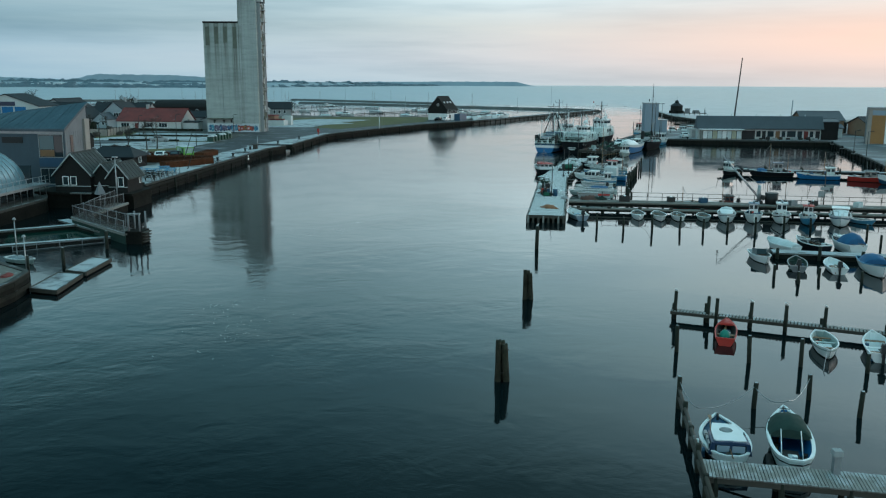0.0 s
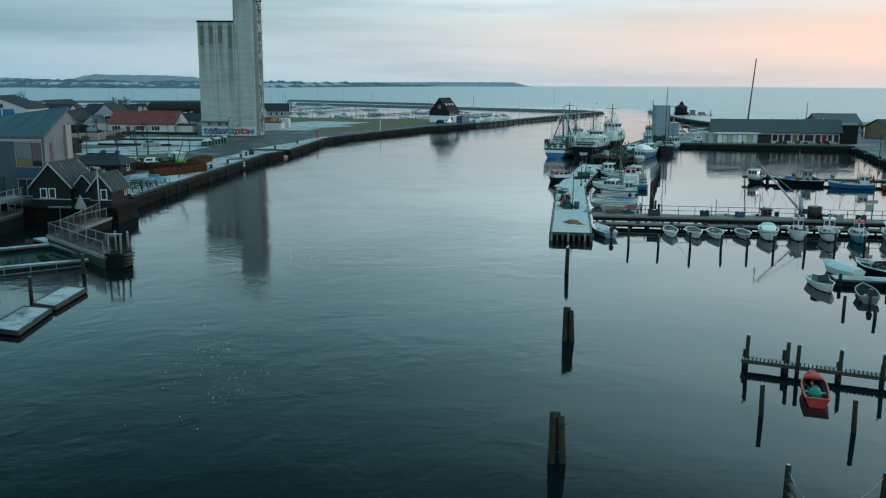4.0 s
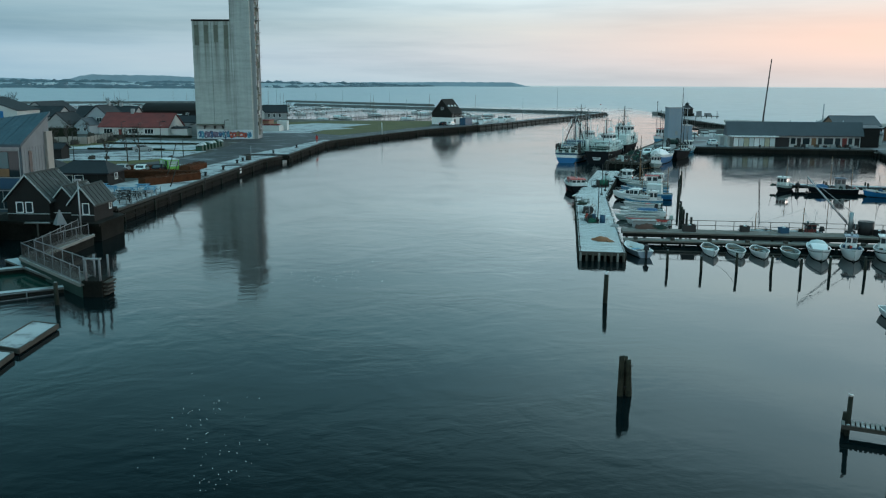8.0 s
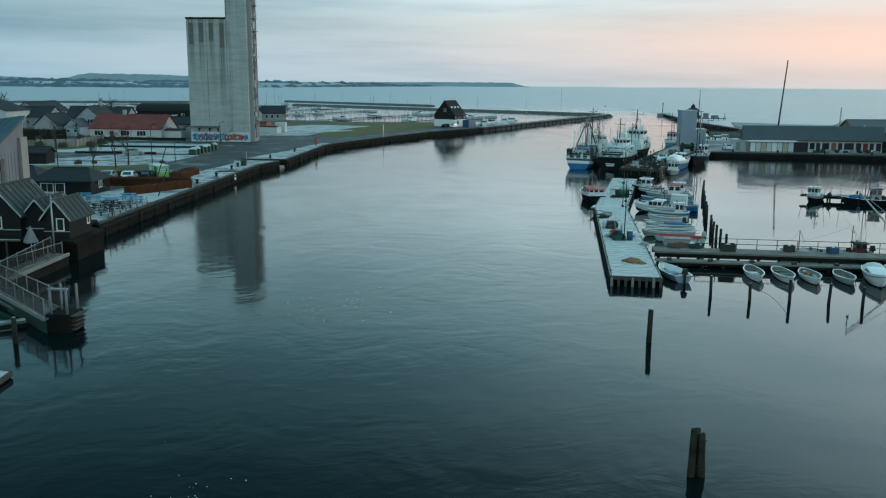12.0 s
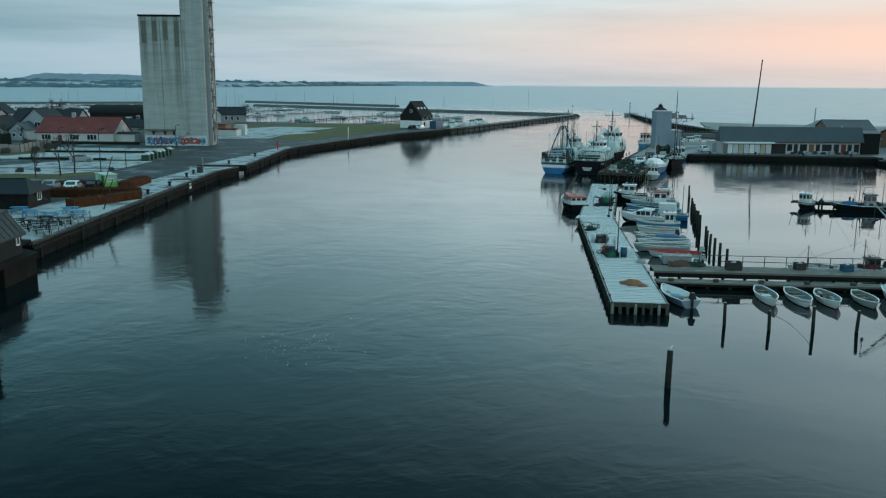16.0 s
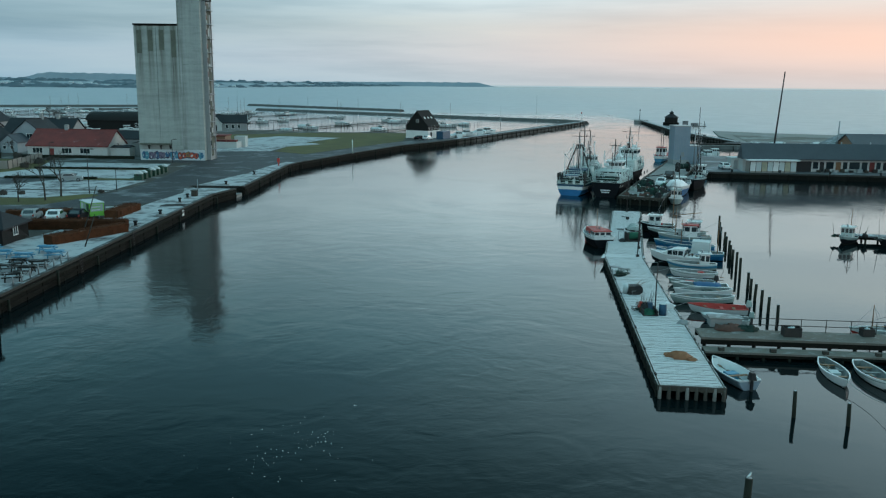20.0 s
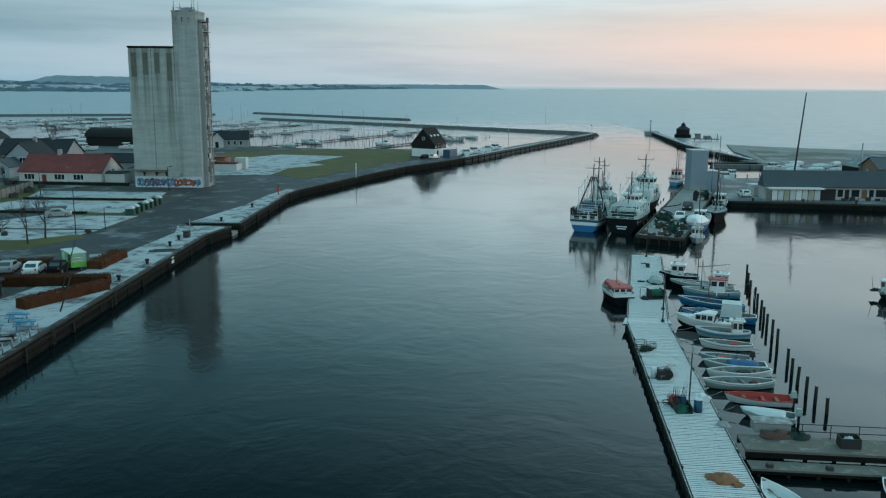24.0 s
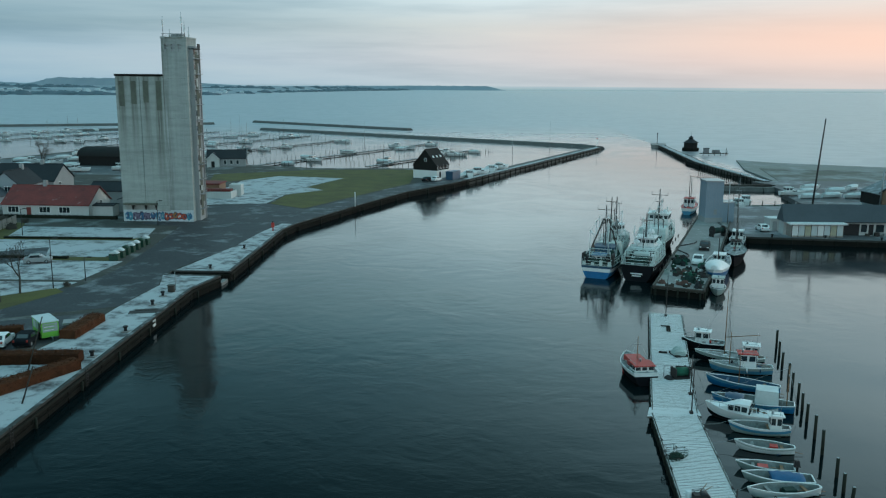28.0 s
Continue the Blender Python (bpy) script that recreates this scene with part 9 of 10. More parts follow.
M_DARKHEDGE = material("dark_evergreen_hedge", (0.022, 0.026, 0.018), 0.95, dark=(0.010, 0.012, 0.009), grain=10, mottle=1.2, amount=0.8, island=0.3, spec=0.1, frost=0.06)
hedge((-45.6, 104.0), (-40.6, 113.2), 1.6, 1.15, 1)
hedge((-52.5, 114.2), (-41.0, 115.3), 1.7, 1.2, 2)
hedge((-46.0, 123.2), (-45.7, 130.8), 2.0, 1.05, 3)
hedge((-60.0, 123.4), (-52.2, 125.4), 1.2, 0.9, 4)
hedge((-56.0, 115.0), (-53.2, 114.4), 1.4, 0.8, 5)
for a, b, w, h, n in (((-101.0, 210.9), (-74.0, 209.4), 0.9, 0.7, 7), ((-83.0, 168.4), (-66.0, 168.0), 0.8, 0.45, 9), ((-86.0, 186.2), (-62.0, 186.0), 0.8, 0.4, 10), ((-122.0, 206.0), (-104.0, 207.0), 2.2, 2.6, 11)):
    tagged(hedge(a, b, w, h, n, "dark clipped evergreen hedge before the houses", M_DARKHEDGE, 22), group="garden hedges")


def car(label, body, m, kind="car", group="parked cars"):
    ob = thing(kind, label, "car", m, group)
    prof = [(-2.05, 0.35), (-2.1, 0.75), (-2.0, 0.95), (-1.55, 1.0), (-1.15, 1.42), (0.25, 1.45), (0.95, 0.98), (1.85, 0.82), (2.08, 0.6), (2.05, 0.3)]
    rings = [[(x, y * (0.86 if z > 1.2 else 1.0), z) for x, z in prof] for y in (-0.86, -0.8, 0.8, 0.86)]
    rings[0] = [(x, -0.80 if z > 1.2 else -0.86, z - 0.03) for x, z in prof]
    rings[-1] = [(x, 0.80 if z > 1.2 else 0.86, z - 0.03) for x, z in prof]
    part("body", Shape().loft(rings, smooth=False, cap0=True, cap1=True), body, ob)
    part("rear_window", Shape().add([(-1.56, -0.62, 1.03), (-1.56, 0.62, 1.03), (-1.2, 0.58, 1.40), (-1.2, -0.58, 1.40), (-1.52, -0.62, 1.0), (-1.52, 0.62, 1.0), (-1.1, 0.58, 1.36), (-1.1, -0.58, 1.36)], [(3, 2, 1, 0), (4, 5, 6, 7), (0, 1, 5, 4), (2, 3, 7, 6), (1, 2, 6, 5), (3, 0, 4, 7)]), M_GLASS, ob)
    part("windscreen", Shape().add([(0.93, -0.66, 1.03), (0.93, 0.66, 1.03), (0.32, 0.6, 1.43), (0.32, -0.6, 1.43), (0.85, -0.66, 1.0), (0.85, 0.66, 1.0), (0.25, 0.6, 1.38), (0.25, -0.6, 1.38)], [(0, 1, 2, 3), (7, 6, 5, 4), (0, 4, 5, 1), (2, 6, 7, 3), (1, 5, 6, 2), (3, 7, 4, 0)]), M_GLASS, ob)
    for sg in (-1, 1):
        part("side_window", Shape().add([(-1.25, sg * 0.84, 1.02), (0.7, sg * 0.84, 1.02), (0.2, sg * 0.79, 1.36), (-1.0, sg * 0.79, 1.36), (-1.25, sg * 0.87, 1.02), (0.7, sg * 0.87, 1.02), (0.2, sg * 0.82, 1.36), (-1.0, sg * 0.82, 1.36)], [(0, 3, 2, 1), (4, 5, 6, 7), (0, 1, 5, 4), (1, 2, 6, 5), (2, 3, 7, 6), (3, 0, 4, 7)]), M_GLASS, ob)
        for x in (-1.3, 1.3):
            w = part("wheel", Shape().cyl((x, sg * 0.68, 0.31), (x, sg * 0.88, 0.31), 0.31, 0.31, 12), M_BLACK, ob)
            part("rim", Shape().cyl((x, sg * 0.87, 0.31), (x, sg * 0.895, 0.31), 0.19, 0.17, 10), M_STEEL, w)
        part("headlight", Shape().box(1.9, sg * 0.62 - 0.16, 0.62, 2.07, sg * 0.62 + 0.16, 0.78), M_WHITE, ob)
        part("tail_light", Shape().box(-2.12, sg * 0.72 - 0.09, 0.72, -2.0, sg * 0.72 + 0.09, 0.95), M_RED, ob)
    return ob


Z = ZW + 0.012
car("silver-white hatchback parked by the hedge", M_WHITE, pose(-52.2, 120.6, Z, 0, 0, 100))
car("dark estate car parked by the hedge", M_HULLK, pose(-49.6, 121.4, Z, 0, 0, 95))
car("pale grey car half hidden behind the shop", M_GREYWALL, pose(-55.6, 121.2, Z, 0, 0, 100))
car("pale grey saloon parked alone on the snowy lot", M_GREYWALL, pose(-69.2, 164.4, Z, 0, 0, 20))
car("black car parked near the black house", M_HULLK, pose(-10.6, 286.4, Z, 0, 0, 63))
car("white car parked on the quay by the black house", M_WHITE, pose(-8.0, 287.8, Z, 0, 0, 60))
car("white van-like car on the fishing mole", M_WHITE, pose(38.4, 171.0, 1.2, 0, 0, 250))
car("dark pick-up on the fishing mole", M_RUST, pose(43.2, 184.0, 1.2, 0, 0, 250))
car("white car beside the kiosk", M_WHITE, pose(60.9, 205.0, ZE, 0, 0, 90))
tr = thing("food_trailer", "lime green food trailer with white roof and dark hatch", "trailer", pose(-49.0, 124.4, Z, 0, 0, -50) @ Matrix.Scale(0.80, 4))
part("lower_body", Shape().box(-2.4, -1.15, 0.35, 2.4, 1.15, 1.1), M_LIME, tr)
part("upper_body", Shape().box(-2.4, -1.15, 1.1, 2.4, 1.15, 2.5), M_LIME, tr)
part("roof", Shape().box(-2.5, -1.25, 2.5, 2.5, 1.25, 2.62), M_TARP, tr)
part("front_picture", Shape().box(2.38, -1.0, 1.15, 2.43, 1.0, 2.35), M_HULLG, tr, "grey printed front panel with pale marks")
for k in range(4):
    part("print_bar", Shape().box(2.42, -0.8, 1.35 + k * 0.24, 2.45, 0.5 + 0.1 * (k % 2), 1.43 + k * 0.24), M_LIME if k % 2 else M_WHITE, tr)
for k in range(3):
    part("side_picture", Shape().box(-1.9 + k * 1.4, -1.18, 1.2, -0.8 + k * 1.4, -1.14, 2.3), (M_TARP, M_HULLG, M_GREEN)[k], tr)
for sg in (-1, 1):
    part("wheel", Shape().cyl((-0.2, sg * 1.0, 0.33), (-0.2, sg * 1.2, 0.33), 0.33, 0.33, 12), M_BLACK, tr)
part("drawbar", Shape().cyl((2.4, 0, 0.45), (3.6, 0, 0.4), 0.06, 0.05, 6), M_STEEL, tr)
part("jockey_wheel", Shape().cyl((3.4, 0, 0.0), (3.4, 0, 0.7), 0.07, 0.05, 6), M_STEEL, tr)
fr = thing("flat_trailer", "flat grey cart behind the trailer", "trailer", pose(-47.2, 128.2, Z, 0, 0, 20))
part("bed", Shape().box(-1.4, -0.9, 0.5, 1.4, 0.9, 0.75), M_GREYWALL, fr)
for sg in (-1, 1):
    part("wheel", Shape().cyl((0, sg * 0.9, 0.28), (0, sg * 1.05, 0.28), 0.28, 0.28, 10), M_BLACK, fr)

# bollards, bins, lamps
def bollard(x, y, h=0.75, z=None):
    ob = thing("bollard", "dark iron mooring bollard on the quay", "bollard", pose(x, y, (ZW + 0.012) if z is None else z), "quay bollards")
    part("base", Shape().box(-0.42, -0.42, 0, 0.42, 0.42, 0.12), M_CONC, ob)
    part("stem", Shape().cyl((0, 0, 0.1), (0, 0, h * 0.75), 0.2, 0.18, 10), M_BLACK, ob)
    part("cap", Shape().cyl((0, 0, h * 0.75), (0, 0, h), 0.3, 0.26, 10), M_BLACK, ob)


for x, y in ((-40.5, 116.8), (-40.5, 126.2), (-41.6, 138.4), (-41.9, 143.3), (-40.4, 161.0), (-39.2, 178)):
    bollard(x, y)
for x, y in ((60, 196.9), (70, 196), (80, 194.2), (90, 192.6), (92, 183), (88.5, 168), (85, 153)):
    bollard(x, y, 0.7, ZE)
drum = thing("cable_drum", "upright cable drum and posts on the snowy apron", "drum", pose(-41.6, 146.0, Z))
part("drum", Shape().cyl((0, 0, 0), (0, 0, 0.9), 0.5, 0.5, 12), M_TIMBER, drum)
part("flange", Shape().cyl((0, 0, 0.85), (0, 0, 0.95), 0.6, 0.6, 12), M_TIMBER, drum)
part("post", Shape().cyl((0.3, 0.9, 0), (0.3, 0.9, 2.6), 0.06, 0.05, 6), M_STEEL, drum)
pl = thing("steel_plate", "dark steel plates lying on the snow", "plate", pose(-41.6, 135.2, Z, 0, 0, 12))
part("plate", Shape().box(-1.8, -0.7, 0, 1.8, 0.7, 0.05), M_RUST, pl)
part("plate", Shape().box(-1.2, 0.5, 0.05, 1.6, 1.1, 0.09), M_RUST, pl)
for k in range(7):
    y = 167.2 + k * 2.35
    b = thing("recycling_bin", "dark green recycling container with a pale lid" if k else "round green shrub-like container", "bin", pose(-57.9, y, Z, 0, 0, 4) @ Matrix.Scale(0.85, 4), "recycling bins")
    part("body", Shape().box(-0.85, -0.8, 0.0, 0.85, 0.8, 1.35, taper=0.05), M_GREEN, b)
    rings = [[(-0.85 + 1.7 * j / 6, yy, 1.35 + 0.5 * math.sin(math.pi * j / 6)) for j in range(7)] for yy in (-0.78, 0.78)]
    part("lid", Shape().loft(rings, cap0=True, cap1=True), M_TARP if k % 3 != 2 else M_GREEN, b)
    part("chute", Shape().cyl((-0.2, -0.84, 1.1), (0.2, -0.84, 1.1), 0.14, 0.14, 8), M_BLACK, b)


def lamp(x, y, h, z=ZW, lean=0.0, label="slim grey street lamp", head=True):
    ob = thing("street_lamp", label, "lamp post", pose(x, y, z), "street lamps")
    part("pole", Shape().cyl((0, 0, 0), (lean, 0, h), 0.08, 0.055, 8), M_RUST if head else M_TIMBER, ob)
    if head:
        part("arm", Shape().cyl((lean, 0, h), (lean + 0.7, 0, h + 0.15), 0.04, 0.04, 6), M_RUST, ob)
        part("lamp_head", Shape().box(lean + 0.45, -0.13, h + 0.08, lean + 1.1, 0.13, h + 0.22), M_RUST, ob)
    return ob


lamp(-58.9, 147.5, 7.0)
lamp(-56.3, 152.2, 3.4)
lamp(-62.6, 201.7, 5.0)
lamp(-66.8, 128.0, 6.2)
lamp(-84, 189, 5.0)
lamp(-45.2, 112.4, 5.6, lean=1.9, label="leaning dark wooden post by the hedge", head=False)
fp = thing("white_post", "white marker post at the quay bend", "post", pose(-25.9, 231.6, ZW))
part("pole", Shape().cyl((0, 0, 0), (0, 0, 3.4), 0.12, 0.1, 8), M_WHITE, fp)
part("cap", Shape().cyl((0, 0, 3.4), (0, 0, 3.5), 0.14, 0.06, 8), M_WHITE, fp)
lamp(-41.2, 103.2, 3.6, lean=1.3, label="leaning wooden pole by the rope posts", head=False)
lamp(84.6, 146.0, 5.0, ZE)
lamp(87.0, 158.0, 4.6, ZE)
lamp(62.0, 228.0, 6.0, ZE)
sg = thing("lifebuoy_post", "red lifebuoy cabinet on a red post at the quay", "lifebuoy", pose(-38.1, 196.8, Z))
part("post", Shape().cyl((0, 0, 0), (0, 0, 1.15), 0.13, 0.13, 8), M_RED, sg)
part("cabinet", Shape().box(-0.3, -0.18, 0.75, 0.3, 0.18, 1.65, taper=0.15), M_RED, sg)
part("cap", Shape().cyl((0, 0, 1.65), (0, 0, 1.95), 0.14, 0.1, 8), M_BLACK, sg)
mk = thing("quay_sign", "white square mark on the quay wall", "sign")
part("board", Shape().box(-39.28, 131.7, 0.6, -39.2, 132.6, 1.4), M_WHITE, mk)
for y in (97.0, 112.0):
    ld = thing("quay_ladder", "rusty ladder down the quay wall", "ladder", group="quay ladders")
    for dy in (0.0, 0.5):
        part("stile", Shape().cyl((-39.15, y + dy, -0.4), (-39.15, y + dy, ZW + 0.3), 0.04, 0.04, 6), M_RUST, ld)
    for k in range(6):
        part("rung", Shape().cyl((-39.15, y, 0.1 + k * 0.3), (-39.15, y + 0.5, 0.1 + k * 0.3), 0.025, 0.025, 5), M_RUST, ld)


def bare_tree(x, y, h, seed, label="bare winter tree with fine dark twigs", z=ZW):
    ob = thing("bare_tree", label, "tree", pose(x, y, z), "bare trees")
    rnd = random.Random(seed)
    trunk, limbs = Shape(), Shape()

    def grow(p, d, n, r, depth):
        q = p + d * n
        (trunk if depth == 0 else limbs).cyl(p, q, r, r * 0.68, 6 if depth < 2 else 3, caps=False)
        if depth >= 6:
            return
        for k in range(rnd.choice((2, 3, 3))):
            e = (d + Vector((rnd.uniform(-1, 1), rnd.uniform(-1, 1), rnd.uniform(-0.2, 0.7))) * 0.70).normalized()
            grow(p + d * n * rnd.uniform(0.65, 1.0), e, n * rnd.uniform(0.58, 0.8), r * 0.63, depth + 1)

    grow(Vector((0, 0, -0.1)), Vector((rnd.uniform(-0.05, 0.05), rnd.uniform(-0.05, 0.05), 1)), h * 0.30, h * 0.020, 0)
    part("trunk", trunk, M_BARK, ob)
    part("crown", limbs, M_BARK, ob)


for k, (x, y, h) in enumerate(((-62.2, 139.3, 6.5), (-62.0, 144.2, 6.8), (-65.2, 137.2, 4.6), (-92, 178, 5.5), (-98, 183, 5.0), (-76.7, 335, 7.0), (-101, 208, 5), (-108, 212, 5.5), (-150, 335, 9), (-172, 300, 10), (-200, 300, 10), (-235, 330, 11), (-133, 300, 9))):
    bare_tree(x, y, h * 1.2, k + 1)
for k, (x, y, r) in enumerate(((-92.6, 182.2, 1.4), (-88.6, 187.4, 1.3), (-89.8, 196.0, 1.4), (-97.0, 180.6, 1.6), (-97, 207, 1.2), (-101, 209.5, 1.4), (-106, 209, 1.6), (-110, 206, 1.5), (-91, 204, 1.1), (-57.4, 148.6, 0.6), (-57.9, 149.4, 0.5), (-71.5, 145.0, 0.9), (-69.0, 146.0, 0.7), (-114, 214, 1.8))):
    sh = thing("shrub", "dark leafless winter shrub", "shrub", pose(x, y, ZW), "winter shrubs")
    rnd = random.Random(k)
    tw = Shape()
    for j in range(90):
        a = Vector((rnd.uniform(-0.3, 0.3) * r, rnd.uniform(-0.3, 0.3) * r, 0))
        b = Vector((rnd.uniform(-1, 1), rnd.uniform(-1, 1), rnd.uniform(0.5, 1.4))).normalized() * r * rnd.uniform(0.7, 1.15)
        tw.cyl(a, a + b, 0.04, 0.015, 3, caps=False)
    part("twigs", tw, M_BARK, sh)
    part("core", Shape().lump(0, 0, 0, r * 0.7, r * 0.7, r * 0.8, k, 9, 0.5), M_BARK, sh)

# ---- gear on the jetties and the mole ----
def crate(x, y, z, w, d, h, mat, turn=0.0, label="fish crate on the jetty", group="fish crates"):
    ob = thing("crate", label, "crate", pose(x, y, z, 0, 0, turn), group)
    part("shell", Shape().box(-w / 2, -d / 2, 0, w / 2, -d / 2 + 0.04, h).box(-w / 2, d / 2 - 0.04, 0, w / 2, d / 2, h).box(-w / 2, -d / 2 + 0.04, 0, -w / 2 + 0.04, d / 2 - 0.04, h).box(w / 2 - 0.04, -d / 2 + 0.04, 0, w / 2, d / 2 - 0.04, h), mat, ob)
    part("bottom", Shape().box(-w / 2 + 0.04, -d / 2 + 0.04, 0.0, w / 2 - 0.04, d / 2 - 0.04, 0.05), mat, ob)
    part("filling", Shape().lump(0, 0, 0.05, w * 0.36, d * 0.36, h * 0.95, int(x * 7), 8, 0.4), M_NETG if int(x * 10) % 2 else M_TARP, ob)
    return ob


nt = thing("net_heap", "orange-brown net heaped on the jetty boards", "net")
part("net", Shape().lump(15.0, 69.0, ZJ, 0.85, 0.75, 0.36, 5, 14, 0.5), M_NETO, nt)
part("spill", Shape().lump(15.6, 68.4, ZJ, 0.5, 0.4, 0.14, 7, 10, 0.6).lump(14.4, 69.3, ZJ, 0.45, 0.45, 0.16, 8, 10, 0.6), M_NETO, nt)
ga = thing("gear_stack", "stack of dark fishing gear with red buoys and flags", "gear", pose(15.4, 80.6, ZJ))
part("base_frame", Shape().box(-0.6, -0.9, 0.0, 0.6, 0.8, 0.08).box(-0.6, -0.9, 0.08, -0.54, 0.8, 0.5).box(0.54, -0.9, 0.08, 0.6, 0.8, 0.5), M_RUST, ga)
part("green_net", Shape().lump(0.0, -0.35, 0.08, 0.5, 0.5, 0.38, 11, 14, 0.9), M_NETG, ga)
part("dark_net", Shape().lump(-0.2, 0.5, 0.05, 0.5, 0.5, 0.62, 13, 14, 0.9), M_BLACK, ga)
part("engine_block", Shape().box(0.0, 0.3, 0.1, 0.45, 0.8, 0.85, taper=0.15), M_HULLDB, ga)
for k in range(12):
    part("marker_stick", Shape().cyl((-0.6 + (k % 6) * 0.22, 0.2 + 0.12 * k, 0.2), (-0.75 + (k % 6) * 0.28 + 0.1 * math.sin(k * 2.1), 0.3 + 0.1 * k, 1.0 + 0.35 * (k % 3)), 0.028, 0.02, 5), (M_WOODTRIM, M_RUST, M_STEEL)[k % 3], ga)
for x, y, z in ((-0.5, 0.9, 0.62), (-0.3, 1.1, 0.5), (-0.62, 0.6, 0.4)):
    part("red_buoy", Shape().lump(x, y, z, 0.15, 0.15, 0.26, 2, 8, 0.1), M_RED, ga)


def trap_pile(x, y, seed, label):
    """A low heap of framed nets and loose gear."""
    ob = thing("trap_pile", label, "gear", pose(x, y, ZJ, 0, 0, 12), "trap piles on the jetty")
    rnd = random.Random(seed)
    for k in range(7):
        px, py, w, h = rnd.uniform(-0.6, 0.6), rnd.uniform(-0.6, 0.6), rnd.uniform(0.25, 0.5), rnd.uniform(0.15, 0.5)
        z = rnd.uniform(0.0, 0.35)
        c = [(px - w, py - w * 0.6), (px + w, py - w * 0.6), (px + w, py + w * 0.6), (px - w, py + w * 0.6)]
        s = Shape()
        for (x0, y0), (x1, y1) in zip(c, c[1:] + c[:1]):
            s.cyl((x0, y0, z), (x1, y1, z), 0.022, 0.022, 4).cyl((x0, y0, z + h), (x1, y1, z + h), 0.022, 0.022, 4).cyl((x0, y0, z), (x0, y0, z + h), 0.022, 0.022, 4)
        part("trap_frame", s, rnd.choice((M_RUST, M_STEEL, M_GREEN, M_TIMBER)), ob)
    part("net", Shape().lump(0, 0, 0, 0.6, 0.5, 0.28, seed, 14, 1.0), rnd.choice((M_NETG, M_TARPD)), ob)
    return ob


trap_pile(15.9, 95.2, 4, "low pile of green net frames on the jetty")
trap_pile(15.7, 87.6, 5, "tangle of steel frames and nets on the jetty")
trap_pile(21.3, 115.4, 6, "pile of net frames by the winch")
trap_pile(15.2, 81.8, 7, "rusty frames and nets beside the gear stack")
br = thing("blue_barrel", "blue plastic barrel with lid", "barrel", pose(16.5, 80.2, ZJ))
part("drum", Shape().cyl((0, 0, 0), (0, 0, 0.95), 0.32, 0.32, 14), M_HULLDB, br)
part("lid", Shape().cyl((0, 0, 0.95), (0, 0, 1.0), 0.34, 0.34, 14), M_TARP, br)
g2 = thing("pump_gear", "dark pump and coiled hoses on the jetty", "gear", pose(15.6, 87.4, ZJ))
part("frame", Shape().box(-0.5, -0.4, 0, 0.5, 0.4, 0.1).box(-0.45, -0.35, 0.1, 0.1, 0.35, 0.75, taper=0.2), M_RUST, g2)
part("reel", Shape().cyl((0.4, -0.35, 0.45), (0.4, 0.35, 0.45), 0.4, 0.4, 12), M_BLACK, g2)
part("white_drum", Shape().cyl((-0.7, 0.2, 0), (-0.7, 0.2, 0.9), 0.22, 0.22, 10), M_TARP, g2)
part("pole_stack", Shape().cyl((-0.4, 0.5, 0.1), (1.2, 0.9, 0.9), 0.03, 0.03, 5).cyl((-0.2, 0.4, 0.2), (0.9, 1.2, 1.0), 0.03, 0.03, 5), M_WOODTRIM, g2)
g3 = thing("green_winch_cart", "green net winch with dark hose beside it", "winch", pose(21.2, 114.6, ZJ, 0, 0, 12))
part("frame", Shape().box(-0.8, -0.6, 0, 0.8, 0.6, 0.15).box(-0.8, -0.6, 0.15, -0.7, 0.6, 1.1).box(0.7, -0.6, 0.15, 0.8, 0.6, 1.1), M_RUST, g3)
part("drum", Shape().cyl((-0.7, 0, 0.65), (0.7, 0, 0.65), 0.45, 0.45, 12), M_NETG, g3)
part("hose_coil", Shape().lump(-1.3, -0.1, 0, 0.45, 0.55, 0.35, 9, 10, 0.4), M_BLACK, g3)
part("frame_hoop", Shape().cyl((-1.6, 0.5, 0), (-1.6, 0.5, 1.2), 0.04, 0.04, 5).cyl((-1.6, 0.5, 1.2), (-0.9, 0.5, 1.2), 0.04, 0.04, 5).cyl((-0.9, 0.5, 1.2), (-0.9, 0.5, 0), 0.04, 0.04, 5), M_STEEL, g3)
g4 = thing("covered_cart", "small cart under a grey tarpaulin", "cart", pose(22.9, 122.2, ZJ, 0, 0, 12))
part("cover", Shape().lump(0, 0, 0.15, 0.8, 1.0, 0.75, 4, 12, 0.25), M_HULLG, g4)
part("bed", Shape().box(-0.7, -0.9, 0.0, 0.7, 0.9, 0.25), M_RUST, g4)
for x, y, w, d, t in ((24.3, 132.6, 0.5, 2.6, 12), (24.2, 133.8, 1.1, 0.5, 12), (25.4, 128.3, 1.1, 0.9, 12), (21.4, 123.0, 0.9, 0.7, 12), (22.3, 117.6, 1.6, 1.1, 12)):
    h = thing("dark_hatch", "dark bare hatch in the snowy jetty", "hatch", pose(x, y, ZJ + 0.03, 0, 0, -t), "dark hatches")
    part("lid", Shape().box(-w / 2, -d / 2, 0, w / 2, d / 2, 0.03), M_QUAYWALL, h)
sl = thing("white_float", "white plastic float board lying on the edge", "float", pose(17.6, 82.6, ZJ + 0.14, 0, 0, 10))
part("board", Shape().cyl((0, -0.4, 0), (0, 0.4, 0.03), 0.35, 0.3, 8).box(-0.6, -0.22, 0, 0.6, 0.22, 0.07), M_WHITE, sl)
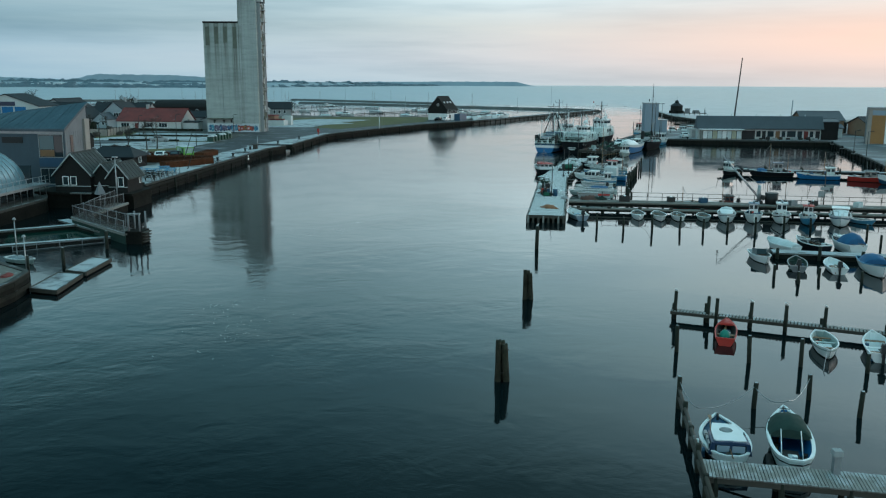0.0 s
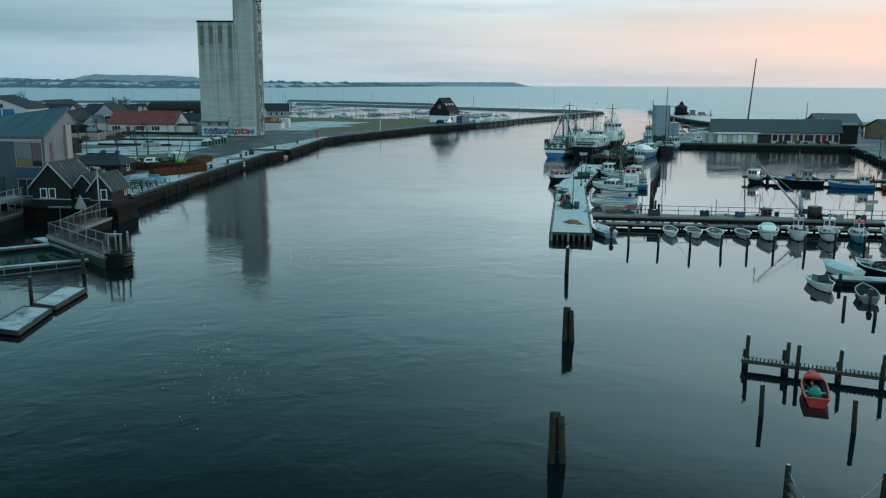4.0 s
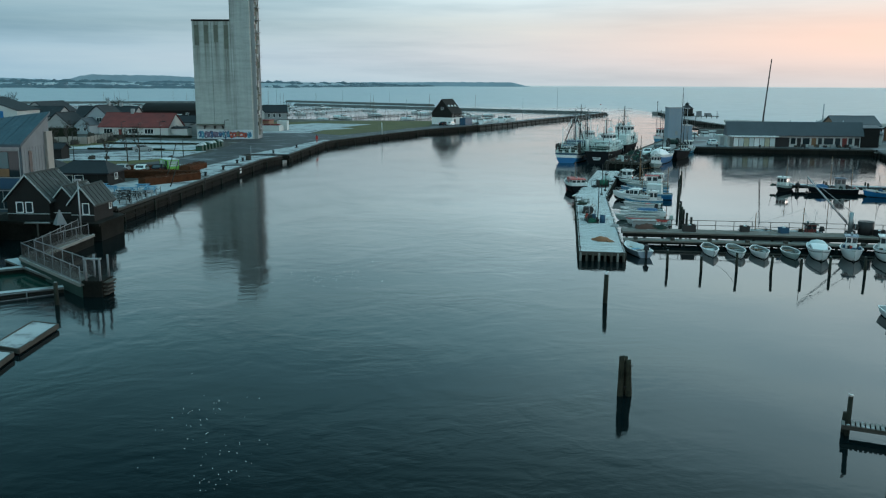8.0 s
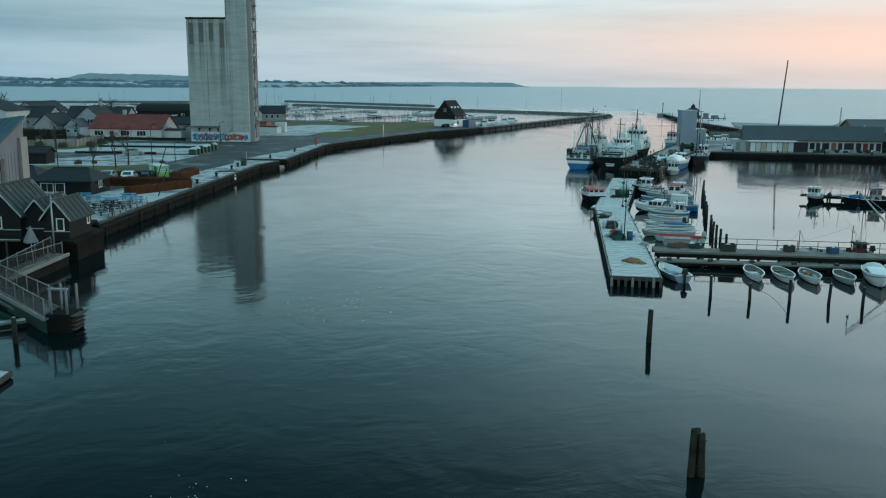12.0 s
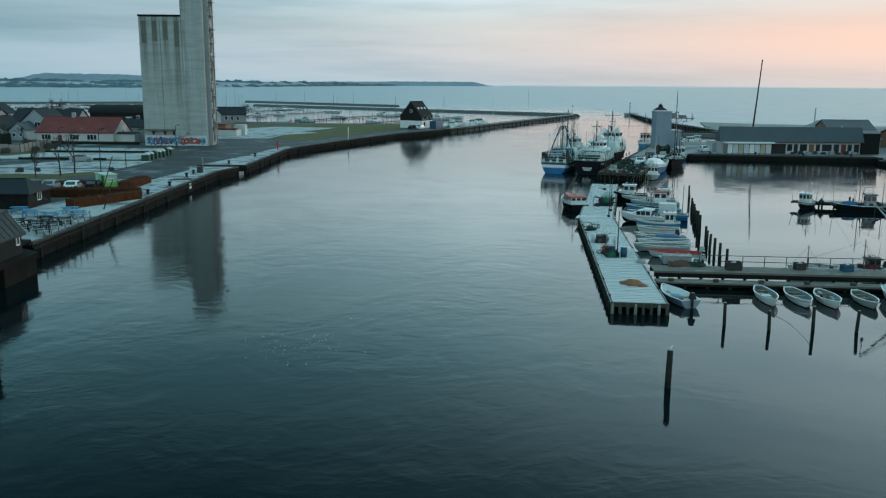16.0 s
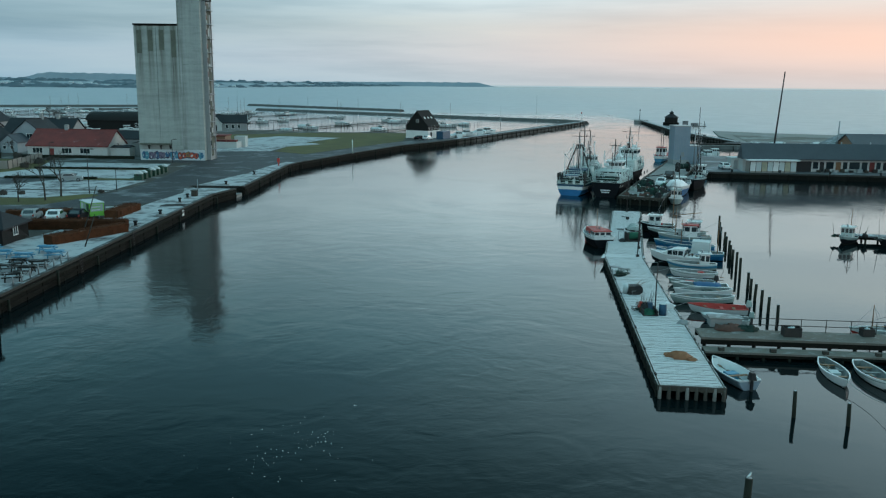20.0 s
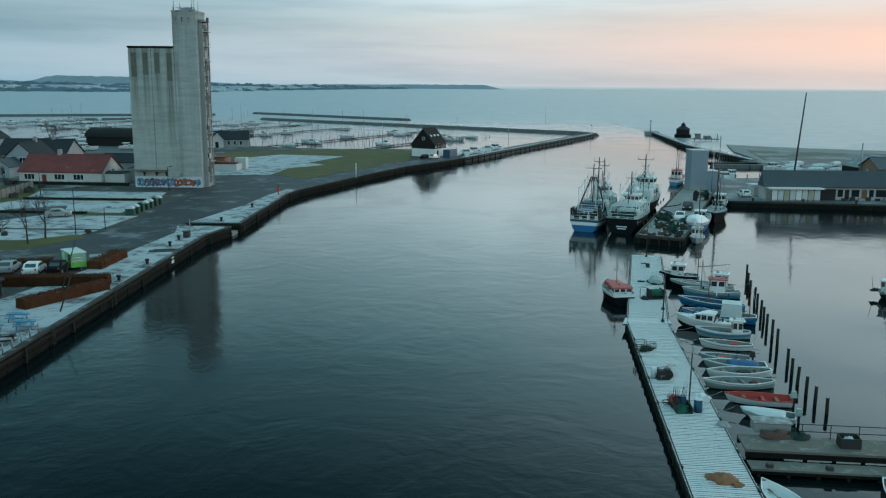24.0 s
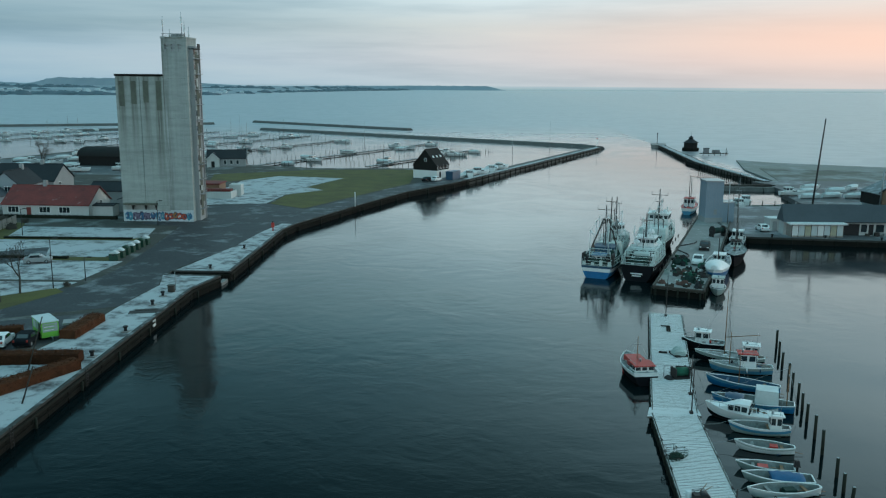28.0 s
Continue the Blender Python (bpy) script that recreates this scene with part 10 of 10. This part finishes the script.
for x, y, h in ((19.7, 104.7, 4.4), (16.1, 81.2, 4.2), (25.4, 138.6, 5.4), (20.9, 109.6, 4.0)):
    p = thing("jetty_lamp", "thin dark pole standing on the jetty", "pole", pose(x, y, ZJ), "jetty poles")
    part("pole", Shape().cyl((0, 0, 0), (0.02, 0, h), 0.06, 0.045, 7), M_RUST, p)
    part("foot", Shape().box(-0.15, -0.15, 0, 0.15, 0.15, 0.25), M_RUST, p)
random.seed(31)
for k in range(14):
    s = 2.0 + k * 2.8
    x, y = along(J1A, J1B, s, 2.05 if k % 2 else -2.0)
    c = thing("mooring_cleat", "small dark cleat at the jetty edge", "cleat", pose(x, y, ZJ + 0.012), "jetty cleats")
    part("base", Shape().box(-0.06, -0.12, 0, 0.06, 0.12, 0.08), M_RUST, c)
    part("horn", Shape().box(-0.04, -0.22, 0.08, 0.04, 0.22, 0.14), M_RUST, c)
# mooring lines from the boats to the jetty
for (x0, y0, z0), (x1, y1, z1) in (((20.0, 82.0, 0.75), (17.0, 80.5, 0.95)), ((19.7, 84.8, 0.8), (17.1, 84.0, 0.95)), ((18.9, 87.7, 0.85), (17.4, 87.0, 0.95)), ((20.0, 90.2, 0.8), (17.7, 90.0, 0.95)), ((21.9, 99.2, 0.8), (18.4, 98.8, 0.95)), ((22.4, 102.9, 0.9), (19.0, 103.0, 0.95)), ((21.6, 107.0, 1.1), (20.2, 107.6, 0.95)), ((17.4, 4.0, 0.9), (17.0, 6.6, 1.3)), ((17.3, 4.0, 0.9), (20.6, 6.5, 1.1)), ((21.7, 4.9, 1.0), (20.6, 6.5, 1.1)), ((21.7, 4.9, 1.0), (23.8, 7.9, 1.2)), ((26.9, 13.9, 0.8), (26.2, 12.4, 0.0)), ((25.0, 65.0, 0.6), (25.4, 58.9, 1.2))):
    ln = thing("mooring_line", "slack grey mooring line", "rope", group="mooring lines")
    a, b, pts = Vector((x0, y0, z0)), Vector((x1, y1, z1)), []
    for k in range(7):
        u = k / 6
        pts.append(a.lerp(b, u) - Vector((0, 0, 0.35 * 4 * u * (1 - u) if b.z > 0.3 else 0)))
    s = Shape()
    for p, q in zip(pts, pts[1:]):
        s.cyl(p, q, 0.018, 0.018, 4, caps=False)
    part("line", s, M_STEEL, ln)

# net boxes at the corner of the cross pier
nb = thing("net_tank", "long pale grey tank with green nets in front", "tank")
part("tank", Shape().prism(strip((19.2, 76.4), (21.6, 76.2), 0.6, 0.6), 1.14, 1.8), M_GREYWALL, nb)
part("rim", Shape().prism(strip((19.1, 76.4), (21.7, 76.2), 0.68, 0.68), 1.78, 1.85), M_PLANKG, nb)
pg = thing("green_net_pile", "heap of dark and green nets on the pier deck", "net")
part("dark_net", Shape().lump(20.4, 74.9, 1.14, 1.2, 0.5, 0.4, 3, 14, 0.9), M_NETB, pg)
part("green_net", Shape().lump(21.8, 74.8, 1.14, 0.8, 0.4, 0.35, 8, 14, 0.9), M_TARPD, pg)
crate(24.6, 73.6, 1.14, 1.3, 0.9, 0.7, M_RUST, -5, "rusty dark crate on the pier")
crate(22.2, 73.0, 0.56, 0.8, 0.5, 0.3, M_TARP, -5)
tb = thing("tarp_heap", "pale folded tarpaulin at the jetty corner", "tarpaulin")
part("folded_sheet", Shape().lump(17.6, 77.6, ZJ, 0.5, 0.45, 0.28, 5, 12, 0.6), M_GREYWALL, tb)
for k, (x, y, m) in enumerate(((30.4, 75.0, M_RUST), (34.2, 74.4, M_HULLDB), (43.4, 73.2, M_BLACK), (44.6, 73.0, M_STEEL), (47.0, 72.8, M_RUST), (52.0, 72.0, M_TARP))):
    crate(x, y - 1.2, 1.14, 0.9, 0.7, 0.6, m, 7 * k)
# the small boat crane on the cross pier
cr = thing("boat_crane", "grey slewing boat crane with a long jib on the pier", "crane")
part("foot", Shape().cyl((40.9, 73.0, 1.1), (40.9, 73.0, 1.5), 0.55, 0.5, 10), M_RUST, cr)
part("column", Shape().cyl((40.9, 73.0, 1.5), (40.9, 73.0, 3.4), 0.28, 0.22, 10), M_STEEL, cr)
part("jib", Shape().cyl((40.8, 73.0, 1.9), (36.6, 74.2, 6.8), 0.075, 0.06, 7).cyl((40.7, 73.4, 2.3), (36.6, 74.4, 6.9), 0.07, 0.05, 7), M_STEEL, cr)
for k in range(9):
    u, w = k / 9, (k + 0.5) / 9
    part("brace", Shape().cyl((40.8 - 4.2 * u, 73.0 + 1.2 * u, 1.9 + 4.9 * u), (40.7 - 4.1 * w, 73.4 + 1.0 * w, 2.3 + 4.6 * w), 0.03, 0.03, 5), M_STEEL, cr)
part("tie", Shape().cyl((40.9, 73.0, 3.4), (37.0, 74.2, 6.6), 0.03, 0.03, 5), M_STEEL, cr)
part("winch", Shape().cyl((41.3, 72.6, 1.9), (41.3, 73.4, 1.9), 0.3, 0.3, 10), M_RUST, cr)
part("dark_tub", Shape().cyl((42.4, 72.9, 1.14), (42.4, 72.9, 2.5), 0.75, 0.8, 12), M_BLACK, cr)
part("hook", Shape().cyl((36.6, 74.2, 6.7), (36.6, 74.2, 5.4), 0.03, 0.03, 5).box(36.5, 74.1, 5.1, 36.7, 74.3, 5.4), M_RUST, cr)
sp = thing("sign_post", "tall post with grey boards on the pier", "sign", pose(48.6, 72.6, 1.14))
part("post", Shape().cyl((0, 0, 0), (0, 0, 4.4), 0.07, 0.06, 7), M_TIMBER, sp)
part("board", Shape().box(-0.7, -0.06, 0.9, 0.1, 0.06, 1.7).box(-0.5, -0.07, 1.8, 0.5, 0.05, 2.2), M_GREYWALL, sp)
# gear on the fishing mole
random.seed(17)
for k in range(64):
    u, o = random.uniform(0.5, 24), random.uniform(-2.8, 2.8)
    x, y = along((30.45, 152.4), (56.3, 222.7), u, o)
    if abs(x - 38.4) < 1.6 and abs(y - 171) < 3.2:
        continue
    q = random.random()
    if q < 0.45:
        h = thing("net_heap", random.choice(("heap of dark green trawl net on the mole", "heap of brown trawl net on the mole")), "net", group="net heaps on the mole")
        part("net", Shape().lump(x, y, 1.2, random.uniform(0.4, 1.1), random.uniform(0.4, 1.0), random.uniform(0.3, 0.8), k, 14, 1.0), random.choice((M_NETG, M_TARPD, M_TARPD, M_BLACK, M_RUST, M_NETB)), h)
    else:
        crate(x, y, 1.2, random.uniform(0.6, 1.2), 0.7, random.uniform(0.3, 0.8), random.choice((M_HULLG, M_GREEN, M_TIMBER, M_TARP, M_RUST)), random.uniform(0, 90), "fish box among nets on the mole")
hs = thing("hose", "thick dark hose looping over the mole", "hose")
s = Shape()
pts = [Vector((*along((30.45, 152.4), (56.3, 222.7), 22 + k * 1.3, -2.4 + 1.5 * math.sin(k * 0.55)), 1.3)) for k in range(16)]
for p, q in zip(pts, pts[1:]):
    s.cyl(p, q, 0.12, 0.12, 6)
part("hose", s, M_BLACK, hs)
dr = thing("net_drum_stand", "big dark net drum standing on the mole", "net drum", pose(49.5, 197.6, 1.2, 0, 0, 20))
part("drum", Shape().cyl((-1.2, 0, 1.2), (1.2, 0, 1.2), 0.6, 0.6, 12), M_TARPD, dr)
for x in (-1.3, 1.2):
    part("flange", Shape().cyl((x, 0, 1.2), (x + 0.1, 0, 1.2), 0.95, 0.95, 14), M_RUST, dr)
for x in (-1.5, 1.3):
    part("stand", Shape().box(x, -0.7, 0, x + 0.2, 0.7, 1.2, taper=0.3), M_RUST, dr)
wh = thing("lamp_mast", "slim mast with lamps by the ice tower", "lamp post", pose(56.2, 213.0, ZE))
part("pole", Shape().cyl((0, 0, 0), (0, 0, 9.0), 0.12, 0.08, 7), M_STEEL, wh)
part("lamp_head", Shape().box(-0.6, -0.12, 8.8, 0.6, 0.12, 9.0), M_STEEL, wh)
# tall marina masts standing alone
random.seed(44)
for x, y, h in ((-69, 430, 12), (-49, 470, 11), (-30, 360, 9), (-16, 380, 8), (40, 420, 14), (22, 400, 9), (-120, 500, 13), (-160, 470, 12)):
    p = thing("pole_mast", "thin pale mast above the marina", "mast", pose(x, y, 0.3), "marina masts")
    part("pole", Shape().cyl((0, 0, 0), (0, 0, h), 0.09, 0.05, 6), M_STEEL, p)
# cars and gear along the western mole
for k in range(12):
    x, y = along(ARM0, ARM1, 4 + k * 3.2, -4.2 + 1.2 * math.sin(k * 2.1))
    c = copy_thing((plain, motor, plain)[k % 3], pose(x, y, 1.35 + 0.2, 0, 0, 65 + 40 * math.sin(k)))
    tagged(c, "covered boat stored on the western mole", "boat", "boats on the mole")

pt = thing("basin_pontoon", "low green-edged pontoon in the small eastern basin", "pontoon")
part("deck", Shape().prism(strip((64.0, 246.5), (84.0, 249.8), 0.8, 0.8), 0.2, 0.55), M_GREEN, pt)
part("walk", Shape().prism(strip((64.0, 246.5), (84.0, 249.8), 0.6, 0.6), 0.54, 0.6), M_PLANKG, pt)
for k in range(6):
    x, y = along((64.0, 246.5), (84.0, 249.8), 1.5 + k * 3.4, 0.9)
    part("pile", Shape().cyl((x, y, -0.6), (x, y, 1.8), 0.12, 0.11, 6), M_PILE, pt)

# ---- boards of the decks ----
def boards(parent, a, b, half, z, step, wide, mat, most=300, name="plank"):
    """Transverse boards from a to b; past the count they are joined."""
    n = int((Vector(b) - Vector(a)).length / step)
    d = Vector(b) - Vector(a)
    turn = math.degrees(math.atan2(d.y, d.x))
    rnd = random.Random(n)
    meshes = [Shape().box(0, -half - e, -0.055, wide, half + e, 0, taper=0.0).mesh(name, mat) for e in (0.0, 0.012, -0.012)]
    rest = Shape()
    for k in range(n):
        x, y = along(a, b, k * step + 0.02)
        m = pose(x, y, z + rnd.uniform(-0.008, 0.008), 0, 0, turn + rnd.uniform(-0.25, 0.25))
        if k < most:
            ob = new(name, rnd.choice(meshes))
            ob.parent = parent
            ob.matrix_local = m
        else:
            rest.box(0, -half, -0.055, wide, half, 0, m)
    if rest.v:
        tagged(part("planks", rest, mat, parent), kind="stuff")


boards(jetty, J1A, J1B, 2.12, ZJ, 0.26, 0.212, M_PLANK, 300)
boards(jetty, J2A, J2B, 2.1, ZJ, 0.26, 0.212, M_PLANK, 140)
boards(p4, RA, RB, 0.78, 0.97, 0.13, 0.105, M_PLANKG, 160)
